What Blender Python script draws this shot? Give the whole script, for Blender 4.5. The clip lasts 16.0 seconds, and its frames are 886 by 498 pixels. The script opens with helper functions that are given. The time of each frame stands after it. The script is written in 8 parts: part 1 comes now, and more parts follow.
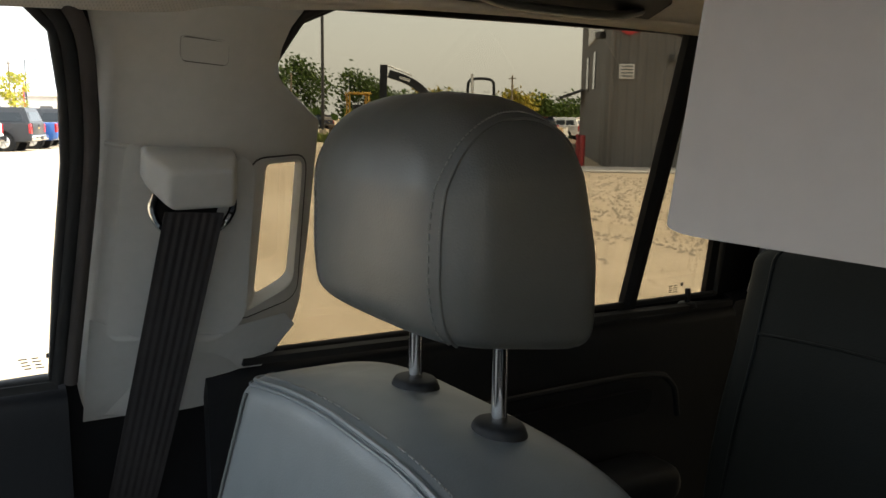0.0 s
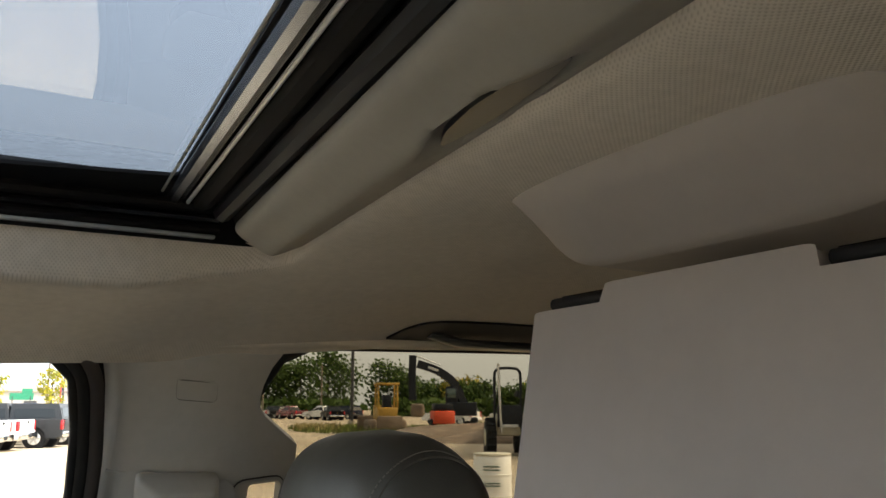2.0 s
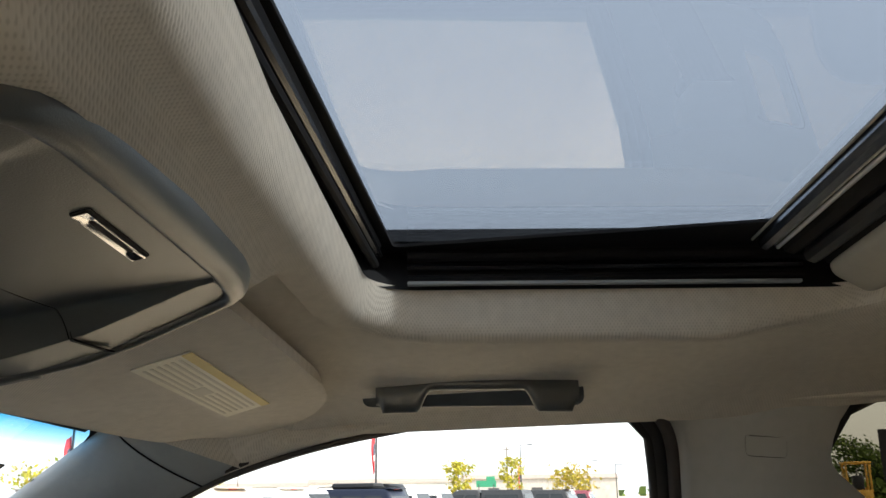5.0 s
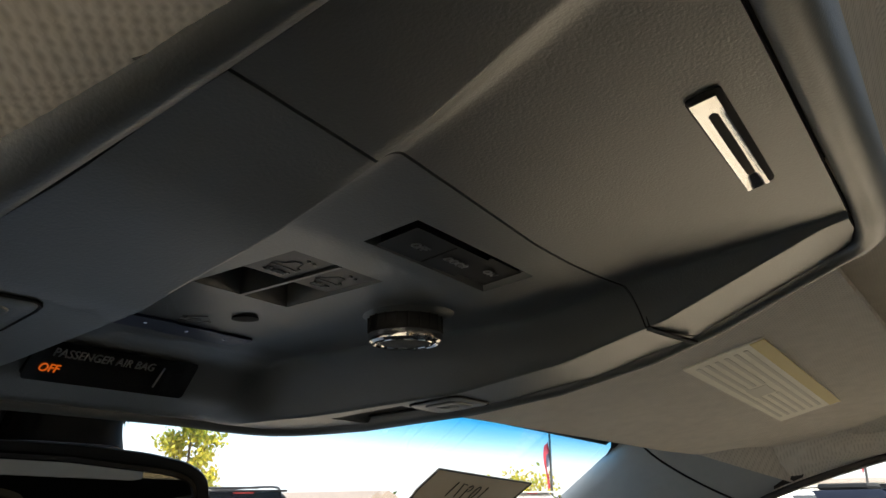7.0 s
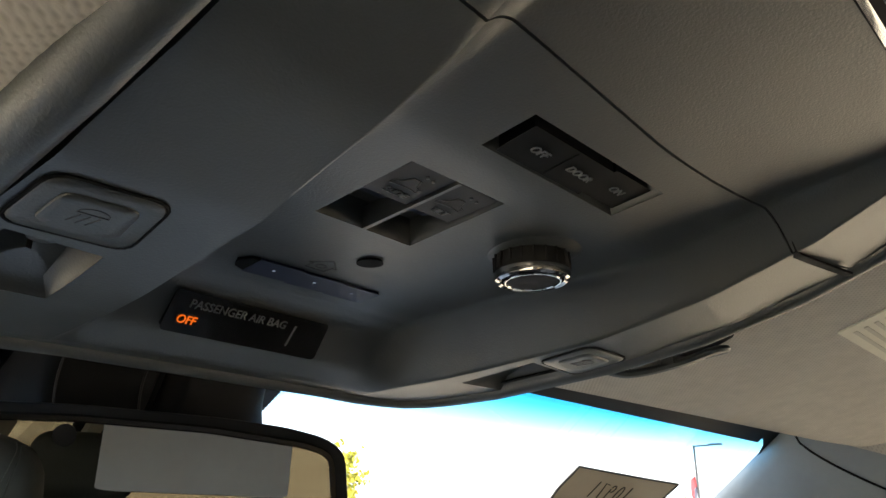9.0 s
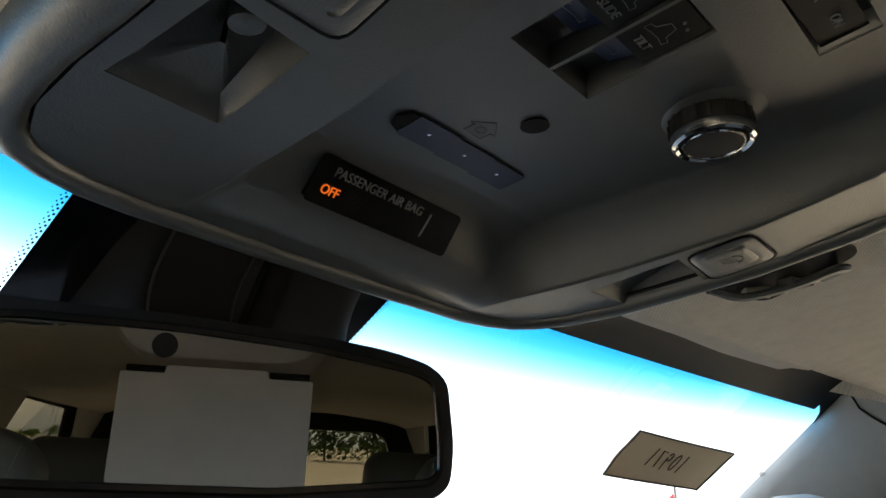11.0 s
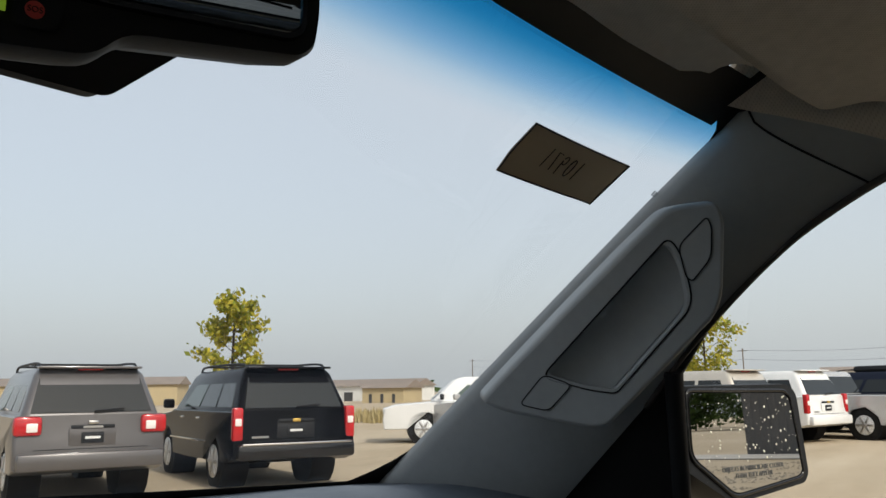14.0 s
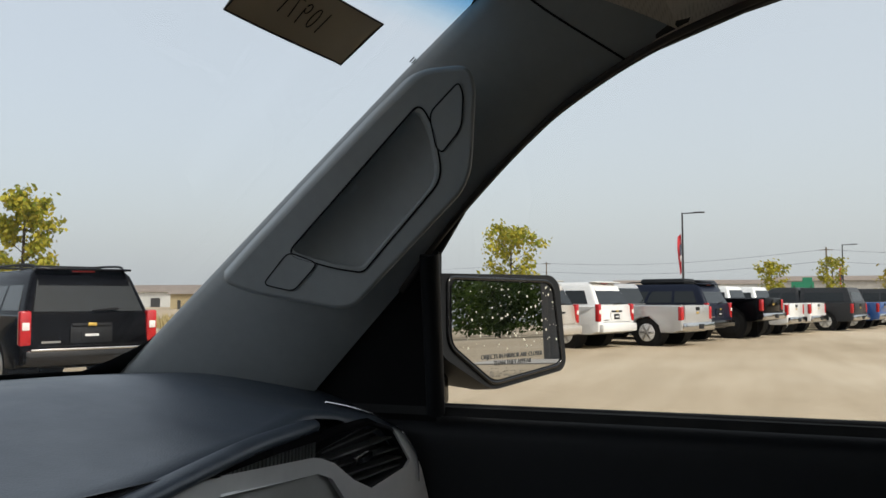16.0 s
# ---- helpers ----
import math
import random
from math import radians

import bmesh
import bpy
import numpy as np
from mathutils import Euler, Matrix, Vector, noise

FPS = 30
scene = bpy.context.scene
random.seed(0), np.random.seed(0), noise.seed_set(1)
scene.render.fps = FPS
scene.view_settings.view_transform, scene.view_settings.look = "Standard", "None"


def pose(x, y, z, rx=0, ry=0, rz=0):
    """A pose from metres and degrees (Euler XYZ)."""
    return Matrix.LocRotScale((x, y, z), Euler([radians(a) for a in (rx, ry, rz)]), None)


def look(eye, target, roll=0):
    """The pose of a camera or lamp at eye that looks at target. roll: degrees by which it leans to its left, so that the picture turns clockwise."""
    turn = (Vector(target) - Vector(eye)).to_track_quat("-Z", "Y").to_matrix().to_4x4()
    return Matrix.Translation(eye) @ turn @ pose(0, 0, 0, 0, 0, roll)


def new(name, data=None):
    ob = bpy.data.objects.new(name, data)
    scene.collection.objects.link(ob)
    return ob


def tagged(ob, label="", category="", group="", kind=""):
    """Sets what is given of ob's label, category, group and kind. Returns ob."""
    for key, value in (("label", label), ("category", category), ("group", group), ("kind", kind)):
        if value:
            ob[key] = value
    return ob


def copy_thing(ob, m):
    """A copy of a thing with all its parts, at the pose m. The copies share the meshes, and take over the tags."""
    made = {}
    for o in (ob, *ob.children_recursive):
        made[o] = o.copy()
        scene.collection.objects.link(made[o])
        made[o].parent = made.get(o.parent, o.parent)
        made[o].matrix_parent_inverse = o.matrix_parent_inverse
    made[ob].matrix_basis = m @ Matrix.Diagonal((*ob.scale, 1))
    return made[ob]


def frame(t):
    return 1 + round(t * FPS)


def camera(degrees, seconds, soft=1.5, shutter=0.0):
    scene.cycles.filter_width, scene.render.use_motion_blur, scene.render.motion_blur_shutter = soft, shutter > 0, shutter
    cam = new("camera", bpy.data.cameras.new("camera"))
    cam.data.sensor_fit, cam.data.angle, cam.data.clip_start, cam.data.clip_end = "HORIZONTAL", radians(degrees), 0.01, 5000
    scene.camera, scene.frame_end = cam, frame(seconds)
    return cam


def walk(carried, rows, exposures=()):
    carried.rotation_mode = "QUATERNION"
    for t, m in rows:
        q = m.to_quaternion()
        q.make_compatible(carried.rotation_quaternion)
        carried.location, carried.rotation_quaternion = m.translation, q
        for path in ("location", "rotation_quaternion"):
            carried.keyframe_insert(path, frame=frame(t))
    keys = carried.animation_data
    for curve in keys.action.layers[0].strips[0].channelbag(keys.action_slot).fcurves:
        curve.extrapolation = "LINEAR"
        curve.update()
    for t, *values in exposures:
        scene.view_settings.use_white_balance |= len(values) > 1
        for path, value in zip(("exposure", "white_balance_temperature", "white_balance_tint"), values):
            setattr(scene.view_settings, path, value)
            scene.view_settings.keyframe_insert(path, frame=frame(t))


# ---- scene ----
cam = camera(55.5, 16.0)

PATH = [
    (0, (-0.209, 0.703, 1.615), (1.47, -0.34, 1.309), 0.8),
    (0.5, (-0.253, 0.708, 1.635), (1.443, -0.33, 1.426), 1.1),
    (0.8, (-0.292, 0.702, 1.626), (1.411, -0.345, 1.556), 0.2),
    (1, (-0.31, 0.692, 1.638), (1.392, -0.359, 1.626), -0.1),
    (1.5, (-0.357, 0.695, 1.656), (1.36, -0.322, 1.795), 0.2),
    (2, (-0.387, 0.703, 1.661), (1.32, -0.272, 2.03), -0.1),
    (2.5, (-0.374, 0.728, 1.658), (1.393, -0.107, 2.084), -0.1),
    (3, (-0.386, 0.774, 1.653), (1.424, 0.088, 2.158), -0.0),
    (3.2, (-0.389, 0.786, 1.648), (1.438, 0.177, 2.187), -0.0),
    (5.3, (-0.361, 0.867, 1.628), (1.559, 0.951, 2.183), -0.9),
    (5.5, (-0.345, 0.878, 1.628), (1.569, 1.047, 2.183), -1.0),
    (6, (-0.314, 0.907, 1.628), (1.561, 1.314, 2.192), -1.0),
    (6.5, (-0.272, 0.926, 1.638), (1.53, 1.58, 2.209), -0.9),
    (7, (-0.234, 0.962, 1.648), (1.436, 1.9, 2.225), -0.8),
    (7.5, (-0.227, 0.976, 1.643), (1.335, 2.083, 2.219), -0.4),
    (8, (-0.218, 0.97, 1.637), (1.291, 2.144, 2.225), -0.3),
    (8.2, (-0.214, 0.97, 1.63), (1.27, 2.164, 2.242), -0.4),
    (10.5, (-0.226, 1.006, 1.598), (1.266, 2.142, 2.291), -1.6),
    (11, (-0.224, 1.054, 1.575), (1.277, 2.173, 2.277), -1.9),
    (11.5, (-0.214, 1.097, 1.555), (1.295, 2.197, 2.272), -2.3),
    (12, (-0.213, 1.104, 1.554), (1.299, 2.19, 2.283), -2.6),
    (12.5, (-0.223, 1.091, 1.558), (1.29, 2.173, 2.293), -2.6),
    (13, (-0.222, 1.069, 1.512), (1.281, 2.176, 2.231), -1.9),
    (13.5, (-0.185, 1.068, 1.486), (1.4, 2.18, 1.987), -0.9),
    (14, (-0.16, 1.069, 1.455), (1.515, 2.109, 1.788), -0.8),
    (14.5, (-0.141, 1.059, 1.437), (1.595, 2.032, 1.639), -0.1),
    (15, (-0.133, 1.056, 1.438), (1.655, 1.944, 1.565), -0.2),
    (15.5, (-0.098, 1.043, 1.444), (1.737, 1.833, 1.549), -0.1),
    (16, (-0.064, 1.039, 1.426), (1.818, 1.705, 1.542), -0.1),
]
EXPOSURES = [(0, 2.55), (1.0, 2.45), (2.5, 2.3), (3.2, 2.15), (5.3, 2.1), (6.0, 1.8), (6.5, 1.7), (7.0, 2.0), (7.5, 2.5), (8.2, 2.95), (10.5, 2.75), (11.0, 2.6), (11.5, 1.85), (12.5, 1.35), (13.0, 1.25), (13.4, 0.75), (14.0, 0.45), (16.0, 0.45)]
walk(cam, [(t, look(eye, target, roll)) for t, eye, target, roll in PATH], EXPOSURES)


def rgb(*c):
    return (c[0], c[1], c[2], 1.0)


# ---- world and sun ----
world = bpy.data.worlds.new("sky")
scene.world = world
world.use_nodes = True
wn = world.node_tree.nodes
sky = wn.new("ShaderNodeTexSky")
sky.sky_type = "NISHITA"
sky.sun_disc = False
SUN_EL, SUN_AZ = radians(43), radians(202)
sky.sun_elevation, sky.sun_rotation = SUN_EL, SUN_AZ
sky.air_density, sky.dust_density, sky.ozone_density = 1.0, 6.0, 0.6
haze = wn.new("ShaderNodeMix")
haze.data_type = "RGBA"
haze.inputs[0].default_value = 0.55
haze.inputs[7].default_value = (6.15, 6.45, 6.75, 1)
world.node_tree.links.new(sky.outputs[0], haze.inputs[6])
world.node_tree.links.new(haze.outputs[2], wn["Background"].inputs[0])
wn["Background"].inputs[1].default_value = 0.12

sun_data = bpy.data.lights.new("sun", "SUN")
sun_data.energy, sun_data.angle, sun_data.color = 2.3, radians(4), (1.0, 0.95, 0.87)
sun = new("sun", sun_data)
sun.matrix_world = look((0, 0, 0), (-math.sin(SUN_AZ) * math.cos(SUN_EL), -math.cos(SUN_AZ) * math.cos(SUN_EL), -math.sin(SUN_EL)))


# ---- materials ----
class Mat:
    def __init__(self, name, base, rough=0.6, metal=0.0, spec=0.5):
        self.m = bpy.data.materials.new(name)
        self.m.use_nodes = True
        self.n, self.l = self.m.node_tree.nodes, self.m.node_tree.links
        self.b = self.n["Principled BSDF"]
        self.b.inputs["Base Color"].default_value = rgb(*base)
        self.b.inputs["Roughness"].default_value = rough
        self.b.inputs["Metallic"].default_value = metal
        self.b.inputs["Specular IOR Level"].default_value = spec
        self.base, self.bump_from = base, None
        self.coord = self.n.new("ShaderNodeTexCoord").outputs["Object"]

    def noise(self, scale, detail=3.0, rough=0.55, stretch=None):
        t = self.n.new("ShaderNodeTexNoise")
        t.inputs["Scale"].default_value, t.inputs["Detail"].default_value, t.inputs["Roughness"].default_value = scale, detail, rough
        if stretch:
            mp = self.n.new("ShaderNodeMapping")
            mp.inputs["Scale"].default_value = stretch
            self.l.new(self.coord, mp.inputs[0])
            self.l.new(mp.outputs[0], t.inputs[0])
        else:
            self.l.new(self.coord, t.inputs[0])
        return t.outputs[0]

    def voronoi(self, scale):
        t = self.n.new("ShaderNodeTexVoronoi")
        t.inputs["Scale"].default_value = scale
        self.l.new(self.coord, t.inputs[0])
        return t.outputs[0]

    def ramp(self, fac, stops):
        r = self.n.new("ShaderNodeValToRGB")
        el = r.color_ramp.elements
        while len(el) < len(stops):
            el.new(0.5)
        for e, (p, c) in zip(el, stops):
            e.position, e.color = p, rgb(*c)
        self.l.new(fac, r.inputs[0])
        return r.outputs[0]

    def vary(self, scale, amount, scale2=None, amount2=0.0):
        """Blotches lighter and darker than the base, at one or two scales."""
        b = self.base
        col = self.ramp(self.noise(scale), [(0.3, [v * (1 - amount) for v in b]), (0.7, [min(1, v * (1 + amount)) for v in b])])
        if scale2:
            mx = self.n.new("ShaderNodeMix")
            mx.data_type, mx.blend_type = "RGBA", "MULTIPLY"
            mx.inputs[0].default_value = 1.0
            two = self.ramp(self.noise(scale2), [(0.3, [1 - amount2] * 3), (0.7, [1.0] * 3)])
            self.l.new(col, mx.inputs[6])
            self.l.new(two, mx.inputs[7])
            col = mx.outputs[2]
        self.l.new(col, self.b.inputs["Base Color"])
        return self

    def bump(self, fac, strength, distance=0.001):
        bp = self.n.new("ShaderNodeBump")
        bp.inputs["Strength"].default_value, bp.inputs["Distance"].default_value = strength, distance
        self.l.new(fac, bp.inputs["Height"])
        if self.bump_from:
            self.l.new(self.bump_from, bp.inputs["Normal"])
        self.bump_from = bp.outputs[0]
        self.l.new(bp.outputs[0], self.b.inputs["Normal"])
        return self

    def rough_vary(self, scale, lo, hi):
        r = self.ramp(self.noise(scale), [(0.3, [lo] * 3), (0.7, [hi] * 3)])
        self.l.new(r, self.b.inputs["Roughness"])
        return self


def weave(mat, pitch, strength):
    """A knitted mesh cloth of the given pitch in metres: round bumps with small dark holes between them."""
    sep = mat.n.new("ShaderNodeSeparateXYZ")
    mat.l.new(mat.coord, sep.inputs[0])
    run = mat.n.new("ShaderNodeMath")
    run.operation, run.inputs[1].default_value = "MULTIPLY_ADD", 0.9
    mat.l.new(sep.outputs[2], run.inputs[0])
    mat.l.new(sep.outputs[0], run.inputs[2])
    waves = []
    for src in (run.outputs[0], sep.outputs[1]):
        k = mat.n.new("ShaderNodeMath")
        k.operation, k.inputs[1].default_value = "MULTIPLY", 2 * math.pi / pitch
        mat.l.new(src, k.inputs[0])
        waves.append(k.outputs[0])
    both = []
    for op in ("ADD", "SUBTRACT"):
        d = mat.n.new("ShaderNodeMath")
        d.operation = op
        mat.l.new(waves[0], d.inputs[0])
        mat.l.new(waves[1], d.inputs[1])
        w = mat.n.new("ShaderNodeMath")
        w.operation = "SINE"
        mat.l.new(d.outputs[0], w.inputs[0])
        both.append(w.outputs[0])
    top = mat.n.new("ShaderNodeMath")
    top.operation = "ADD"
    mat.l.new(both[0], top.inputs[0])
    mat.l.new(both[1], top.inputs[1])
    unit = mat.n.new("ShaderNodeMapRange")
    unit.inputs[1].default_value, unit.inputs[2].default_value = -2.0, 1.2
    mat.l.new(top.outputs[0], unit.inputs[0])
    mat.bump(unit.outputs[0], strength, pitch * 0.3)
    hole = mat.ramp(unit.outputs[0], [(0.0, (0.78, 0.77, 0.75)), (0.55, (1.0, 1.0, 1.0))])
    mul = mat.n.new("ShaderNodeMix")
    mul.data_type, mul.blend_type = "RGBA", "MULTIPLY"
    mul.inputs[0].default_value = 1.0
    mat.l.new(mat.b.inputs["Base Color"].links[0].from_socket, mul.inputs[6])
    mat.l.new(hole, mul.inputs[7])
    mat.l.new(mul.outputs[2], mat.b.inputs["Base Color"])


M = {}
m = Mat("headliner_cloth", (0.70, 0.65, 0.565), 0.95, spec=0.15).vary(3, 0.06, 90, 0.10)
weave(m, 0.0034, 0.22)
M["cloth"] = m.m
m = Mat("light_plastic", (0.46, 0.455, 0.43), 0.58, spec=0.4).vary(6, 0.05, 70, 0.05)
M["plastic"] = m.bump(m.noise(900, 2), 0.25, 0.0004).m
m = Mat("screen_shell", (0.40, 0.38, 0.367), 0.55, spec=0.35).vary(9, 0.04, 60, 0.04)
M["shell"] = m.bump(m.noise(700, 2), 0.12, 0.0003).m
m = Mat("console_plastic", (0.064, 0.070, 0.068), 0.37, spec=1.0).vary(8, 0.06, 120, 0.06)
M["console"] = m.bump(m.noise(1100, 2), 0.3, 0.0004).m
M["console_dark"] = Mat("switch_plastic", (0.006, 0.007, 0.008), 0.35, spec=0.12).vary(30, 0.1).m
m = Mat("rim_plastic", (0.36, 0.345, 0.295), 0.6, spec=0.35).vary(8, 0.05, 120, 0.05)
M["rim"] = m.bump(m.noise(1000, 2), 0.3, 0.0004).m
M["glove"] = Mat("glove_plastic", (0.34, 0.35, 0.34), 0.55, spec=0.4).vary(7, 0.06, 90, 0.05).m
m = Mat("grey_plastic", (0.345, 0.37, 0.38), 0.5, spec=0.45).vary(7, 0.07, 90, 0.06)
M["grey"] = m.bump(m.noise(800, 2), 0.3, 0.0004).m
m = Mat("dark_trim", (0.011, 0.012, 0.014), 0.6, spec=0.28).vary(9, 0.1, 80, 0.08)
M["dark"] = m.bump(m.noise(600, 2), 0.25, 0.0004).m
# the base's blue stands in for sky sheen that falls through the windshield
m = Mat("dash_vinyl_sky_sheen", (0.060, 0.078, 0.104), 0.46, spec=0.8).vary(5, 0.08, 60, 0.08)
M["dash"] = m.bump(m.voronoi(520), 0.35, 0.0005).rough_vary(14, 0.36, 0.47).m
m = Mat("seat_leather", (0.088, 0.092, 0.088), 0.42, spec=0.5).vary(6, 0.10, 80, 0.06)
M["leather"] = m.bump(m.voronoi(520), 0.22, 0.0005).rough_vary(20, 0.36, 0.5).m
m = Mat("seat_leather_grey", (0.145, 0.160, 0.166), 0.42, spec=0.5).vary(6, 0.08, 80, 0.06)
M["leather_grey"] = m.bump(m.voronoi(520), 0.25, 0.0005).rough_vary(20, 0.36, 0.5).m
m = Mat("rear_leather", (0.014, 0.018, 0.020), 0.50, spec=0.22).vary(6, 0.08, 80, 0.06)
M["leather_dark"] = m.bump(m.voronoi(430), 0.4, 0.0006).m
M["thread"] = Mat("thread", (0.20, 0.195, 0.185), 0.8).m
m = Mat("rubber", (0.018, 0.018, 0.018), 0.7, spec=0.3).vary(20, 0.2)
M["rubber"] = m.m
M["seal"] = Mat("door_seal", (0.055, 0.048, 0.045), 0.65, spec=0.3).vary(15, 0.15).m
M["black"] = Mat("gloss_black", (0.008, 0.008, 0.009), 0.18, spec=0.5).vary(10, 0.2).m
M["matte_black"] = Mat("matte_black", (0.010, 0.010, 0.011), 0.75, spec=0.2).vary(10, 0.2).m
M["chrome"] = Mat("chrome", (0.62, 0.62, 0.62), 0.09, 1.0).rough_vary(60, 0.05, 0.14).m
m = Mat("satin_metal", (0.74, 0.75, 0.75), 0.34, 0.25).vary(30, 0.05)
M["satin"] = m.m
m = Mat("belt_webbing", (0.035, 0.032, 0.033), 0.85, spec=0.25).vary(40, 0.12)
M["belt"] = m.m
M["frit"] = Mat("frit", (0.006, 0.006, 0.006), 0.5).m
M["mirror"] = Mat("mirror_glass", (0.62, 0.63, 0.64), 0.004, 1.0).m
M["mirror_dim"] = Mat("dimming_mirror_glass", (0.36, 0.38, 0.365), 0.004, 1.0).m
m = Mat("paper", (0.55, 0.50, 0.40), 0.9, spec=0.1).vary(30, 0.05)
tl = m.n.new("ShaderNodeBsdfTranslucent")
tl.inputs[0].default_value = rgb(0.45, 0.37, 0.26)
mx = m.n.new("ShaderNodeMixShader")
mx.inputs[0].default_value = 0.34
m.l.new(m.b.outputs[0], mx.inputs[1])
m.l.new(tl.outputs[0], mx.inputs[2])
m.l.new(mx.outputs[0], m.n["Material Output"].inputs[0])
M["paper"] = m.m
M["paper_edge"] = Mat("paper_edge", (0.05, 0.045, 0.04), 0.8).m
M["ink"] = Mat("ink", (0.012, 0.012, 0.014), 0.7).m
m = Mat("label_paper", (0.80, 0.76, 0.62), 0.6).vary(40, 0.04)
M["label"] = m.m
M["label_yellow"] = Mat("label_yellow", (0.62, 0.50, 0.18), 0.6).m
M["label_ink"] = Mat("label_ink", (0.62, 0.585, 0.48), 0.6).m
M["letter_grey"] = Mat("letter_grey", (0.10, 0.10, 0.10), 0.6).m
M["white_mark"] = Mat("white_mark", (0.45, 0.45, 0.45), 0.6).m
M["dim_mark"] = Mat("dim_mark", (0.17, 0.175, 0.18), 0.6).m
M["red_mark"] = Mat("red_mark", (0.6, 0.07, 0.06), 0.5).m
M["blue_button"] = Mat("blue_button", (0.012, 0.02, 0.06), 0.4).m


def glow(name, colour, strength):
    g = Mat(name, (0.02, 0.02, 0.02), 0.5)
    g.b.inputs["Emission Color"].default_value = rgb(*colour)
    g.b.inputs["Emission Strength"].default_value = strength
    return g.m


M["amber_led"] = glow("amber_led", (1.0, 0.16, 0.01), 0.13)
M["green_led"] = glow("green_led", (0.45, 0.75, 0.05), 0.16)
M["blue_led"] = glow("blue_led", (0.55, 0.65, 0.9), 0.035)


def glass(name, tint, gloss=0.035, rough=0.0):
    """A thin pane: tinted see-through with a mirror gloss that grows to grazing angles."""
    g = bpy.data.materials.new(name)
    g.use_nodes = True
    n, l = g.node_tree.nodes, g.node_tree.links
    n.remove(n["Principled BSDF"])
    tr, gl, fr, mix = (n.new("ShaderNode" + k) for k in ("BsdfTransparent", "BsdfGlossy", "LayerWeight", "MixShader"))
    pw, sc = n.new("ShaderNodeMath"), n.new("ShaderNodeMath")
    pw.operation, pw.inputs[1].default_value = "POWER", 5.0
    sc.operation, sc.inputs[1].default_value, sc.inputs[2].default_value = "MULTIPLY_ADD", 1.0 - gloss, gloss
    tr.inputs[0].default_value = rgb(*tint)
    gl.inputs["Roughness"].default_value = rough
    fr.inputs[0].default_value = 0.5
    l.new(fr.outputs[1], pw.inputs[0])
    l.new(pw.outputs[0], sc.inputs[0])
    l.new(sc.outputs[0], mix.inputs[0])
    l.new(tr.outputs[0], mix.inputs[1])
    l.new(gl.outputs[0], mix.inputs[2])
    l.new(mix.outputs[0], n["Material Output"].inputs[0])
    return g, tr, n, l


M["glass"] = glass("clear_glass", (0.97, 0.98, 0.972))[0]
M["privacy"] = glass("privacy_glass", (0.44, 0.415, 0.355))[0]
M["sunroof"] = glass("sunroof_glass", (0.43, 0.455, 0.48))[0]
M["wind"], wtr, wnn, wll = glass("windshield_glass", (0.9, 0.93, 0.92))
# the windshield's blue shade band, along the top edge
wpos = wnn.new("ShaderNodeTexCoord")
wsep = wnn.new("ShaderNodeSeparateXYZ")
wll.new(wpos.outputs["Object"], wsep.inputs[0])
wx2 = wnn.new("ShaderNodeMath")
wx2.operation = "MULTIPLY"
wll.new(wsep.outputs[0], wx2.inputs[0])
wll.new(wsep.outputs[0], wx2.inputs[1])
wma = wnn.new("ShaderNodeMath")
wma.operation = "MULTIPLY_ADD"
wll.new(wx2.outputs[0], wma.inputs[0])
wma.inputs[1].default_value = 0.30
wll.new(wsep.outputs[1], wma.inputs[2])
wramp = wnn.new("ShaderNodeValToRGB")
wmap = wnn.new("ShaderNodeMapRange")
wmap.inputs[1].default_value, wmap.inputs[2].default_value = 1.345, 1.445
wll.new(wma.outputs[0], wmap.inputs[0])
wll.new(wmap.outputs[0], wramp.inputs[0])
we = wramp.color_ramp.elements
we[0].position, we[0].color = 0.0, rgb(0.075, 0.37, 0.58)
we[1].position, we[1].color = 1.0, rgb(0.96, 0.97, 0.965)
for p_, c_ in ((0.35, (0.13, 0.50, 0.71)), (0.62, (0.52, 0.73, 0.87)), (0.82, (0.85, 0.92, 0.95))):
    e_ = we.new(p_)
    e_.color = rgb(*c_)
wll.new(wramp.outputs[0], wtr.inputs[0])

# ---- builders ----
def finish(me, smooth=40.0):
    bm = bmesh.new()
    bm.from_mesh(me)
    bmesh.ops.recalc_face_normals(bm, faces=bm.faces)
    lim = radians(smooth)
    for f in bm.faces:
        f.smooth = True
    for e in bm.edges:
        e.smooth = len(e.link_faces) == 2 and e.calc_face_angle(0.0) < lim
    bm.to_mesh(me)
    bm.free()
    return me


def part(name, bm, material, parent=None, label="", smooth=40.0):
    """Links a bmesh as one mesh object, under a thing or a part if one is given."""
    me = bpy.data.meshes.new(name)
    bm.to_mesh(me)
    bm.free()
    finish(me, smooth)
    me.materials.append(material)
    ob = new(name, me)
    if parent is not None:
        ob.parent = parent
        ob.matrix_parent_inverse = parent.matrix_basis.inverted()
    if label:
        tagged(ob, label)
    return ob


def thing(name, label, category, at=(0, 0, 0), group="", kind=""):
    ob = new(name)
    ob.empty_display_size = 0.05
    ob.location = at
    return tagged(ob, label, category, group, kind)


def solid(name, bm, material, label, category="", kind="", smooth=40.0, group=""):
    return tagged(part(name, bm, material, None, "", smooth), label, category, group, kind)


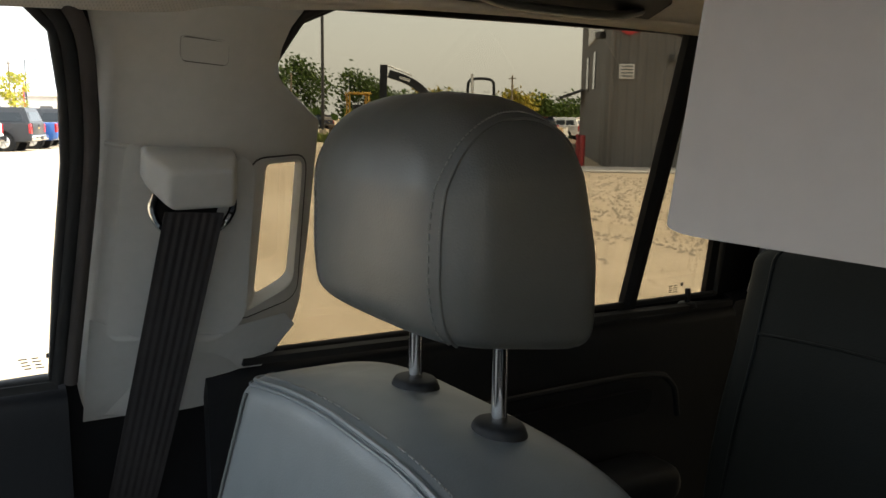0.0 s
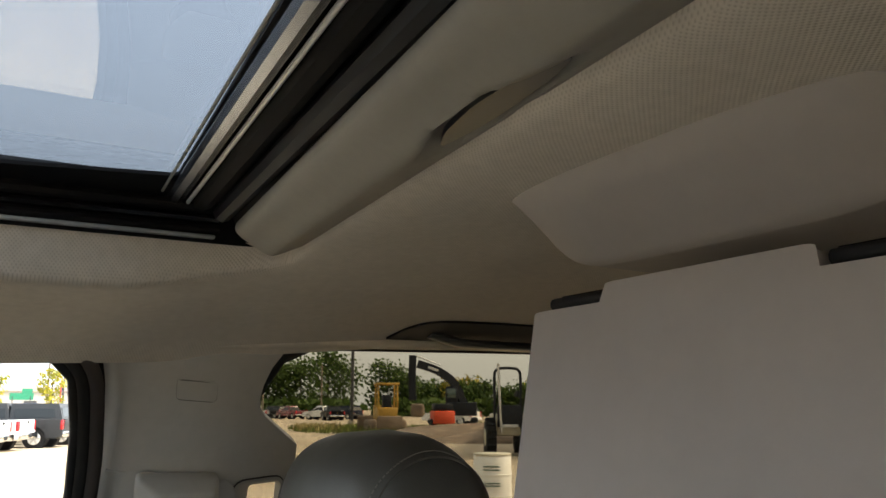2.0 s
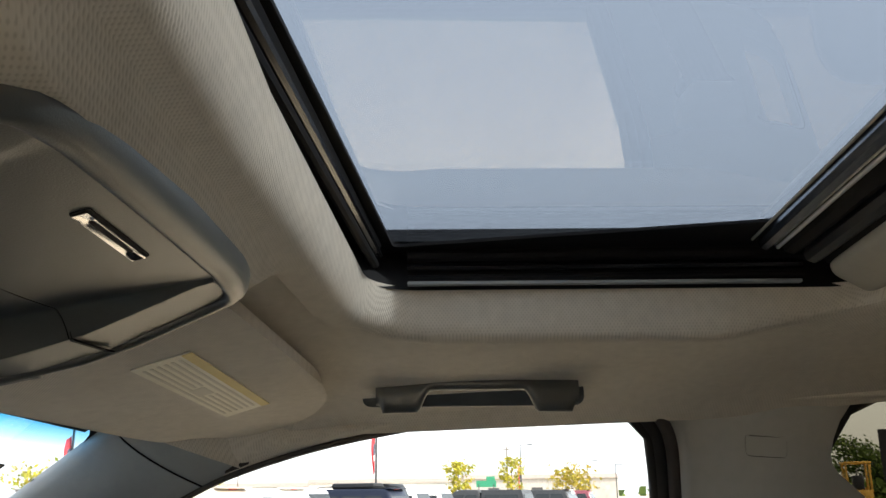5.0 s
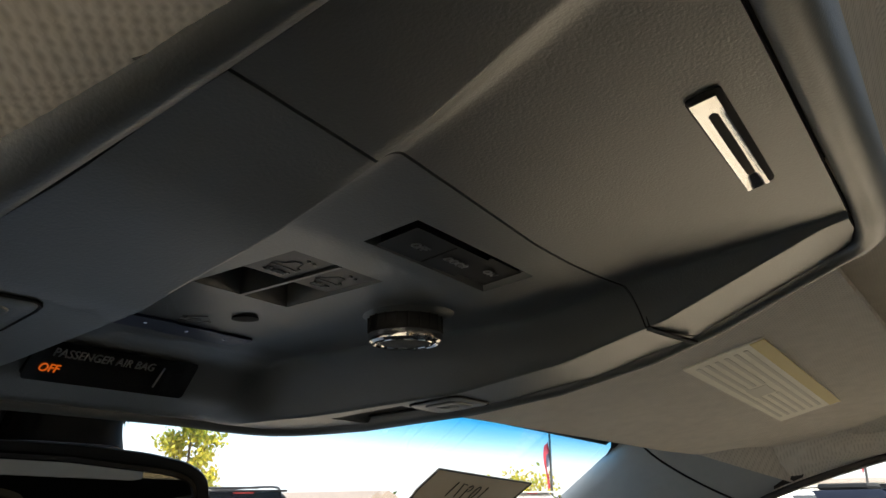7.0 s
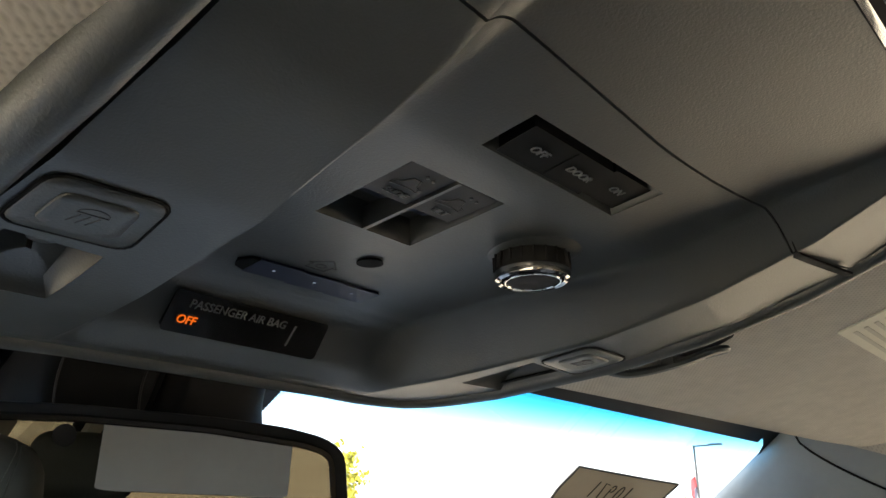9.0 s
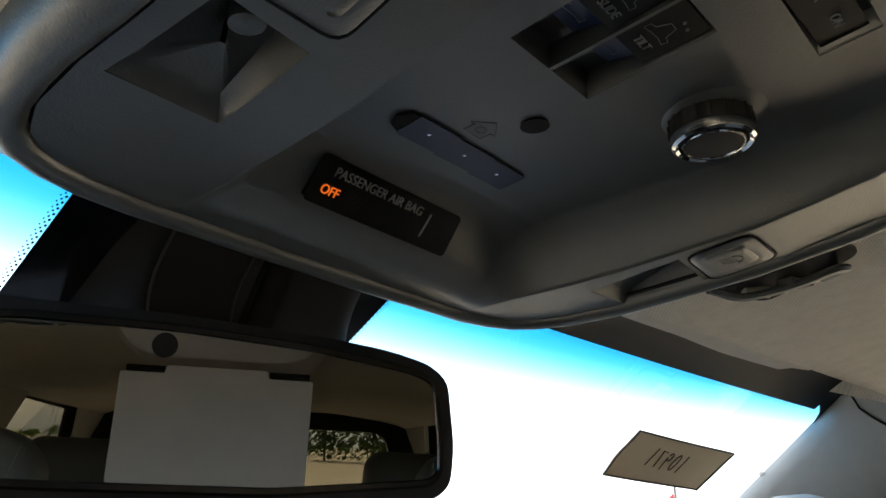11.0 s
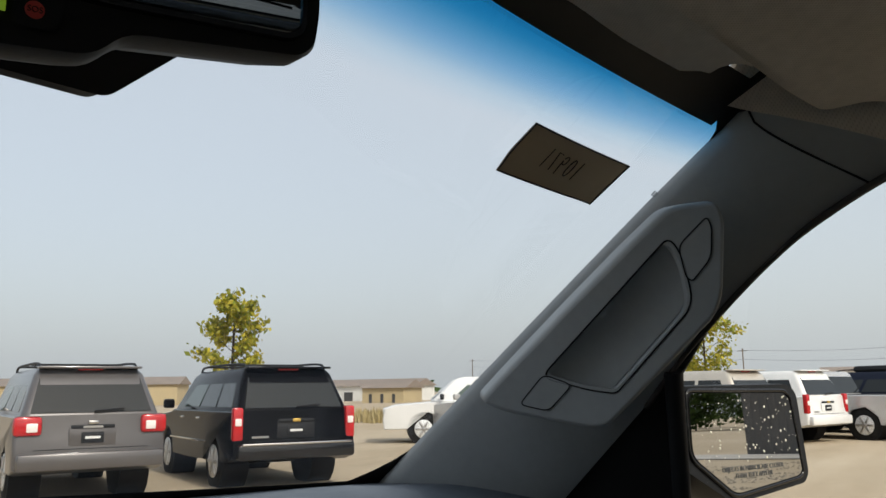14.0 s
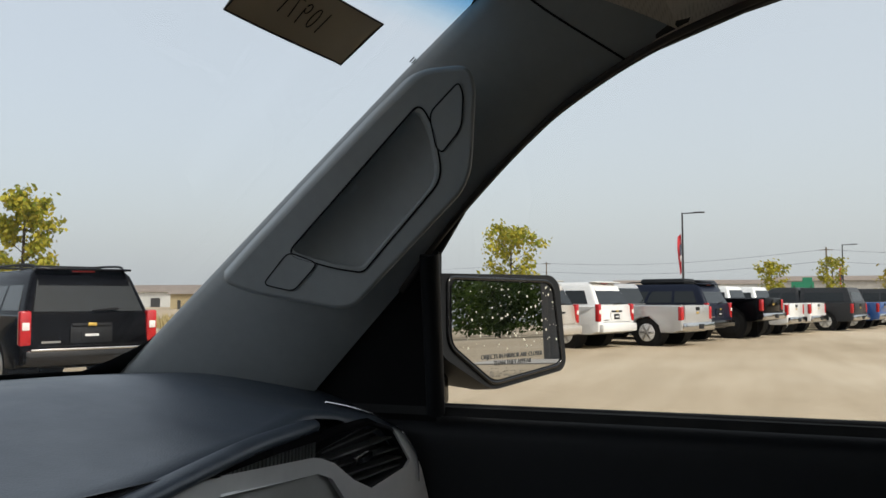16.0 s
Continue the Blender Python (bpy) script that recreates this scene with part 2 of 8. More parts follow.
def bm_box(size, at=(0, 0, 0), bevel=0.0, turn=None, segs=2):
    bm = bmesh.new()
    bmesh.ops.create_cube(bm, size=1.0)
    bmesh.ops.scale(bm, vec=size, verts=bm.verts)
    if bevel:
        bmesh.ops.bevel(bm, geom=list(bm.edges), offset=min(bevel, 0.49 * min(size)), segments=segs, affect="EDGES", profile=0.5)
    if turn is not None:
        bmesh.ops.transform(bm, matrix=turn.to_4x4() if len(turn) == 3 else turn, verts=bm.verts)
    bmesh.ops.translate(bm, vec=at, verts=bm.verts)
    return bm


def bm_cyl(r0, r1, depth, m4=None, segs=24, bevel=0.0):
    bm = bmesh.new()
    bmesh.ops.create_cone(bm, cap_ends=True, segments=segs, radius1=r0, radius2=r1, depth=depth)
    if bevel:
        rim = [e for e in bm.edges if any(len(f.verts) > 4 for f in e.link_faces)]
        bmesh.ops.bevel(bm, geom=rim, offset=bevel, segments=2, affect="EDGES", profile=0.5)
    if m4 is not None:
        bmesh.ops.transform(bm, matrix=m4, verts=bm.verts)
    return bm


def axis_to(p, q):
    """A pose at the middle of p-q whose z runs from p to q."""
    p, q = Vector(p), Vector(q)
    return Matrix.Translation((p + q) / 2) @ (q - p).to_track_quat("Z", "Y").to_matrix().to_4x4()


def bm_rod(p, q, r, r2=None, segs=12):
    return bm_cyl(r, r if r2 is None else r2, (Vector(q) - Vector(p)).length, axis_to(p, q), segs)


def bm_join(*parts):
    out = bmesh.new()
    for b in parts:
        me = bpy.data.meshes.new("tmp")
        b.to_mesh(me)
        b.free()
        out.from_mesh(me)
        bpy.data.meshes.remove(me)
    return out


def bm_grid(fn, nu, nv, thick=None, close_u=False):
    """A sheet fn(u, v) with u, v in 0..1; thick: a vector by which its back lies behind."""
    bm = bmesh.new()
    rows = [[bm.verts.new(fn(i / nu, j / nv)) for j in range(nv + 1)] for i in range(nu if close_u else nu + 1)]
    n = len(rows)
    for i in range(n if close_u else n - 1):
        for j in range(nv):
            bm.faces.new((rows[i][j], rows[(i + 1) % n][j], rows[(i + 1) % n][j + 1], rows[i][j + 1]))
    if thick is not None:
        thicken(bm, thick)
    return bm


def thicken(bm, off):
    rim = [e for e in bm.edges if len(e.link_faces) == 1]
    faces = list(bm.faces)
    twin = {v: bm.verts.new(v.co + Vector(off)) for v in list(bm.verts)}
    for f in faces:
        bm.faces.new([twin[v] for v in reversed(f.verts)])
    for e in rim:
        a, b = e.verts
        bm.faces.new((a, b, twin[b], twin[a]))


def rounded(points, r, segs=5):
    """A polygon with its corners rounded; r: one radius or one a corner."""
    out, n = [], len(points)
    for i, p in enumerate(points):
        a, p, c = Vector(points[i - 1]), Vector(p), Vector(points[(i + 1) % n])
        rr = r[i] if isinstance(r, (list, tuple)) else r
        d0, d1 = a - p, c - p
        rr = min(rr, 0.45 * d0.length, 0.45 * d1.length)
        if rr <= 1e-6:
            out.append(p.copy())
            continue
        s, e = p + d0.normalized() * rr, p + d1.normalized() * rr
        for k in range(segs + 1):
            t = k / segs
            out.append(s * (1 - t) ** 2 + p * 2 * t * (1 - t) + e * t * t)
    return out


def bm_plate(outline, lift, thick, holes=(), bevel=0.0, segs=2, cuts=()):
    """A plate from a flat outline (2D), with holes; lift(a, b, c) lays a, b and the depth c in the world. Its face is at c = 0, its back at c = thick."""
    bm = bmesh.new()
    loops = []
    for ring in (outline, *holes):
        vs = [bm.verts.new((p[0], p[1], 0)) for p in ring]
        loops.append(vs)
        for i in range(len(vs)):
            bm.edges.new((vs[i - 1], vs[i]))
    if holes:
        bmesh.ops.triangle_fill(bm, use_beauty=True, use_dissolve=False, edges=list(bm.edges))
    else:
        bm.faces.new(loops[0])
    for a in cuts:
        bmesh.ops.bisect_plane(bm, geom=list(bm.verts) + list(bm.edges) + list(bm.faces), plane_co=(a, 0, 0), plane_no=(1, 0, 0), dist=1e-6)
    bmesh.ops.recalc_face_normals(bm, faces=bm.faces)
    thicken(bm, (0, 0, thick))
    if bevel:
        rim = [e for e in bm.edges if len(e.link_faces) == 2 and abs(e.verts[0].co.z) < 1e-7 and abs(e.verts[1].co.z) < 1e-7 and e.calc_face_angle(0) > 0.8]
        bmesh.ops.bevel(bm, geom=rim, offset=bevel, segments=segs, affect="EDGES", profile=0.5)
    for v in bm.verts:
        v.co = lift(v.co.x, v.co.y, v.co.z)
    return bm


def bm_sweep(path, section, up=(0, 0, 1), caps=True, closed=False):
    """A section (2D points: across, up) swept along a path of points."""
    pts = [Vector(p) for p in path]
    n, up = len(pts), Vector(up)
    bm = bmesh.new()
    rings = []
    for i, p in enumerate(pts):
        d = (pts[(i + 1) % n] - pts[i - 1]) if closed else (pts[min(i + 1, n - 1)] - pts[max(i - 1, 0)])
        d.normalize()
        side = d.cross(up).normalized()
        over = side.cross(d).normalized()
        rings.append([bm.verts.new(p + side * a + over * b) for a, b in section])
    k = len(section)
    for i in range(n if closed else n - 1):
        for j in range(k):
            a, b = rings[i], rings[(i + 1) % n]
            bm.faces.new((a[j], a[(j + 1) % k], b[(j + 1) % k], b[j]))
    if caps and not closed:
        bm.faces.new(rings[0])
        bm.faces.new(rings[-1])
    return bm


def circle(r, n=8, sx=1.0):
    return [(r * sx * math.cos(2 * math.pi * k / n), r * math.sin(2 * math.pi * k / n)) for k in range(n)]


def smooth_path(points, n=8):
    """A Catmull-Rom line through points."""
    p = [Vector(q) for q in points]
    p = [2 * p[0] - p[1], *p, 2 * p[-1] - p[-2]]
    out = []
    for i in range(1, len(p) - 2):
        for k in range(n):
            t = k / n
            a, b, c, d = p[i - 1 : i + 3]
            out.append(0.5 * (2 * b + (c - a) * t + (2 * a - 5 * b + 4 * c - d) * t * t + (3 * b - a - 3 * c + d) * t**3))
    out.append(p[-2])
    return out


def words(name, text, size, m4, material, parent, mirror=False, depth=0.0002):
    cu = bpy.data.curves.new(name, "FONT")
    cu.body, cu.size, cu.align_x, cu.align_y, cu.extrude = text, size, "CENTER", "CENTER", depth
    ob = bpy.data.objects.new("tmp", cu)
    scene.collection.objects.link(ob)
    bpy.context.view_layer.update()
    me = bpy.data.meshes.new_from_object(ob)
    bpy.data.objects.remove(ob)
    if mirror:
        for v in me.vertices:
            v.co.x = -v.co.x
        me.flip_normals()
    me.name = name
    me.materials.append(material)
    for v in me.vertices:
        v.co = m4 @ v.co
    t = new(name, me)
    if parent is not None:
        t.parent = parent
        t.matrix_parent_inverse = parent.matrix_basis.inverted()
    return t


def lerp(v, xs, ys):
    return float(np.interp(v, xs, ys))


def frame_of(o, right, up):
    """A pose at o with x along right and y along up (made square)."""
    r, u = Vector(right).normalized(), Vector(up)
    u = (u - u.dot(r) * r).normalized()
    w = r.cross(u)
    return Matrix((( r.x, u.x, w.x, o[0]), (r.y, u.y, w.y, o[1]), (r.z, u.z, w.z, o[2]), (0, 0, 0, 1)))


# ---- the shell of the vehicle ----
def side_x(z, out=0.0):
    """How far the inner side trim lies from the middle at a height."""
    return 1.442 - 0.45 * z + out


def on_side(a, b, c, s=1):
    """Lays (y, z, depth outwards) on the side trim's plane."""
    return Vector((s * (side_x(b) + c * 0.912), a, b + c * 0.41))


def head_z(x, y):
    ax = abs(x)
    base = lerp(y, [-2.3, 0.2, 0.45, 0.95, 1.08, 1.2, 1.36], [1.775, 1.80, 1.80, 1.784, 1.751, 1.745, 1.740])
    drop = lerp(ax, [0, 0.30, 0.40, 0.46, 0.54, 0.60, 0.64, 0.672], [0, 0, 0.012, 0.024, 0.036, 0.050, 0.064, 0.084])
    z = base - drop * lerp(y, [0.15, 0.50, 0.95, 1.25], [0.66, 1, 1, 0.42])
    z += 0.07 * min(1.0, max(0.0, (ax - 0.56) / 0.08)) * min(1.0, max(0.0, (y - 1.02) / 0.12))
    # the cloth sinks to the rim of the overhead console
    qx, qy = abs(x + 0.003) - 0.105, abs(y - 1.131) - 0.1215
    far = math.hypot(max(qx, 0.0), max(qy, 0.0)) + min(max(qx, qy), 0.0) - 0.045
    if far < 0.075:
        rim_z = lerp(y, [0.95, 1.0, 1.045, 1.09, 1.14, 1.22], [1.757, 1.742, 1.723, 1.712, 1.704, 1.699])
        q = 1 - max(0.0, far) / 0.075
        z -= max(0.0, z - rim_z) * q * q * (3 - 2 * q)
    if far < -0.013:
        z = base + 0.02
    return z


SR = (0.0, 0.69)
ANG = sorted({round(2 * math.pi * k / 240, 5) for k in range(240)} | {round(math.atan2(b, a) % (2 * math.pi), 5) for a in (0.672, -0.672) for b in (0.62, -2.95)})


def ray_rrect(th, hx, y0, y1, r):
    """Where a ray from the sunroof's middle leaves a rounded rectangle."""
    dx, dy = math.cos(th), math.sin(th)
    lo, hi = 0.0, 6.0
    cy, hy = (y0 + y1) / 2 - SR[1], (y1 - y0) / 2
    for _ in range(40):
        t = (lo + hi) / 2
        qx, qy = abs(t * dx) - (hx - r), abs(t * dy - cy) - (hy - r)
        d = math.hypot(max(qx, 0), max(qy, 0)) + min(max(qx, qy), 0) - r
        lo, hi = (t, hi) if d < 0 else (lo, t)
    return lo * dx, lo * dy + SR[1]


def front_edge(x):
    return 1.36 - 0.27 * x * x


def slanted(x, y):
    """The front and rear edges of the opening run a little aslant towards the right."""
    k = min(1.0, max(0.0, (y - 0.62) / 0.25))
    r = min(1.0, max(0.0, (0.60 - y) / 0.12))
    return x, y - 0.05 * max(0.0, x) * k * k * (3 - 2 * k) - (0.015 + 0.075 * x) * r * r * (3 - 2 * r)


def rear_weight(y):
    """1 along the opening's rear edge, where the headliner runs in flat under the shade."""
    q = min(1.0, max(0.0, (0.600 - y) / 0.135))
    return q * q * (3 - 2 * q)


def ceiling_bm():
    bm = bmesh.new()
    rings = []
    lips = [(0.400, 0.480, 0.930, 0.05, 1.8165), (0.401, 0.478, 0.932, 0.053, 1.809), (0.4022, 0.474, 0.935, 0.056, 1.796), (0.4036, 0.468, 0.940, 0.06, 1.783), (0.4065, 0.459, 0.947, 0.065, 1.7725), (0.4125, 0.449, 0.957, 0.070, 1.7665)]
    for k, (hx, y0, y1, r, z) in enumerate(lips):
        ring = []
        for th in ANG:
            x, y = slanted(*ray_rrect(th, hx, y0, y1, r))
            zs = z + 0.0016 * k * min(1.0, max(0.0, (abs(y - 0.705) - 0.14) / 0.09))
            q = rear_weight(y) * min(1.0, k / 2)
            ring.append(bm.verts.new((x, y, zs * (1 - q) + (head_z(x, y) + 0.0011 * (5 - k) ** 1.3) * q)))
        rings.append(ring)
    start = [slanted(*ray_rrect(th, 0.426, 0.436, 0.969, 0.080)) for th in ANG]
    end = []
    for th in ANG:
        x, y = ray_rrect(th, 0.672, -2.26, 1.31, 0.001)
        if y > 1.2:
            y = front_edge(x)
        end.append((x, y))
    for k in range(57):
        t = (k / 56) ** 1.25
        ring = []
        for (x0, y0), (x1, y1) in zip(start, end):
            x, y = x0 + (x1 - x0) * t, y0 + (y1 - y0) * t
            z = head_z(x, y)
            if k == 0:
                q = rear_weight(y)
                z = min(z, 1.7655 + 0.009 * min(1.0, max(0.0, (abs(y - 0.705) - 0.14) / 0.09))) * (1 - q) + z * q
            ring.append(bm.verts.new((x, y, z)))
        rings.append(ring)
    n = len(ANG)
    for a, b in zip(rings, rings[1:]):
        for i in range(n):
            bm.faces.new((a[i], b[i], b[(i + 1) % n], a[(i + 1) % n]))
    return bm


solid("ceiling", ceiling_bm(), M["cloth"], "taupe knitted cloth headliner with a rounded lip round the sunroof", "ceiling", "structure", 60)

# outer roof skin with the sunroof's opening
roof_holes = [rounded([(-0.40, 0.44), (0.40, 0.44), (0.40, 0.96), (-0.40, 0.96)], 0.06)]
roof_out = [(-0.70, -2.45), (0.70, -2.45), (0.70, 1.20), (0.45, 1.33), (0.0, 1.39), (-0.45, 1.33), (-0.70, 1.20)]
M["paint_own"] = Mat("own_paint", (0.012, 0.012, 0.013), 0.2, spec=0.6).vary(4, 0.1).m
solid("roof", bm_plate(roof_out, lambda a, b, c: Vector((a, b, 1.868 - 0.04 * a * a - 0.02 * max(0, b - 0.9) - 0.10 * max(0, b - 1.15) + c)), 0.012, roof_holes), M["paint_own"],
      "glossy black sheet metal roof of the vehicle", "roof", "structure")

FWIN = [(1.372, 1.292), (1.356, 1.463), (1.283, 1.554), (1.193, 1.612), (1.112, 1.652), (1.026, 1.680), (0.95, 1.698), (0.87, 1.712), (0.768, 1.720), (0.66, 1.722), (0.61, 1.714),
        (0.585, 1.690), (0.575, 1.63), (0.572, 1.558), (0.579, 1.429), (0.588, 1.292)]
RWIN = [(0.40, 1.280), (0.37, 1.42), (0.36, 1.66), (0.33, 1.715), (0.28, 1.738), (0.0, 1.742), (-0.27, 1.745), (-0.40, 1.73), (-0.50, 1.60), (-0.56, 1.41), (-0.615, 1.272)]
QWIN = [(-0.95, 1.29), (-0.95, 1.70), (-1.02, 1.735), (-1.75, 1.72), (-1.95, 1.60), (-2.0, 1.29)]

for s, nm in ((1, "right"), (-1, "left")):
    sd = lambda a, b, c, s=s: on_side(a, b, c, s)
    # sheet metal of the side with all its openings, from the sills to the roof
    shell = [(-2.42, 0.45), (-2.42, 1.15), (-2.30, 1.72), (-2.2, 1.80), (0.60, 1.83), (0.90, 1.80), (1.10, 1.745), (1.25, 1.68), (1.45, 1.545), (1.60, 1.44), (1.78, 1.33), (1.95, 1.22), (1.95, 0.45)]
    solid("wall_" + nm, bm_plate(shell, lambda a, b, c, s=s: Vector((s * (1.49 - 0.45 * max(b, 1.2) + c), a, b)), 0.012, [[(1.40, 1.270), (1.392, 1.470), *[(a + 0.020 * min(1.0, max(-0.4, (a - 0.95) / 0.3)), b + 0.006 * min(1.0, max(0.0, (b - 1.40) / 0.12))) for a, b in FWIN[2:]]], RWIN, QWIN]), M["matte_black"],
          "black painted sheet metal body side with its window openings", "car body", "structure")
    # panes
    pane = lambda ring, name, mat, lab, s=s: solid(name, bm_plate(ring, lambda a, b, c, s=s: Vector((s * (1.512 - 0.45 * b + c), a, b)), 0.004), M[mat], lab, "window", "structure")
    p = pane([(1.45, 1.26), (1.44, 1.47), (1.34, 1.60), (1.23, 1.67), (1.12, 1.715), (0.95, 1.745), (0.77, 1.755), (0.60, 1.745), (0.55, 1.70), (0.55, 1.26)], "window_front_" + nm, "glass", "clear front door window glass")
    p = pane([(0.42, 1.25), (0.38, 1.70), (0.30, 1.765), (-0.30, 1.77), (-0.45, 1.74), (-0.54, 1.58), (-0.66, 1.25)], "window_rear_" + nm, "privacy", "dark tinted rear door window glass")
    p = pane([(-0.92, 1.26), (-0.92, 1.76), (-1.80, 1.75), (-2.05, 1.60), (-2.05, 1.26)], "window_quarter_" + nm, "privacy", "dark tinted rear quarter window glass")
    # printed maker's marks low on the panes
    for y0, z0, lab in ((0.592, 1.299, "front"), (-0.545, 1.284, "rear")):
        gm = thing("glass_mark", "tiny printed mark low on the " + lab + " door glass", "glass mark", (s * 0.93, y0, z0), kind="structure")
        for r in range(4):
            for k in range(2):
                ya = y0 + 0.014 * k + 0.002 * r
                part("bar", bm_box((0.0008, 0.010 - 0.002 * ((r + k) % 2), 0.0014), (s * (1.5095 - 0.45 * (z0 + 0.0048 * r)), ya, z0 + 0.0048 * r)), M["ink"], gm)
        part("square", bm_box((0.0008, 0.0065, 0.006), (s * (1.5095 - 0.45 * (z0 + 0.016)), y0 - 0.010, z0 + 0.016)), M["ink"], gm)
    # soft black seals round the openings
    for ring, inset, nm2 in ((FWIN, 0.0, "front"), (RWIN, 0.0, "rear")):
        path = [sd(a, b, 0.012 if nm2 == "front" else 0.026) for a, b in ring]
        solid("seal_" + nm2 + "_" + nm, bm_sweep(path, circle(0.007 if nm2 == "front" else 0.006, 10), up=(1, 0, 0), closed=True), M["rubber"], "black rubber weather seal round the door opening", "seal", "structure")
        if nm2 == "front":
            for k, (off, rad, mt) in enumerate(((0.009, 0.009, "rubber"), (0.0225, 0.0085, "seal"))):
                lob = []
                for i in range(4, len(ring)):
                    a = Vector(ring[i])
                    d = (Vector(ring[min(i + 1, len(ring) - 1)]) - Vector(ring[i - 1])).normalized()
                    nrm = Vector((-d.y, d.x)) * -1
                    lob.append(a + nrm * off * lerp(i, [4, 10], [0.35, 1.0]))
                lob = smooth_path([(p.x, p.y, 0) for p in lob], 8)
                solid("door_gasket_" + nm, bm_sweep([sd(p.x, p.y, 0.010 - 0.004 * k) for p in lob], circle(rad, 14), up=(1, 0, 0)), M[mt], "soft black rubber door gasket lip", "seal", "structure")

    # pillar between the doors: upper trim, lower trim, a slot that looks through
    FE = [(0.566, 1.742), (0.552, 1.70), (0.5435, 1.662), (0.5435, 1.616), (0.5465, 1.557), (0.5495, 1.46), (0.5535, 1.352), (0.5573, 1.222)]
    BP = [*[(a - 0.016, b) for a, b in FE], (0.333, 1.228), (0.332, 1.252), (0.318, 1.270), (0.268, 1.314), (0.262, 1.345), (0.268, 1.43), (0.285, 1.596), (0.346, 1.645), (0.355, 1.656), (0.358, 1.668), (0.356, 1.686), (0.348, 1.707), (0.333, 1.726), (0.315, 1.738), (0.29, 1.744)]
    slot = rounded([(0.372, 1.562), (0.303, 1.556), (0.284, 1.378), (0.364, 1.360)], 0.016, 5)
    bp = thing("center_pillar_trim", "light taupe plastic center pillar trim with a slot window", "pillar trim", (s * 0.72, 0.45, 1.2), kind="structure")
    sp = lambda a, b, c, s=s: on_side(a, b, c + (1.7 if a > 0.42 else 1.9) * (a - 0.42) ** 2, s)
    part("panel", bm_plate(BP, sp, 0.022, [slot], 0.0, 2, [0.27 + 0.02 * k for k in range(14)]), M["plastic"], bp, smooth=60)
    fe = smooth_path([(a, b, 0) for a, b in FE], 4)

    def roll_edge(u, v, fe=fe, sp=sp):
        p, a = fe[round(u * (len(fe) - 1))], v * math.pi / 2
        return sp(p.x - 0.0165 + 0.0165 * math.sin(a), p.y, 0.026 * (1 - math.cos(a)))
    part("front_roll", bm_grid(roll_edge, len(fe) - 1, 10), M["plastic"], bp, smooth=60)
    ring = rounded([(0.378, 1.567), (0.298, 1.561), (0.272, 1.356), (0.374, 1.352)], 0.022, 5)
    hole = rounded([(0.344, 1.544), (0.297, 1.5385), (0.284, 1.371), (0.335, 1.364)], 0.010, 5)
    bm = bmesh.new()
    loops = []
    for rr, dep in ((ring, -0.0035), (slot, -0.0030), ([(a * 0.45 + c * 0.55, b * 0.45 + d * 0.55) for (a, b), (c, d) in zip(slot, hole)], 0.008), (hole, 0.024)):
        loops.append([bm.verts.new(sp(a, b, dep)) for a, b in rr])
    for A, B in zip(loops, loops[1:]):
        for i in range(len(A)):
            bm.faces.new((A[i - 1], A[i], B[i], B[i - 1]))
    part("slot_frame", bm, M["plastic"], bp)
    tag_out = rounded([(0.468, 1.694), (0.419, 1.692), (0.417, 1.668), (0.466, 1.670)], 0.006, 4)
    part("airbag_badge", bm_plate(tag_out, lambda a, b, c, s=s: sp(a, b, c - 0.0022), 0.003, (), 0.0012), M["plastic"], bp)
    part("lower_panel", bm_plate([(0.56, 1.222), (0.56, 1.03), (0.30, 1.03), (0.32, 1.226)], lambda a, b, c, s=s: sp(a, b, c + 0.004), 0.03), M["dark"], bp, "black lower trim panel")
    # raised field that carries the belt guide
    field = rounded([(0.508, 1.578), (0.384, 1.566), (0.369, 1.365), (0.392, 1.345), (0.518, 1.352)], [0.006, 0.02, 0.025, 0.02, 0.004], 5)
    part("guide_field", bm_plate(field, lambda a, b, c, s=s: sp(a, b, c - 0.014), 0.017, (), 0.009, 4), M["plastic"], bp)
    # dark lines round slot frame and badge; the field's line paints its edge shade
    for ring2, dep in ((ring, -0.0030), (tag_out, -0.0012), (field, -0.0004)):
        part("joint_and_shade_line", bm_sweep([sp(p[0], p[1], dep) for p in ring2], circle(0.0011, 5), up=(1, 0, 0), closed=True), M["seal"], bp)
    # ledge across the trim's front half
    part("ledge", bm_sweep([sp(0.533, 1.5755, 0.0005), sp(0.518, 1.5752, -0.0005), sp(0.500, 1.5748, -0.0005)], circle(0.0028, 8), up=(1, 0, 0)), M["plastic"], bp)
    part("sill_step", bm_plate([(0.537, 1.356), (0.493, 1.3415), (0.385, 1.340), (0.297, 1.335), (0.280, 1.314), (0.326, 1.274), (0.340, 1.254), (0.341, 1.231), (0.5405, 1.223)], lambda a, b, c, s=s: sp(a, b, c - 0.009), 0.012, (), 0.007, 4), M["plastic"], bp)

    belt = thing("seat_belt", "black woven seat belt hanging from a grey pillar guide", "seat belt", (s * 0.74, 0.44, 1.5))
    # guide cover: a rounded box with a slanting face
    cov = bmesh.new()
    sect = [(0.502, 1.584), (0.402, 1.581), (0.396, 1.528), (0.474, 1.524), (0.501, 1.550)]
    face = [(0.480, 1.574), (0.412, 1.575), (0.406, 1.532), (0.474, 1.531), (0.482, 1.540)]
    rows = [[cov.verts.new(sd(a, b, c)) for a, b in ring2] for ring2, c in ((sect, -0.004), (sect, -0.022), (face, -0.046))]
    for A, B in zip(rows, rows[1:]):
        for i in range(5):
            cov.faces.new((A[i - 1], A[i], B[i], B[i - 1]))
    cov.faces.new(rows[-1])
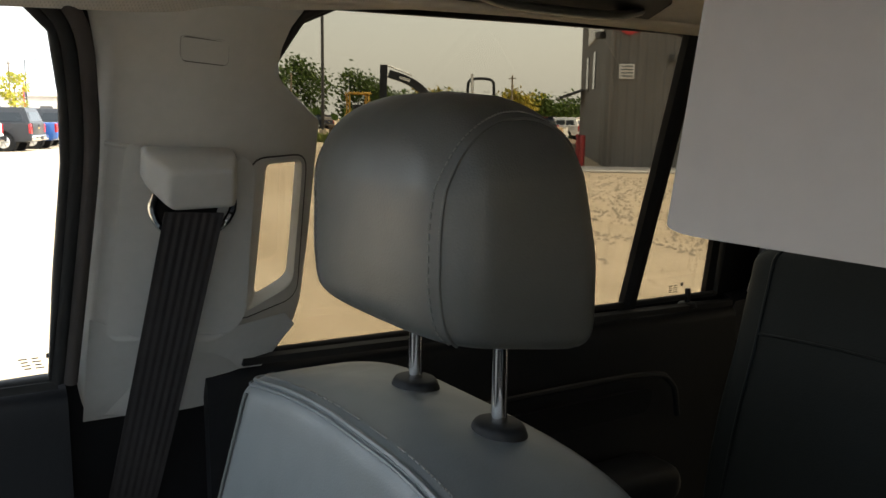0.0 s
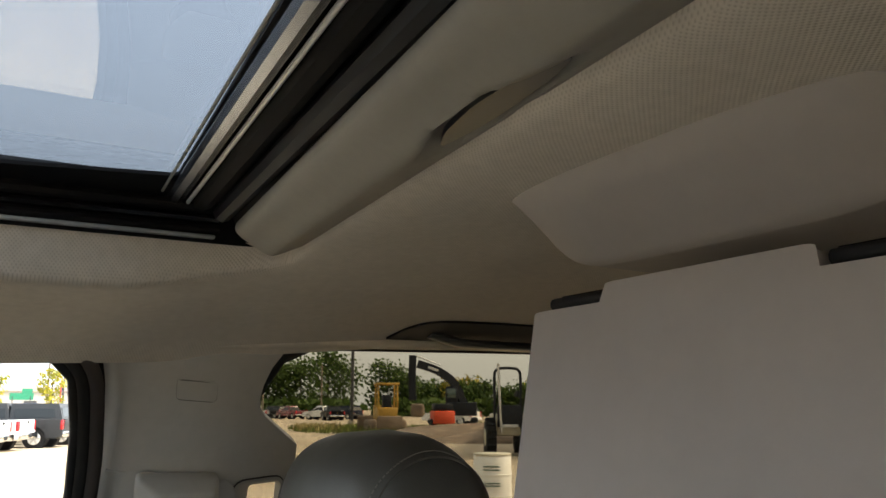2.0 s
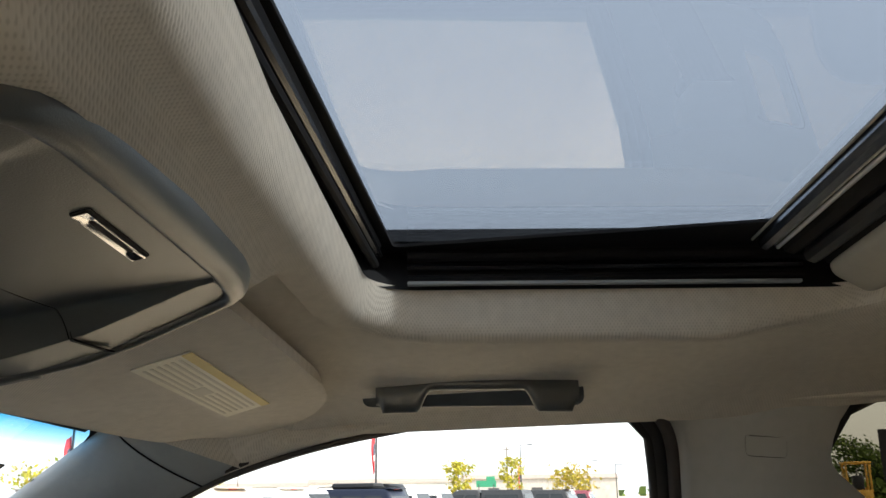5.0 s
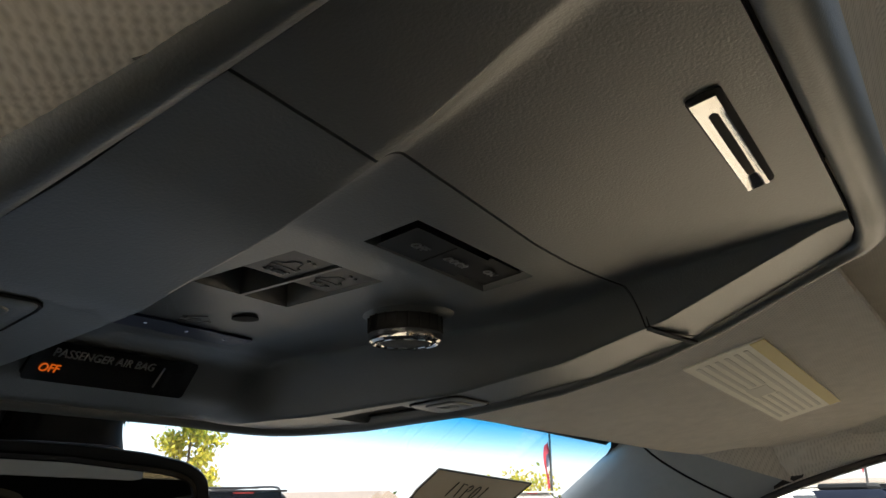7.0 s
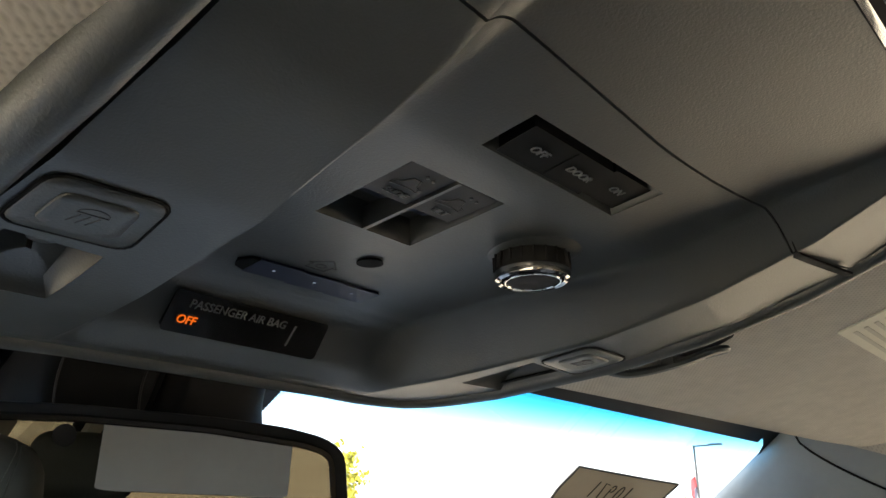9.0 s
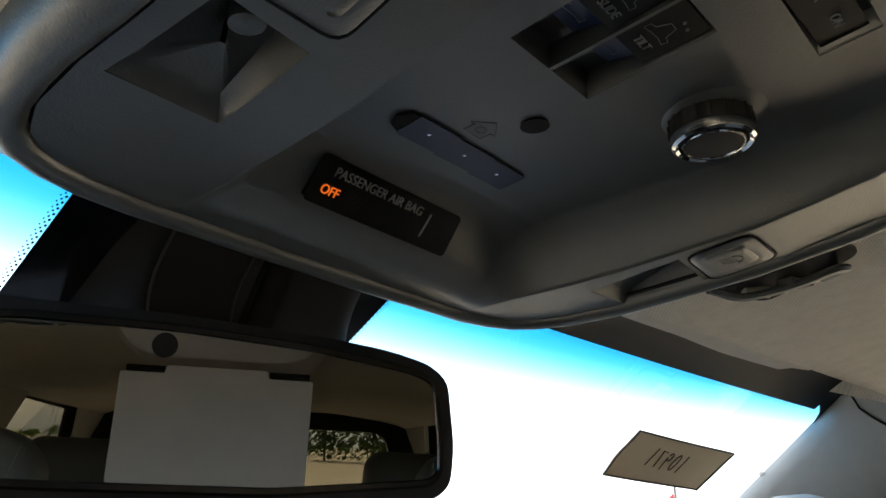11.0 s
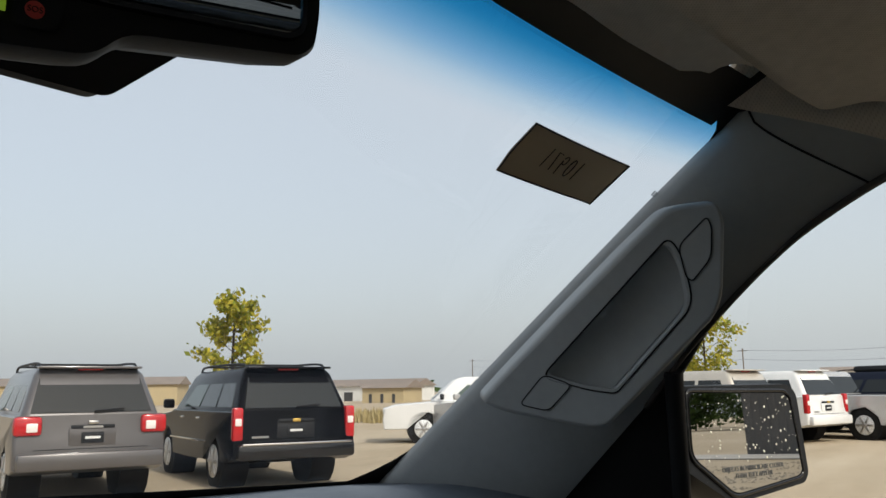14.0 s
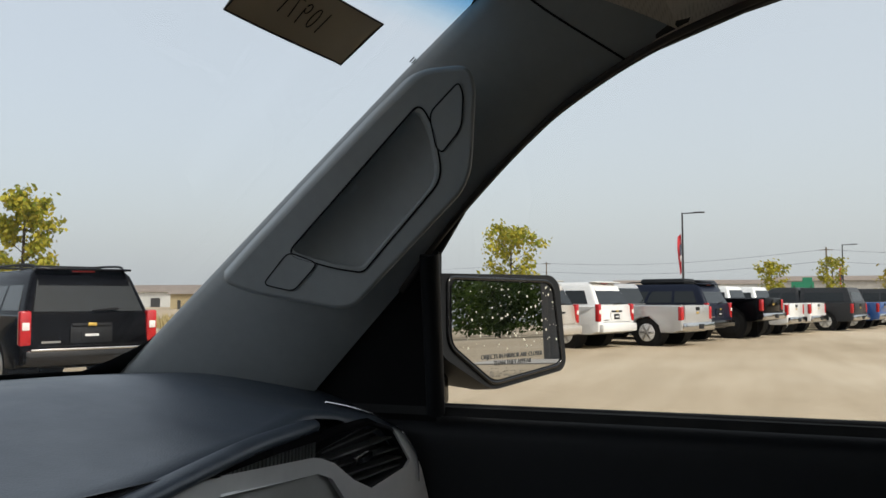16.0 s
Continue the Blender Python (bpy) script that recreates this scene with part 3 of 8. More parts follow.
    bmesh.ops.bevel(cov, geom=list(cov.edges), offset=0.0055, segments=4, affect="EDGES", profile=0.5)
    part("guide_cover", cov, M["plastic"], belt)
    ringp = smooth_path([sd(0.486, 1.536, -0.014), sd(0.488, 1.515, -0.014), sd(0.474, 1.494, -0.016), sd(0.44, 1.488, -0.016), sd(0.412, 1.492, -0.016), sd(0.398, 1.510, -0.014), sd(0.398, 1.53, -0.012)], 6)
    part("guide_ring", bm_sweep(ringp, circle(0.0045, 8), up=(1, 0, 0)), M["chrome"], belt, "polished steel guide ring")
    part("guide_mouth", bm_plate(rounded([(0.488, 1.535), (0.40, 1.535), (0.402, 1.488), (0.48, 1.486)], 0.015, 4), lambda a, b, c, s=s: sd(a, b, c - 0.0075), 0.003), M["matte_black"], belt)
    top_l, top_r, bot_l, bot_r = sd(0.478, 1.520, -0.026), sd(0.411, 1.516, -0.026), sd(0.536, 1.02, -0.034), sd(0.472, 1.02, -0.034)

    def strap(u, v, a=top_l, b=top_r, c=bot_l, d=bot_r, s=s):
        p = (a * (1 - u) + c * u) * (1 - v) + (b * (1 - u) + d * u) * v
        return p + Vector((-s * (0.0004 * math.cos(v * math.pi * 14) + 0.006 * math.sin(u * math.pi)), 0, 0))
    part("webbing", bm_grid(strap, 16, 66, (s * 0.0018, 0, 0)), M["belt"], belt, "black ribbed webbing")

    # rear pillar and the trim behind the rear door
    rp = thing("rear_pillar_trim", "taupe plastic rear pillar trim above a black lower panel", "pillar trim", (s * 0.8, -0.8, 1.2), kind="structure")
    part("panel", bm_plate([(-0.63, 1.60), (-0.55, 1.745), (-0.94, 1.745), (-0.94, 1.262), (-0.715, 1.262)], lambda a, b, c, s=s: sd(a, b, c - 0.004), 0.03, (), 0.006), M["plastic"], rp)
    part("lower_panel", bm_plate([(-0.66, 1.262), (-0.66, 1.03), (-2.3, 1.03), (-2.3, 1.28), (-0.94, 1.28)], lambda a, b, c, s=s: sd(a, b, c + 0.004), 0.03), M["dark"], rp, "black lower trim panel")
    part("hindmost_panel", bm_plate([(-2.0, 1.28), (-1.96, 1.62), (-1.75, 1.735), (-0.94, 1.745), (-0.94, 1.76), (-2.28, 1.745), (-2.28, 1.28)], lambda a, b, c, s=s: sd(a, b, c), 0.02), M["plastic"], rp)

    # doors: padded sill, panel, armrest
    for k, (y0, y1, zl, zr, lab) in enumerate(((0.57, 1.60, 1.292, 1.294, "front"), (-0.66, 0.40, 1.262, 1.284, "rear"))):
        door = thing("door_" + lab + "_" + nm, "black padded door panel below the " + lab + " side window", "door", (s * 0.85, (y0 + y1) / 2, 0.9), kind="structure")
        front = k == 0

        def sill(u, v, s=s, y0=y0, y1=y1, zl=zl, zr=zr, front=front):
            y = y0 + (y1 - y0) * u
            z = zl + (zr - zl) * u
            a = math.pi * 0.5 * min(1, v / 0.45)
            if v < 0.45:
                dx, dz = -0.030 * math.sin(a), -0.030 * (1 - math.cos(a))
            else:
                w = (v - 0.45) / 0.55
                dx, dz = -0.030 - 0.012 * w, -0.030 - 0.55 * w
            return Vector((s * (side_x(z) + 0.045 + dx * 1.5), y, z + dz))
        part("panel", bm_grid(sill, 30, 26, (s * 0.02, 0, -0.01)), M["dark"], door)
        arm = bm_box((0.11, 0.46 if front else 0.42, 0.07), (s * 0.80, (y0 + y1) / 2 - 0.06, 0.99), 0.03, segs=4)
        part("armrest", arm, M["leather" if front else "dark"], door)
        # moulded groove line round the pull
        yy = (1.30, 0.78) if front else (0.12, -0.46)
        gp = smooth_path([(s * 0.845, yy[0] + 0.02, 1.155), (s * 0.845, yy[0] - 0.10, 1.165), (s * 0.843, yy[1] + 0.10, 1.165), (s * 0.843, yy[1] + 0.01, 1.14), (s * 0.85, yy[1] - 0.02, 1.07)], 6)
        part("piping", bm_sweep(gp, circle(0.006, 8), up=(1, 0, 0)), M["dash" if front else "dark"], door)
        part("pull_recess", bm_plate(rounded([(yy[0] - 0.02, 1.135), (yy[1] + 0.05, 1.135), (yy[1] + 0.06, 1.09), (yy[0] - 0.02, 1.09)], 0.02), lambda a, b, c, s=s: Vector((s * (0.846 + c), a, b)), 0.01), M["matte_black"], door)
        if not front:
            kx = side_x(1.27) + 0.02
            knob = bm_join(bm_cyl(0.020, 0.016, 0.010, Matrix.Translation((s * kx, -0.535, 1.268)), 20, 0.003), bm_cyl(0.0055, 0.0055, 0.03, Matrix.Translation((s * kx, -0.535, 1.285)), 14, 0.002))
            part("lock_knob", knob, M["dark"], door)
        rp2 = [sd(y0 + 0.01, zl - 0.002, 0.006), sd((y0 + y1) / 2, (zl + zr) / 2, 0.006), sd(y1 - 0.05, zr, 0.006)]
        part("glass_wiper", bm_sweep(rp2, [(-0.004, -0.006), (0.006, -0.006), (0.006, 0.007), (-0.004, 0.004)], up=(0, 0, 1)), M["rubber"], door)
    # divider bar of the rear door window
    solid("window_bar", bm_rod(sd(-0.385, 1.26, 0.03), sd(-0.285, 1.76, 0.03), 0.017, segs=8), M["matte_black"], "black divider bar of the rear door window", "window bar", "structure")

# floor, bulkhead, rear end
solid("floor", bm_box((1.80, 4.3, 0.04), (0, -0.25, 0.50), 0.01), M["dark"], "dark carpeted vehicle floor", "floor", "structure")
solid("wall_rear", bm_plate([(-0.86, 0.5), (0.86, 0.5), (0.86, 1.25), (0.70, 1.78), (-0.70, 1.78), (-0.86, 1.25)], lambda a, b, c: Vector((a, -2.30 - c + 0.10 * (b - 1.2), b)), 0.04,
      [rounded([(-0.66, 1.28), (0.66, 1.28), (0.58, 1.70), (-0.58, 1.70)], 0.08)]), M["dark"], "dark tailgate trim round the rear window", "tailgate", "structure")
p = solid("window_back", bm_plate([(-0.72, 1.25), (0.72, 1.25), (0.63, 1.74), (-0.63, 1.74)], lambda a, b, c: Vector((a, -2.35 - c + 0.10 * (b - 1.2), b)), 0.004), M["privacy"], "dark tinted tailgate window", "window", "structure")
solid("bulkhead", bm_box((1.70, 0.04, 0.80), (0, 1.96, 0.90)), M["dark"], "dark bulkhead below the dashboard", "bulkhead", "structure")


# ---- windshield ----
def wind_c(x):
    return 2.575 - 0.215 * x * x


def wind_at(x, z, lift=0.0):
    """A point on the windshield's inner face; lift moves it inwards."""
    y = (wind_c(x) - z) / 0.62
    n = Vector((-0.43 * x, -0.62, -1.0)).normalized()
    return Vector((x, y, z)) + n * lift


def wind_top(x):
    return 1.752 - 0.07 * x * x


WEDGE = [(1.335, 0.800), (1.463, 0.752), (1.578, 0.706), (1.66, 0.672), (1.70, 0.655)]


def wind_half(z):
    return lerp(z, [a for a, b in WEDGE], [b for a, b in WEDGE])


def pane_fn(u, v):
    x = (2 * u - 1) * 0.83
    z0, z1 = 1.315, wind_top(x) + 0.01
    return wind_at(x, z0 + (z1 - z0) * v, -0.004)


windshield = solid("windshield", bm_grid(pane_fn, 48, 30, (0, 0.004, 0.006)), M["wind"], "clear laminated windshield with a blue shade band along the top", "windshield", "structure")
trim = thing("windshield_frit", "black printed border round the windshield", "windshield border", (0, 1.7, 1.4), kind="structure")


def frit_strip(name, pts, width):
    """pts: (x, z, dx, dz) places and the way towards the border's outer side."""
    bm = bmesh.new()
    rows = []
    for x, z, dx, dz in pts:
        rows.append((bm.verts.new(wind_at(x, z, 0.002)), bm.verts.new(wind_at(x + dx * width, z + dz * width, 0.002))))
    for a, b in zip(rows, rows[1:]):
        bm.faces.new((a[0], b[0], b[1], a[1]))
    return part(name, bm, M["frit"], trim)


for s in (1, -1):
    edge = []
    for k in range(31):
        z = 1.33 + 0.355 * k / 30
        edge.append((s * (wind_half(z) + 0.006 - 0.09 * (max(0.0, 1.40 - z) / 0.08) ** 2.2), z, s, 0))
    edge += [(s * 0.660, 1.694, s * 0.8, 0.3), (s * 0.651, 1.703, s * 0.6, 0.5), (s * 0.638, 1.710, 0.3 * s, 0.9), (s * 0.62, 1.7135, 0, 1)]
    frit_strip("side_border", edge, 0.20)
frit_strip("top_border", [(-0.64 + 1.28 * k / 30, wind_top(-0.64 + 1.28 * k / 30) - 0.018, 0, 1) for k in range(31)], 0.03)
frit_strip("lower_border", [(-0.8 + 1.6 * k / 30, 1.352 - 0.012 * math.cos(k / 30 * math.pi * 2), 0, -1) for k in range(31)], 0.05)
# printed dots along the borders
dots = bmesh.new()


def dot(x, z, r):
    c = [dots.verts.new(wind_at(x + r * math.cos(a), z + 0.62 * r * math.sin(a), 0.002)) for a in (0, 1.05, 2.09, 3.14, 4.19, 5.24)]
    dots.faces.new(c)


for k in range(760):
    x = -0.62 + 1.24 * k / 759
    dot(x, wind_top(x) - 0.0188 - 0.0008 * (k % 2), 0.00042)
for s in (1, -1):
    for k in range(200):
        z = 1.36 + 0.33 * k / 199
        dot(s * (wind_half(z) + 0.0044 - 0.09 * (max(0.0, 1.40 - z) / 0.08) ** 2.2), z, 0.0008)
tagged(part("dot_row", dots, M["frit"], trim), kind="stuff")


def step01(t):
    t = min(1.0, max(0.0, t))
    return t * t * (3 - 2 * t)


# ---- front pillars, right and left ----
def pillar_path(k, s):
    """Windshield edge and door edge of the front pillar, from the roof (k = 0) to the dashboard (k = 1)."""
    w = [(0.640, 1.225, 1.712), (0.668, 1.33, 1.640), (0.698, 1.424, 1.575), (0.742, 1.584, 1.460), (0.790, 1.768, 1.325)]
    d = [(0.703, 1.085, 1.662), (0.716, 1.186, 1.614), (0.750, 1.283, 1.542), (0.790, 1.39, 1.435), (0.850, 1.54, 1.30)]
    q = k * 4
    i = min(3, int(q))
    f = q - i
    a = Vector(w[i]).lerp(Vector(w[i + 1]), f)
    b = Vector(d[i]).lerp(Vector(d[i + 1]), f)
    return Vector((s * a.x, a.y, a.z)), Vector((s * b.x, b.y, b.z))


for s in (1, -1):
    def pil(u, v, s=s):
        a, b = pillar_path(u, s)
        p = a.lerp(b, v)
        bulge = 0.016 * max(0.0, math.sin(math.pi * v)) ** 0.7
        return p + Vector((-s * bulge * 0.8, -bulge * 0.7, -bulge * 0.25))
    fp = thing("front_pillar_trim", "dark grey plastic front pillar trim beside the windshield", "pillar trim", (s * 0.72, 1.4, 1.45), kind="structure")
    part("panel", bm_grid(pil, 40, 14, (s * 0.012, 0.012, 0.004)), M["grey"], fp, smooth=60)
    part("corner_cap", bm_grid(lambda u, v, s=s: pil(0.0, -0.24 + 1.25 * v, s) + Vector((-s * 0.012 * u, -0.075 * u - 0.004, 0.085 * u - 0.002)), 6, 18, (s * 0.006, 0.006, 0.004)), M["cloth"], fp, smooth=60)
    part("seam", bm_sweep([pil(0.115 * (v / 14) ** 0.6, v / 14, s) + Vector((-s * 0.0006, -0.0006, -0.0003)) for v in range(15)], circle(0.0011, 6), up=(0, 0.5, 1)), M["matte_black"], fp)
    # rail above the door opening, from the pillar back to the rear
    edge = [(0.716, 1.190, 1.612), (0.700, 1.112, 1.652), (0.688, 1.026, 1.680), (0.680, 0.95, 1.698), (0.674, 0.87, 1.712), (0.670, 0.768, 1.720), (0.668, 0.60, 1.724), (0.664, 0.40, 1.732), (0.661, 0.2, 1.739), (0.659, -0.3, 1.745), (0.659, -0.95, 1.745), (0.664, -2.2, 1.735)]
    ep = smooth_path(edge, 4)

    def rail(u, v, s=s, ep=ep):
        q = u * (len(ep) - 1)
        i = min(len(ep) - 2, int(q))
        e = ep[i].lerp(ep[i + 1], q - i)
        y = e.y
        top_x = min(0.655, e.x - 0.012) if y < 1.05 else 0.640 + 0.015 * (1.2 - y) / 0.15
        top = Vector((top_x, min(y, 1.225) + 0.02 * max(0, (y - 1.05) / 0.14), max(head_z(top_x, y), e.z + 0.012)))
        p = Vector(e).lerp(top, v)
        b = 0.008 * math.sin(math.pi * v)
        return Vector((s * (p.x - b), p.y, p.z - b * 0.4))
    solid("side_rail", bm_grid(rail, 60, 6, (s * 0.01, 0, 0.008)), M["cloth"], "taupe cloth covered roof rail above the side windows", "roof rail", "structure", 60)
    # soft gasket that follows the pillar's door edge and the rail in one arc
    arc = [(0.790, 1.39, 1.435), (0.771, 1.337, 1.493), (0.750, 1.283, 1.542), (0.732, 1.233, 1.583), (0.716, 1.186, 1.614), (0.701, 1.112, 1.651), (0.690, 1.026, 1.679), (0.682, 0.95, 1.697), (0.676, 0.87, 1.711)]
    for off, r, mt in ((0.006, 0.0062, "rubber"), (-0.003, 0.0034, "seal")):
        pth = smooth_path([(s * (x + off), y + off * 0.6, z + 0.3 * abs(off) - 0.002) for x, y, z in arc], 6)
        solid("pillar_gasket", bm_sweep(pth, circle(r, 12), up=(1, 0, 0)), M[mt], "soft black rubber gasket along the front pillar and roof rail", "seal", "structure", 60)
    # sail panel between pillar and door glass
    solid("sail_panel", bm_plate([(1.352, 1.46), (1.383, 1.275), (1.60, 1.30), (1.545, 1.372), (1.44, 1.43)], lambda a, b, c, s=s: on_side(a, b, c + 0.004, s), 0.03, (), 0.004), M["matte_black"],
          "matte black triangular sail panel at the door's front corner", "sail panel", "structure")
    solid("sail_post", bm_rod(on_side(1.352, 1.475, -0.002, s), on_side(1.374, 1.295, -0.002, s), 0.011, segs=10), M["dark"], "black upright post of the door window channel", "window post", "structure")

# grab handle on the front pillar, passenger side: a plate with a finger well and two screw covers
def on_handle(a, b, c):
    q = (b - 1.43) / 0.2
    return Vector((1.382 - 0.45 * b - 0.048 - c * 0.80 + 0.006 * q, a - c * 0.55, b - c * 0.12))


handle = thing("pillar_grab_handle", "dark grey plastic grab handle moulded on the windshield pillar", "grab handle", (0.72, 1.4, 1.5))
HO = [(p.x, p.y) for p in rounded([(1.540, 1.447), (1.514, 1.4370), (1.4205, 1.4212), (1.404, 1.4240), (1.281, 1.5245), (1.271, 1.5420), (1.259, 1.6050), (1.2620, 1.6180), (1.300, 1.618), (1.345, 1.588), (1.42, 1.535), (1.50, 1.477)], [0.004, 0.02, 0.02, 0.02, 0.03, 0.03, 0.01, 0.006, 0.01, 0.01, 0.01, 0.01], 4)]
WELL = rounded([(1.464, 1.4735), (1.3105, 1.5925), (1.3010, 1.572), (1.2995, 1.533), (1.388, 1.4565), (1.414, 1.4600)], [0.014, 0.010, 0.012, 0.014, 0.006, 0.010], 6)
part("plate", bm_plate(HO, lambda a, b, c: on_handle(a, b, 0.020 - c), 0.010, [WELL]), M["grey"], handle)
ho = [Vector((*p, 0)) for p in HO]
ho_n = [Vector((-(ho[(i + 1) % len(ho)] - ho[i - 1]).y, (ho[(i + 1) % len(ho)] - ho[i - 1]).x, 0)).normalized() for i in range(len(ho))]
flip = 1 if sum(n.dot(p - sum(ho, Vector()) / len(ho)) for n, p in zip(ho_n, ho)) > 0 else -1
bm = bmesh.new()
loops = [[bm.verts.new(on_handle(p.x + n.x * flip * w, p.y + n.y * flip * w, c)) for p, n in zip(ho, ho_n)] for w, c in ((0.0, 0.020), (0.0018, 0.0194), (0.0034, 0.0178), (0.0046, 0.0150), (0.0052, 0.011), (0.0060, -0.016))]
for A, B in zip(loops, loops[1:]):
    for i in range(len(A)):
        bm.faces.new((A[i - 1], A[i], B[i], B[i - 1]))
part("plate_edge", bm, M["grey"], handle, smooth=70)
wc = Vector((1.376, 1.523))
bm = bmesh.new()
loops = [[bm.verts.new(on_handle(wc.x + (p.x - wc.x) * f + sh * 0.3, wc.y + (p.y - wc.y) * f + sh, d)) for p in WELL] for f, d, sh in ((1.06, -0.004, 0), (0.85, -0.009, 0.003), (0.55, -0.012, 0.006), (0.05, -0.013, 0.006))]
for A, B in zip(loops, loops[1:]):
    for i in range(len(A)):
        bm.faces.new((A[i - 1], A[i], B[i], B[i - 1]))
part("finger_well", bm, M["grey"], handle)
part("well_seam", bm_sweep([on_handle(wc.x + (p.x - wc.x) * 1.045, wc.y + (p.y - wc.y) * 1.06, 0.0202) for p in WELL], circle(0.0009, 6), up=(1, 0.6, 0), closed=True), M["matte_black"], handle)
for pts in ([(1.2705, 1.6100), (1.2680, 1.6000), (1.2730, 1.5740), (1.2935, 1.5550), (1.2985, 1.5590), (1.3010, 1.5870)], [(1.4645, 1.4735), (1.4345, 1.4622), (1.4675, 1.4352), (1.5005, 1.4422)]):
    ring = rounded(pts, 0.008, 4)
    part("screw_cover", bm_plate(ring, lambda a, b, c: on_handle(a, b, 0.0212 - c), 0.003, (), 0.0008), M["grey"], handle)
    part("cover_gap", bm_sweep([on_handle(p.x, p.y, 0.0209) for p in ring], circle(0.0008, 6), up=(1, 0.6, 0), closed=True), M["matte_black"], handle)

# ---- sunroof ----
M["rail_metal"] = Mat("rail_metal", (0.22, 0.24, 0.27), 0.22, 0.8).vary(20, 0.1).m
M["rail_metal_dark"] = Mat("rail_metal_dark", (0.02, 0.022, 0.025), 0.3, spec=0.6).vary(20, 0.1).m
sr = thing("sunroof", "closed tinted glass sunroof in a black frame", "sunroof", (0, 0.7, 1.85))
gp = bm_plate(rounded([(-0.40, 0.53), (0.40, 0.53), (0.40, 0.93), (-0.40, 0.93)], 0.03), lambda a, b, c: Vector((a, b, 1.858 - 0.03 * a * a + 0.0 * b + c)), 0.004)
g = part("pane", gp, M["sunroof"], sr, "grey tinted glass pane")
GO = rounded([(-0.43, 0.44), (0.43, 0.44), (0.43, 0.965), (-0.43, 0.965)], 0.04, 5)
GI = rounded([(-0.385, 0.612), (0.314, 0.558), (0.384, 0.888), (-0.372, 0.960)], 0.008, 3)
part("pane_border", bm_plate(GO, lambda a, b, c: Vector((a, b, 1.851 + c)), 0.003, [GI]), M["matte_black"], sr, "black ceramic border")
# black well wall round the opening, stepped rails at the sides, bars across the front and the rear
ww = bmesh.new()
lps = [[ww.verts.new((*slanted(*ray_rrect(th, hx, y0, y1, r)), z)) for th in ANG] for hx, y0, y1, r, z in ((0.396, 0.470, 0.934, 0.05, 1.8125), (0.399, 0.466, 0.938, 0.05, 1.824), (0.414, 0.452, 0.954, 0.04, 1.853))]
for A, B in zip(lps, lps[1:]):
    for i in range(len(A)):
        ww.faces.new((A[i - 1], A[i], B[i], B[i - 1]))
part("well_wall", ww, M["matte_black"], sr, "matte black well of the sunroof")
for s in (1, -1):
    for k, (x, z, r) in enumerate(((0.392, 1.846, 0.006), (0.397, 1.836, 0.0045), (0.398, 1.826, 0.004))):
        part("side_rail", bm_rod((s * x, 0.50, z), (s * (x + 0.002), 0.875, z - 0.001 * k), r, segs=8), M["black" if k == 1 else "matte_black"], sr)
    part("drain_lip", bm_box((0.0075, 0.37, 0.0035), (s * 0.3925, 0.69, 1.8178), 0.001), M["grey"], sr)


def slant_bar(y, z, r, hx, slope, n=12):
    return bm_sweep([(hx * (2 * k / n - 1), y - slope * hx * (2 * k / n - 1), z) for k in range(n + 1)], circle(r, 8))


for y, z, r, mt in ((0.934, 1.846, 0.006, "matte_black"), (0.931, 1.837, 0.004, "black"), (0.934, 1.828, 0.004, "matte_black")):
    part("front_bar", slant_bar(y, z, r, 0.36, 0.085), M[mt], sr)
for y, z, r, mt in ((0.5865, 1.8475, 0.0013, "rim"), (0.5745, 1.8445, 0.0075, "rail_metal"), (0.5640, 1.8400, 0.0019, "satin"), (0.551, 1.843, 0.010, "matte_black"), (0.533, 1.833, 0.0085, "rail_metal_dark"), (0.512, 1.834, 0.013, "matte_black")):
    part("rear_bar", slant_bar(y, z, r, 0.355, 0.07), M[mt], sr)
part("well", bm_box((0.84, 0.06, 0.01), (0, 0.47, 1.847)), M["matte_black"], sr)
# the shade's padded front edge, with a finger pull
shade = thing("sunshade", "retracted cloth sunshade with a padded front edge and finger pull", "sunshade", (0, 0.49, 1.8))


PAD = smooth_path([(-0.014, 1.8135, 0), (0.008, 1.8060, 0), (0.028, 1.7975, 0), (0.037, 1.7968, 0), (0.050, 1.8040, 0), (0.062, 1.8105, 0), (0.068, 1.8170, 0), (0.066, 1.8240, 0), (0.050, 1.8285, 0), (0.010, 1.8290, 0), (-0.014, 1.8275, 0), (-0.020, 1.8205, 0)], 4)


def roll_sec(u, v):
    """u along the pad, v round its section: a long rounded ridge, hollowed for the fingers."""
    x = -0.372 + 0.738 * u
    end = max(0.0, (x - 0.340) / 0.026, (-0.346 - x) / 0.026)
    f = 0.20 + 0.80 * math.sqrt(max(0.0, 1 - end * end)) if end < 1 else 0.20
    p = PAD[min(len(PAD) - 1, round(v * (len(PAD) - 1)))]
    y, z = 0.026 + (p.x - 0.026) * f, 1.814 + (p.y - 1.814) * f
    lens = max(0.0, 1 - ((x + 0.058) / 0.080) ** 2)
    z += 0.017 * min(1.0, 2.2 * lens) * max(0.0, 1 - ((p.x - 0.021) / (0.004 + 0.015 * lens)) ** 4) * (1 if p.y < 1.812 else 0)
    return Vector((x, 0.463 - 0.092 * x + y, z))


part("pad", bm_grid(roll_sec, 110, len(PAD) - 1), M["rim"], shade, smooth=70)
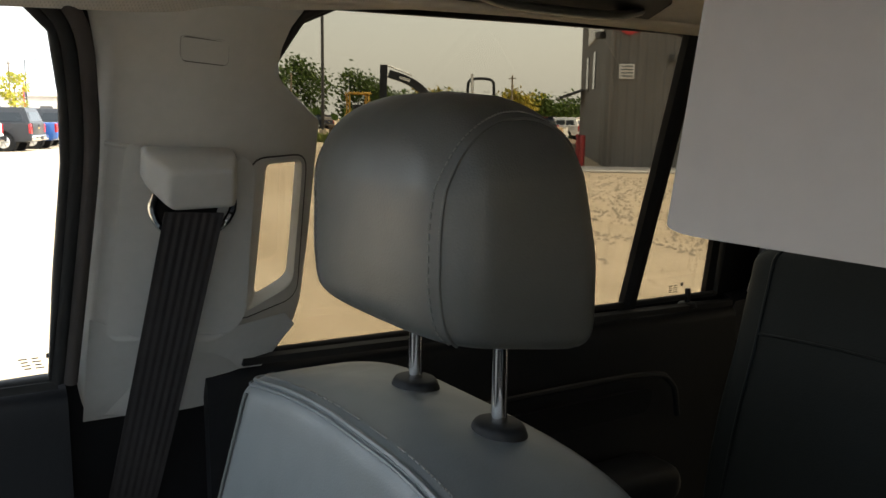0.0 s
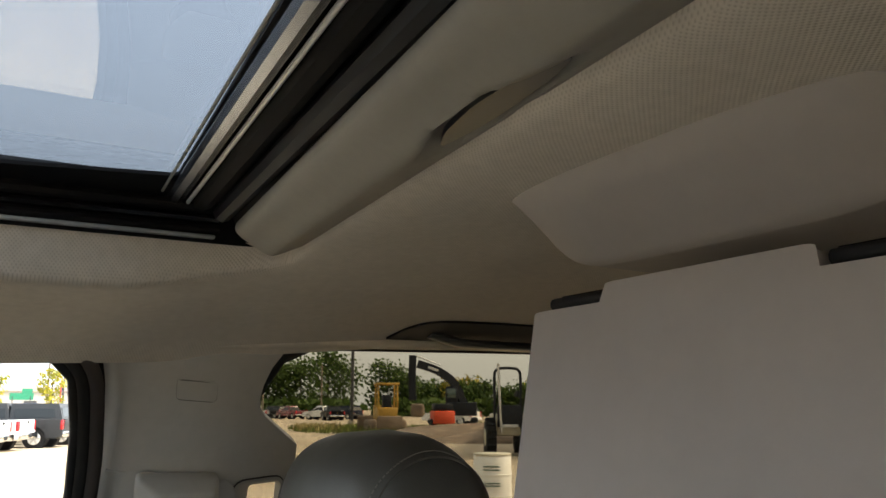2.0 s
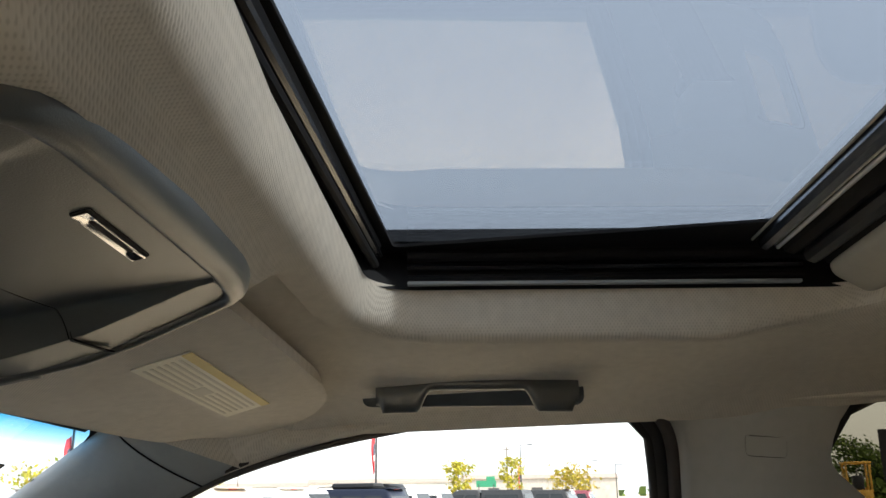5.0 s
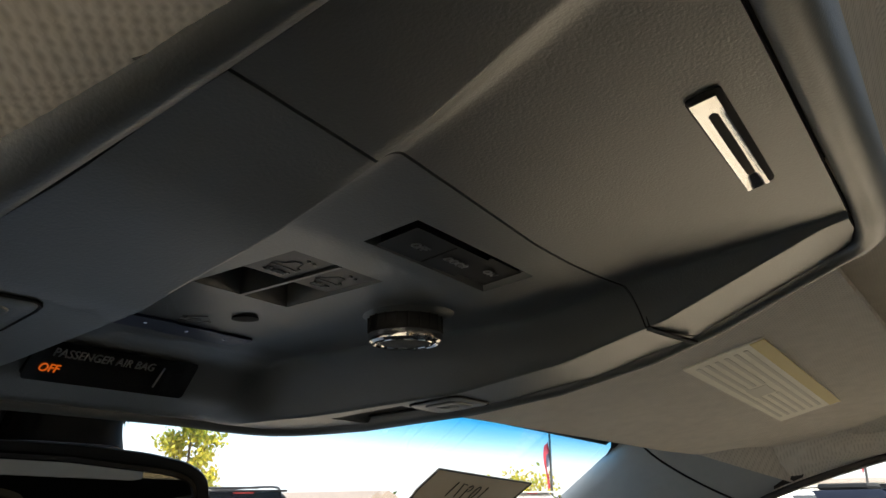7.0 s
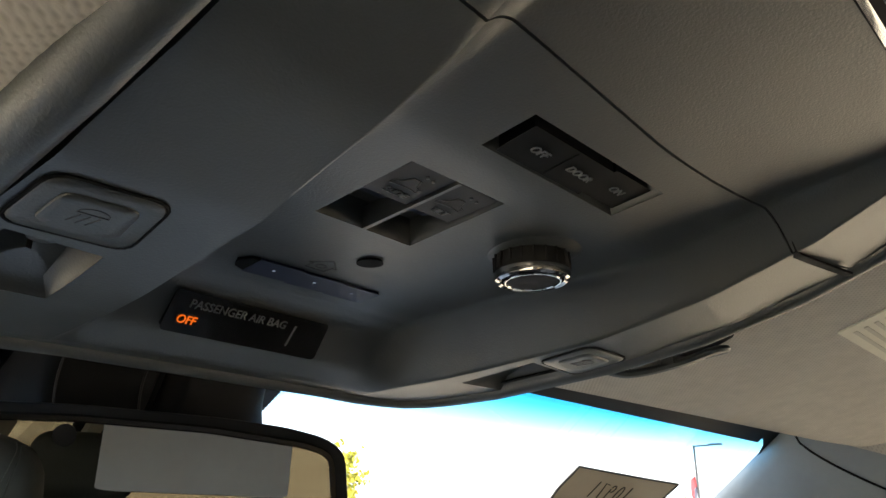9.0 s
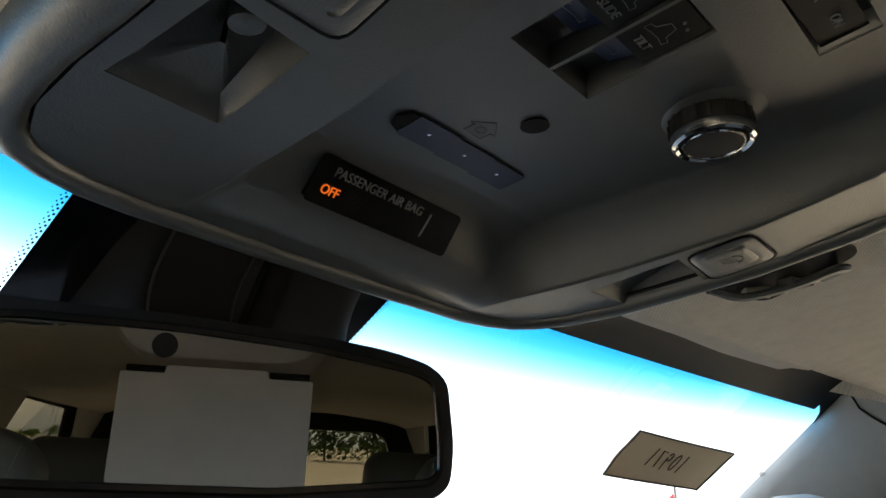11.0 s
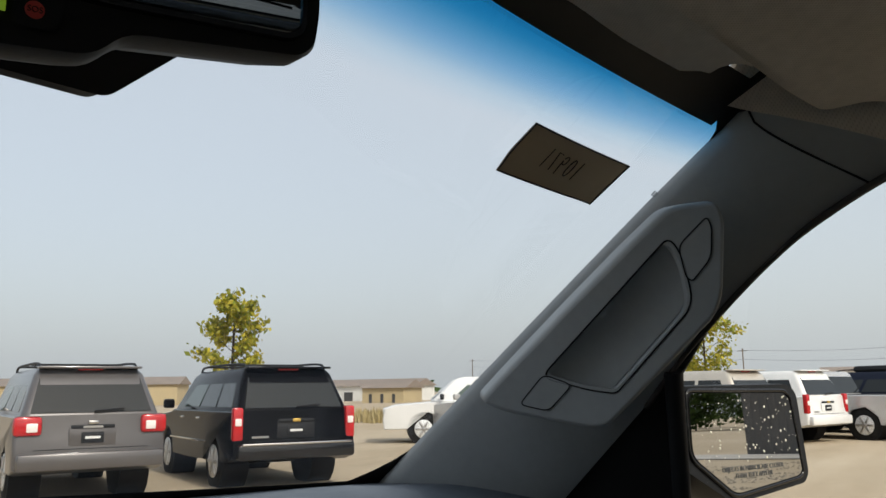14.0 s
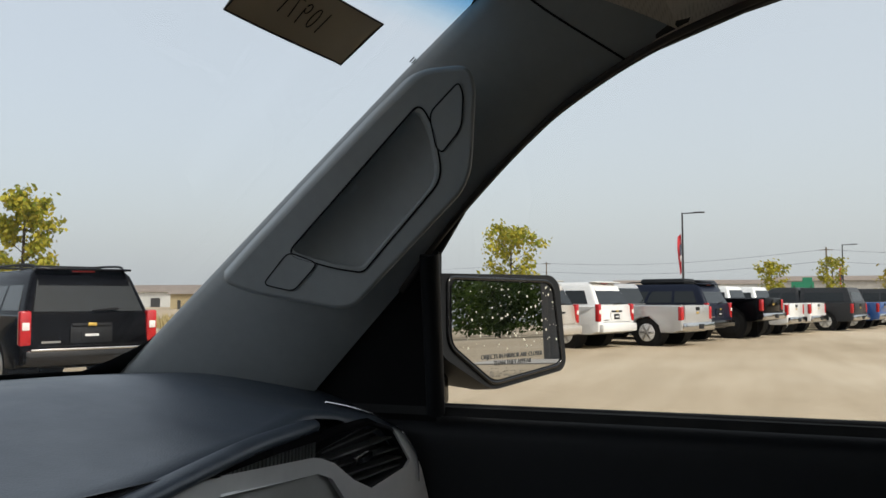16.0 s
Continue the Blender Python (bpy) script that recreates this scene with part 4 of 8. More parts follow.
# thin dark lens set into the pull, painting the shade of its hollow
part("pull_hollow_shade", bm_plate(rounded([(-0.128, 0.0155), (-0.10, 0.0105), (-0.058, 0.0085), (-0.015, 0.0105), (0.012, 0.0155), (-0.015, 0.0250), (-0.058, 0.0300), (-0.10, 0.0270)], 0.008), lambda a, b, c: Vector((a, 0.463 - 0.092 * a + b, 1.8070 - 0.10 * b + c)), 0.004), M["console"], shade, "dark plate for the shade in the finger pull")
part("board", bm_box((0.70, 0.55, 0.006), (0, 0.20, 1.835)), M["cloth"], shade)

# ---- ceiling console of the rear screen, with its screen folded down ----
SX = -0.052
rc = thing("rear_screen_console", "taupe ceiling console with a fold-down video screen hanging open", "screen console", (SX, 0.1, 1.75))


def rcon(u, v):
    x = (2 * u - 1)
    y = 0.398 - 0.65 * v
    w = lerp(v, [0, 0.08, 0.3, 1], [0.135, 0.165, 0.185, 0.19])
    ax = abs(x)
    depth = lerp(v, [0, 0.010, 0.03, 0.09, 0.6, 1], [0.0, 0.016, 0.026, 0.052, 0.050, 0.02]) * (1 - ax**6) - 0.004
    xx = SX + x * w
    y += 0.012 * ax**3 * (1 if v < 0.1 else 0) * -1
    return Vector((xx, y, head_z(xx, y) - depth))


part("housing", bm_grid(rcon, 40, 100), M["shell"], rc, smooth=60)
top_y, bot_y, top_z, bot_z = 0.351, 0.382, 1.738, 1.560


def on_screen(a, b, c):
    """a across from the screen's middle, b down from the hinge (0..1), c towards the rear."""
    return Vector((SX + a, top_y + (bot_y - top_y) * b - c, top_z + (bot_z - top_z) * b + c * -0.17))


SO = rounded([(-0.075, 0.0), (0.070, 0.0), (0.074, 0.07), (0.143, 0.07), (0.141, 1.0), (-0.141, 1.0), (-0.143, 0.07), (-0.078, 0.07)], [0.006, 0.004, 0.006, 0.006, 0.022, 0.022, 0.006, 0.006], 5)
scr = part("screen", bm_plate([(p.x, p.y) for p in SO], lambda a, b, c: on_screen(a, b, c), 0.022, (), 0.004, 3), M["shell"], rc, "pale grey screen shell")
for s in (1, -1):
    part("hinge", bm_rod(tuple(on_screen(s * 0.082, 0.028, 0.010)), tuple(on_screen(s * 0.138, 0.028, 0.010)), 0.0045, segs=10), M["dark"], rc, "black hinge pin")
    part("hinge_gap", bm_plate([(s * 0.078, -0.02), (s * 0.142, -0.02), (s * 0.142, 0.11), (s * 0.078, 0.11)], lambda a, b, c: on_screen(a, b, c + 0.018), 0.004), M["matte_black"], rc)
part("lcd", bm_plate([(-0.12, 0.15), (0.12, 0.15), (0.12, 0.92), (-0.12, 0.92)], lambda a, b, c: on_screen(a, b, 0.0235 + c), 0.001), M["black"], rc, "dark glossy display")

# ---- grab handles on the roof rail ----
def rail_handle(s, y0, y1, x, z, name, lab):
    h = thing(name, lab, "grab handle", (s * x, (y0 + y1) / 2, z))
    n = 26

    def bar(u, v):
        y = y0 + (y1 - y0) * u
        e = min(u, 1 - u)
        down = 0.019 * min(1, max(0, (0.26 - e) / 0.05)) if e < 0.26 else 0.0
        a = 2 * math.pi * v
        hgt = 0.0070 + down * 0.70
        zz = z - 0.006 - down * 0.55 + hgt * math.sin(a)
        lift = -0.010 * math.sin(math.pi * u) + 0.008 * math.cos(a)
        k = 1.0 if 0.02 < u < 0.98 else 0.75
        return Vector((s * (x - 0.014 + lift), y, z + (zz - z) * k))
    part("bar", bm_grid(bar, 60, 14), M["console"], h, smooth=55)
    # flat dark plate behind the bar, its colour standing for the recess's shade
    tr = rounded([(y0 - 0.014, z - 0.026), (y1 + 0.020, z - 0.026), (y1 + 0.010, z + 0.012), (y0 - 0.004, z + 0.012)], 0.014)
    part("trough_shade", bm_plate([(p.x, p.y) for p in tr], lambda a, b, c: Vector((s * (x + 0.004 + (1.742 - b) * 0.9 + c), a, b)), 0.004), M["console"], h)


for s in (1, -1):
    rail_handle(s, 0.690, 0.915, 0.588, 1.752, "roof_grab_handle", "taupe plastic roof grab handle above the front side window")
    rh = thing("roof_grab_handle", "dark recessed roof grab handle above the rear side window", "grab handle", (s * 0.6, 0.03, 1.75))
    RH = smooth_path([(0.640, 0.205, 0), (0.605, 0.196, 0), (0.572, 0.180, 0), (0.560, 0.140, 0), (0.556, 0.04, 0), (0.558, -0.08, 0), (0.575, -0.12, 0), (0.605, -0.135, 0), (0.640, -0.145, 0)], 4)
    RH = [(p.x, p.y) for p in RH]
    # dark plate laid on the headliner paints the shade of the trough
    part("trough_shade", bm_plate(RH, lambda a, b, c, s=s: Vector((s * a, b, head_z(a, b) - 0.0035 + c)), 0.003), M["dark"], rh)
    grip = smooth_path([(s * 0.618, 0.150, head_z(0.618, 0.15) - 0.004), (s * 0.614, 0.11, head_z(0.614, 0.1) - 0.014), (s * 0.612, 0.03, head_z(0.612, 0) - 0.016), (s * 0.614, -0.06, head_z(0.614, 0) - 0.014), (s * 0.618, -0.105, head_z(0.618, -0.1) - 0.004)], 6)
    part("grip", bm_sweep(grip, [(0.011 * math.cos(t), 0.006 * math.sin(t)) for t in np.linspace(0, 2 * math.pi, 13)[:-1]]), M["console"], rh)

# ---- sun visors ----
for s in (1, -1):
    vis = thing("sun_visor", "taupe cloth sun visor folded up against the roof", "sun visor", (s * 0.4, 1.15, 1.73), group="sun visors")
    VO = rounded([(0.172, 0.996), (0.47, 0.966), (0.540, 0.970), (0.622, 1.000), (0.655, 1.06), (0.652, 1.085), (0.610, 1.118), (0.600, 1.152), (0.540, 1.168), (0.40, 1.195), (0.20, 1.235), (0.165, 1.20)], [0.02, 0.03, 0.03, 0.04, 0.02, 0.02, 0.012, 0.008, 0.02, 0.03, 0.02, 0.02], 5)

    def vz(a, b, c, s=s):
        return Vector((s * a, b, 1.7233 - 0.077 * (a - 0.4) - 0.18 * (b - 1.05) + c))
    part("panel", bm_plate([(p.x, p.y) for p in VO], vz, 0.016, (), 0.006, 3), M["cloth"], vis)
    lo = [(0.268, 1.036), (0.499, 1.019), (0.526, 1.068), (0.289, 1.088)]
    lab = part("warning_label", bm_plate(lo, lambda a, b, c, s=s: vz(a, b, c - 0.0012, s), 0.001), M["label"], vis, "pale printed warning label")
    part("label_heading", bm_plate([(0.268, 1.0355), (0.499, 1.0185), (0.503, 1.027), (0.272, 1.0445)], lambda a, b, c, s=s: vz(a, b, c - 0.0016, s), 0.0004), M["label_yellow"], lab)
    for r in range(6):
        if r in (2, 3):
            spans = ((0.04, 0.42), (0.58, 0.95))
        else:
            spans = ((0.04, 0.95),)
        for a0, a1 in spans:
            t0, t1 = 0.24 + r * 0.12, 0.24 + r * 0.12 + 0.045
            q = lambda u, v: (lo[0][0] + (lo[1][0] - lo[0][0]) * u + (lo[3][0] - lo[0][0]) * v, lo[0][1] + (lo[1][1] - lo[0][1]) * u + (lo[3][1] - lo[0][1]) * v)
            part("print_line", bm_plate([q(a0, t0), q(a1, t0), q(a1, t1), q(a0, t1)], lambda a, b, c, s=s: vz(a, b, c - 0.0016, s), 0.0004), M["label_ink"], lab)
    part("print_badge", bm_plate([q(0.44, 0.5), q(0.56, 0.5), q(0.56, 0.78), q(0.44, 0.78)], lambda a, b, c, s=s: vz(a, b, c - 0.0016, s), 0.0004), M["label_ink"], lab)
    # pivot arm and clip near the console
    part("pivot_rod", bm_rod(vz(0.175, 1.215, 0.009, s), vz(0.30, 1.200, 0.009, s), 0.0055, segs=10), M["rim"], vis)
    clip = thing("visor_clip", "small taupe plastic visor clip on the headliner", "visor clip", (s * 0.2, 1.23, 1.74))
    NOTCH = [(p.x, p.y) for p in rounded([(0.196, 1.201), (0.242, 1.189), (0.254, 1.182), (0.248, 1.154), (0.238, 1.128), (0.224, 1.127), (0.206, 1.178)], [0.004, 0.006, 0.008, 0.004, 0.006, 0.008, 0.006], 3)]
    part("notch", bm_plate(NOTCH, lambda a, b, c, s=s: vz(a, b, c - 0.0016, s), 0.001), M["matte_black"], clip, "dark notch in the visor's edge")
    loop = smooth_path([vz(0.200, 1.196, -0.006, s), vz(0.216, 1.184, -0.010, s), vz(0.226, 1.160, -0.010, s), vz(0.231, 1.140, -0.008, s), vz(0.240, 1.136, -0.006, s), vz(0.247, 1.150, -0.003, s)], 5)
    part("hook", bm_sweep(loop, [(0.0032 * math.cos(t), 0.0024 * math.sin(t)) for t in np.linspace(0, 2 * math.pi, 9)[:-1]]), M["console"], clip)
    part("bridge", bm_sweep([vz(0.222, 1.163, -0.008, s), vz(0.236, 1.160, -0.006, s), vz(0.249, 1.159, -0.002, s)], [(-0.004, -0.002), (0.004, -0.002), (0.004, 0.002), (-0.004, 0.002)]), M["console"], clip)
    part("stub", bm_rod(vz(0.226, 1.186, -0.004, s), vz(0.236, 1.176, -0.004, s), 0.0035, segs=10), M["rim"], clip)


# ---- overhead console ----
XC = -0.003


def con_edges(y):
    """Where the console's middle channel ends: its left edge and wall, its right edge and wall."""
    return (lerp(y, [0.98, 1.03, 1.07, 1.2, 1.25], [0.101, 0.087, 0.077, 0.067, 0.063]), 0.011,
            lerp(y, [0.98, 1.05, 1.12, 1.20, 1.25], [0.088, 0.075, 0.078, 0.078, 0.074]), lerp(y, [0.98, 1.05, 1.2], [0.003, 0.016, 0.016]))


def con_z(x, y):
    zc = lerp(y, [0.945, 0.985, 1.06, 1.10, 1.212, 1.226, 1.236, 1.252, 1.268, 1.29], [1.754, 1.7455, 1.7265, 1.7195, 1.7155, 1.7135, 1.7100, 1.6955, 1.6885, 1.6905])
    zw = lerp(y, [0.945, 0.985, 1.045, 1.09, 1.14, 1.22, 1.268, 1.29], [1.754, 1.743, 1.716, 1.703, 1.6945, 1.6890, 1.6875, 1.690])
    le, lr, re_, rr = con_edges(y)
    if x > 0:
        t, k = (x - re_) / rr, 1.0
    else:
        t, k = (-x - le) / lr, lerp(y, [0.98, 1.07, 1.14, 1.20], [0.22, 0.45, 0.85, 1.0])
    t = min(1.0, max(0.0, t))
    return zc + (zw - zc) * k * (0.35 * t + 0.65 * t * t) - 0.002 * (x / 0.17) ** 2


def con_y(x, y):
    """The console lies a little aslant: its rear edge and its split line fall back to the right."""
    back, mid = lerp(y, [0.985, 1.063], [1, 0]), lerp(y, [0.985, 1.063, 1.20], [0, 1, 0])
    return y - 0.04 * x * back + (0.035 * min(0.0, x) - 1.05 * max(0.0, x) ** 2) * mid


def con_half(y):
    """Half the width inside the rim's seam."""
    return lerp(y, [0.9785, 0.9790, 0.980, 0.982, 0.985, 0.990, 1.0, 1.05, 1.12, 1.18, 1.22, 1.245, 1.260, 1.270, 1.277, 1.281, 1.283], [0.096, 0.107, 0.1165, 0.124, 0.1285, 0.132, 0.1345, 0.1362, 0.1368, 0.1372, 0.1370, 0.134, 0.128, 0.117, 0.098, 0.072, 0.040])


DOME = [(-0.0437, 1.0767), (0.0312, 1.0748), (0.0300, 1.0938), (-0.0437, 1.0950)]
SCOOPS = {-1: [(-0.1315, 1.1800), (-0.1030, 1.1825), (-0.0990, 1.2215), (-0.1335, 1.2205)], 1: [(0.1015, 1.1740), (0.1345, 1.1755), (0.1355, 1.2150), (0.1060, 1.2180)]}
SUNSW = [(-0.0508, 1.1145), (-0.0063, 1.1132), (0.0008, 1.1600), (-0.0452, 1.1605)]
ohc = thing("overhead_console", "taupe grey plastic overhead console with switches and map lamps", "overhead console", (0, 1.1, 1.74))


def con_panel(y0, y1, n=36, holes=()):
    cols = (13, 2, 6, 34, 8, 2, 13)
    nv = sum(cols)

    def fn(u, v):
        y = y0 + (y1 - y0) * u
        h = con_half(y) - 0.0004
        le, lr, re_, rr = con_edges(y)
        stops = [XC - h, max(XC - h + 0.0002, -le - lr - 0.0011), max(XC - h + 0.0004, -le - lr + 0.0006), max(XC - h + 0.0008, -le), min(XC + h - 0.0008, re_), min(XC + h - 0.0004, re_ + rr - 0.0006), min(XC + h - 0.0002, re_ + rr + 0.0011), XC + h]
        k = v * nv
        for c, (a, b) in zip(cols, zip(stops, stops[1:])):
            if k <= c + 1e-9:
                x = a + (b - a) * k / c
                break
            k -= c
        return Vector((x, con_y(x, y), 0))
    bm = bm_grid(fn, n, nv)
    for ring in holes:
        c = Vector((sum(p[0] for p in ring) / 4, sum(p[1] for p in ring) / 4, 0))
        sides = []
        for i in range(4):
            p, q = Vector((*ring[i], 0)), Vector((*ring[(i + 1) % 4], 0))
            nrm = (q - p).cross(Vector((0, 0, 1))).normalized()
            if (c - p).dot(nrm) < 0:
                nrm = -nrm
            bmesh.ops.bisect_plane(bm, geom=list(bm.verts) + list(bm.edges) + list(bm.faces), plane_co=p, plane_no=nrm, dist=1e-6)
            sides.append((p, nrm))
        inside = [f for f in bm.faces if all((f.calc_center_median() - p).dot(nrm) > 0 for p, nrm in sides)]
        bmesh.ops.delete(bm, geom=inside, context="FACES")
    for v in bm.verts:
        v.co.z = con_z(v.co.x, v.co.y)
    thicken(bm, (0, 0, 0.005))
    return bm


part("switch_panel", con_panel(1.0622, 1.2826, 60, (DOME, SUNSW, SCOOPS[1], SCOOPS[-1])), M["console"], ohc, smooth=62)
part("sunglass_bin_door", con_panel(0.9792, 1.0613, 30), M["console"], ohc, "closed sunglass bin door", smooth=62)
part("backing", bm_plate([(-0.125, 0.99), (0.12, 0.99), (0.13, 1.1), (0.125, 1.25), (-0.13, 1.25), (-0.14, 1.1)], lambda a, b, c: Vector((a, b, 1.764 + c)), 0.002), M["matte_black"], ohc)
ys = [0.9785, 0.9788, 0.9794, 0.9805, 0.982, 0.985, 0.990, 1.0, 1.02, 1.05, 1.08, 1.12, 1.16, 1.20, 1.22, 1.235, 1.248, 1.258, 1.266, 1.272, 1.277, 1.280, 1.282, 1.283]
outl = [(XC + con_half(y), y) for y in ys] + [(XC + 0.040 - 0.08 * k / 6, 1.2834) for k in range(1, 6)] + [(XC - con_half(y), y) for y in reversed(ys)] + [(XC - 0.096 + 0.192 * k / 12, 0.9784) for k in range(1, 12)]
outl = [(x, con_y(x, y)) for x, y in outl]
outl = [Vector((*p, 0)) for p in outl]
side_n = []
for i in range(len(outl)):
    d = outl[(i + 2) % len(outl)] - outl[i - 2]
    side_n.append(Vector((d.y, -d.x, 0)).normalized())
bm = bmesh.new()
loops = []
for w, dz in ((0.0008, 0.007), (0.0006, 0.0), (0.0018, -0.0022), (0.005, -0.0034), (0.0085, -0.0026), (0.0115, -0.0002), (0.0138, 0.0042), (0.0150, 0.0105), (0.0148, 0.018), (0.0135, 0.036), (0.010, 0.060)):
    ring = []
    for p, nrm in zip(outl, side_n):
        q = p + nrm * w
        ring.append(bm.verts.new((q.x, q.y, con_z(p.x, p.y) + dz)))
    loops.append(ring)
for A, B in zip(loops, loops[1:]):
    for i in range(len(A)):
        bm.faces.new((A[i - 1], A[i], B[i], B[i - 1]))
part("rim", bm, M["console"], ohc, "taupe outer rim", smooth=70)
# dark gaps between the rim, the panel and the bin door
bm = bmesh.new()
loops = [[bm.verts.new((p.x + nrm.x * w, p.y + nrm.y * w, con_z(p.x, p.y) + 0.0026)) for p, nrm in zip(outl, side_n)] for w in (-0.003, 0.0018)]
for i in range(len(outl)):
    bm.faces.new((loops[0][i - 1], loops[0][i], loops[1][i], loops[1][i - 1]))
thicken(bm, (0, 0, 0.001))
part("rim_gap", bm, M["matte_black"], ohc)
part("bin_gap", bm_grid(lambda u, v: Vector((XC + (2 * u - 1) * 0.1345, con_y(XC + (2 * u - 1) * 0.1345, 1.0598 + 0.0038 * v), con_z(XC + (2 * u - 1) * 0.1345, 1.0617) + 0.0022)), 80, 1, (0, 0, 0.001)), M["matte_black"], ohc)


def on_con(x, y, dz=0.0):
    return Vector((x, y, con_z(x, y) - dz))


def con_plate(name, pts, dz, mat, parent, thick=0.002, bevel=0.0, r=0.0):
    ring = rounded(pts, r, 4) if r else [Vector(p) for p in pts]
    return part(name, bm_plate([(p.x, p.y) for p in ring], lambda a, b, c: on_con(a, b, dz - c), thick, (), bevel), M[mat], parent)


def con_pad(ring, dz):
    """A thin pad that follows the console's face."""
    cx, cy = sum(p.x for p in ring) / len(ring), sum(p.y for p in ring) / len(ring)
    bm = bmesh.new()
    lps = [[bm.verts.new(on_con(cx + (p.x - cx) * f, cy + (p.y - cy) * f, d)) for p in ring] for f, d in ((1.0, dz - 0.003), (1.0, dz - 0.0004), (0.975, dz), (0.7, dz), (0.4, dz), (0.1, dz))]
    for A, B in zip(lps, lps[1:]):
        for i in range(len(A)):
            bm.faces.new((A[i - 1], A[i], B[i], B[i - 1]))
    bm.faces.new(lps[-1])
    return bm


def tray(ring, deep, mat, parent, name="switch_well"):
    """An open well above a hole of the panel: four walls and a floor."""
    bm = bmesh.new()
    c = Vector((sum(p[0] for p in ring) / 4, sum(p[1] for p in ring) / 4))
    lps = [[bm.verts.new(on_con(c.x + (x - c.x) * f, c.y + (y - c.y) * f, -d)) for x, y in ring] for f, d in ((1.004, 0.0002), (0.985, 0.001), (0.96, deep))]
    for A, B in zip(lps, lps[1:]):
        for i in range(4):
            bm.faces.new((A[i - 1], A[i], B[i], B[i - 1]))
    bm.faces.new(lps[-1])
    return part(name, bm, M[mat], parent)


# bright concave pull of the bin
def pull_fn(u, v):
    x = -0.0405 + 0.0695 * u
    y = 0.9938 + 0.0066 * v - 0.02 * (x + 0.006)
    return on_con(x, y, 0.0016 - 0.0011 * (1 - (2 * v - 1) ** 2) * min(1.0, 6 * u, 6 * (1 - u)))


part("bin_pull", bm_grid(pull_fn, 30, 12, (0, 0, 0.003)), M["chrome"], ohc, "bright chrome pull", smooth=70)
con_plate("pull_recess", [(-0.0425, 0.9930), (0.0302, 0.9915), (0.0312, 1.0002), (-0.0420, 1.0020)], 0.0006, "matte_black", ohc, 0.002, 0.0, 0.002)
# courtesy lamp switch: OFF, DOOR, ON
sw = tray(DOME, 0.007, "console", ohc, "dome_switch")
part("rocker", bm_plate([(-0.0375, 1.0808), (0.0058, 1.0797), (0.0062, 1.0925), (-0.0370, 1.0936)], lambda a, b, c: on_con(a, b, -0.0004 - c), 0.005, (), 0.0008), M["console_dark"], sw)
part("rocker_split", bm_plate([(-0.0150, 1.0803), (-0.0145, 1.0803), (-0.0142, 1.0930), (-0.0147, 1.0930)], lambda a, b, c: on_con(a, b, -0.0001 - c), 0.001), M["matte_black"], sw)
part("rocker", bm_plate([(0.0078, 1.0797), (0.0282, 1.0788), (0.0278, 1.0918), (0.0082, 1.0925)], lambda a, b, c: on_con(a, b, -0.0018 - c), 0.004, (), 0.0008), M["console_dark"], sw)


def con_words(text, x, y, size, mat, parent, dz, turn=0.0):
    o = on_con(x, y, dz)
    ca, sa = math.cos(turn), math.sin(turn)
    m4 = frame_of(o, (ca, sa, 0), (-sa, ca, 0))
    m4 = m4 @ Matrix.Rotation(math.pi, 4, "X")
    return words("lettering", text, size, m4, M[mat], parent)


con_words("OFF", -0.0262, 1.0868, 0.0046, "dim_mark", sw, 0.0001)
con_words("DOOR", -0.0045, 1.0862, 0.0044, "dim_mark", sw, 0.0001)
con_words("ON", 0.0178, 1.0852, 0.0046, "dim_mark", sw, -0.0012)
# sunroof switches: SLIDE and TILT, each a rocker in its own well
sun_sw = tray(SUNSW, 0.010, "console", ohc, "sunroof_switch")
con_plate("divider", [(-0.0290, 1.1142), (-0.0276, 1.1142), (-0.0222, 1.1600), (-0.0240, 1.1600)], 0.0002, "console", sun_sw, 0.008)
for k, nm2 in enumerate(("SLIDE", "TILT")):
    x0 = -0.0490 + 0.0218 * k
    part("rocker", bm_plate([(x0 + 0.0004, 1.1158), (x0 + 0.0182, 1.1154), (x0 + 0.0206, 1.1362), (x0 + 0.0026, 1.1366)], lambda a, b, c: on_con(a, b, -0.0006 - c), 0.006, (), 0.0010), M["console_dark"], sun_sw)
    part("rocker_front", bm_plate([(x0 + 0.0030, 1.1376), (x0 + 0.0208, 1.1372), (x0 + 0.0222, 1.1490), (x0 + 0.0044, 1.1494)], lambda a, b, c: on_con(a, b, -0.0040 - 0.25 * (b - 1.137) - c), 0.003, (), 0.0008), M["blue_button"], sun_sw)
    con_words(nm2, x0 + 0.0115, 1.1328, 0.0042, "dim_mark", sun_sw, -0.0003)
    for dy, dep in ((0.0, -0.0004), (0.0165, -0.0055)):
        icon = [(0.0045, 1.1268), (0.0070, 1.1262), (0.0085, 1.1222), (0.0120, 1.1222), (0.0140, 1.1262), (0.0165, 1.1268), (0.0162, 1.1288), (0.0125, 1.1282), (0.0085, 1.1284), (0.0046, 1.1290)]
        part("icon", bm_sweep([on_con(x0 + a + dy * 0.12, b + dy, dep) for a, b in icon], circle(0.00015, 5), closed=True), M["dim_mark"], sun_sw)
    for a, b in ((0.0110, 1.1192), (0.0145, 1.1198)):
        part("icon_dot", bm_cyl(0.0006, 0.0006, 0.0005, Matrix.Translation(on_con(x0 + a, b, -0.0004)), 8), M["dim_mark"], sun_sw)
# microphone hole and the three remote buttons with their house sign
part("microphone", bm_cyl(0.0052, 0.0046, 0.0012, Matrix.Translation(on_con(0.0026, 1.1816, 0.0002)), 20), M["matte_black"], ohc)
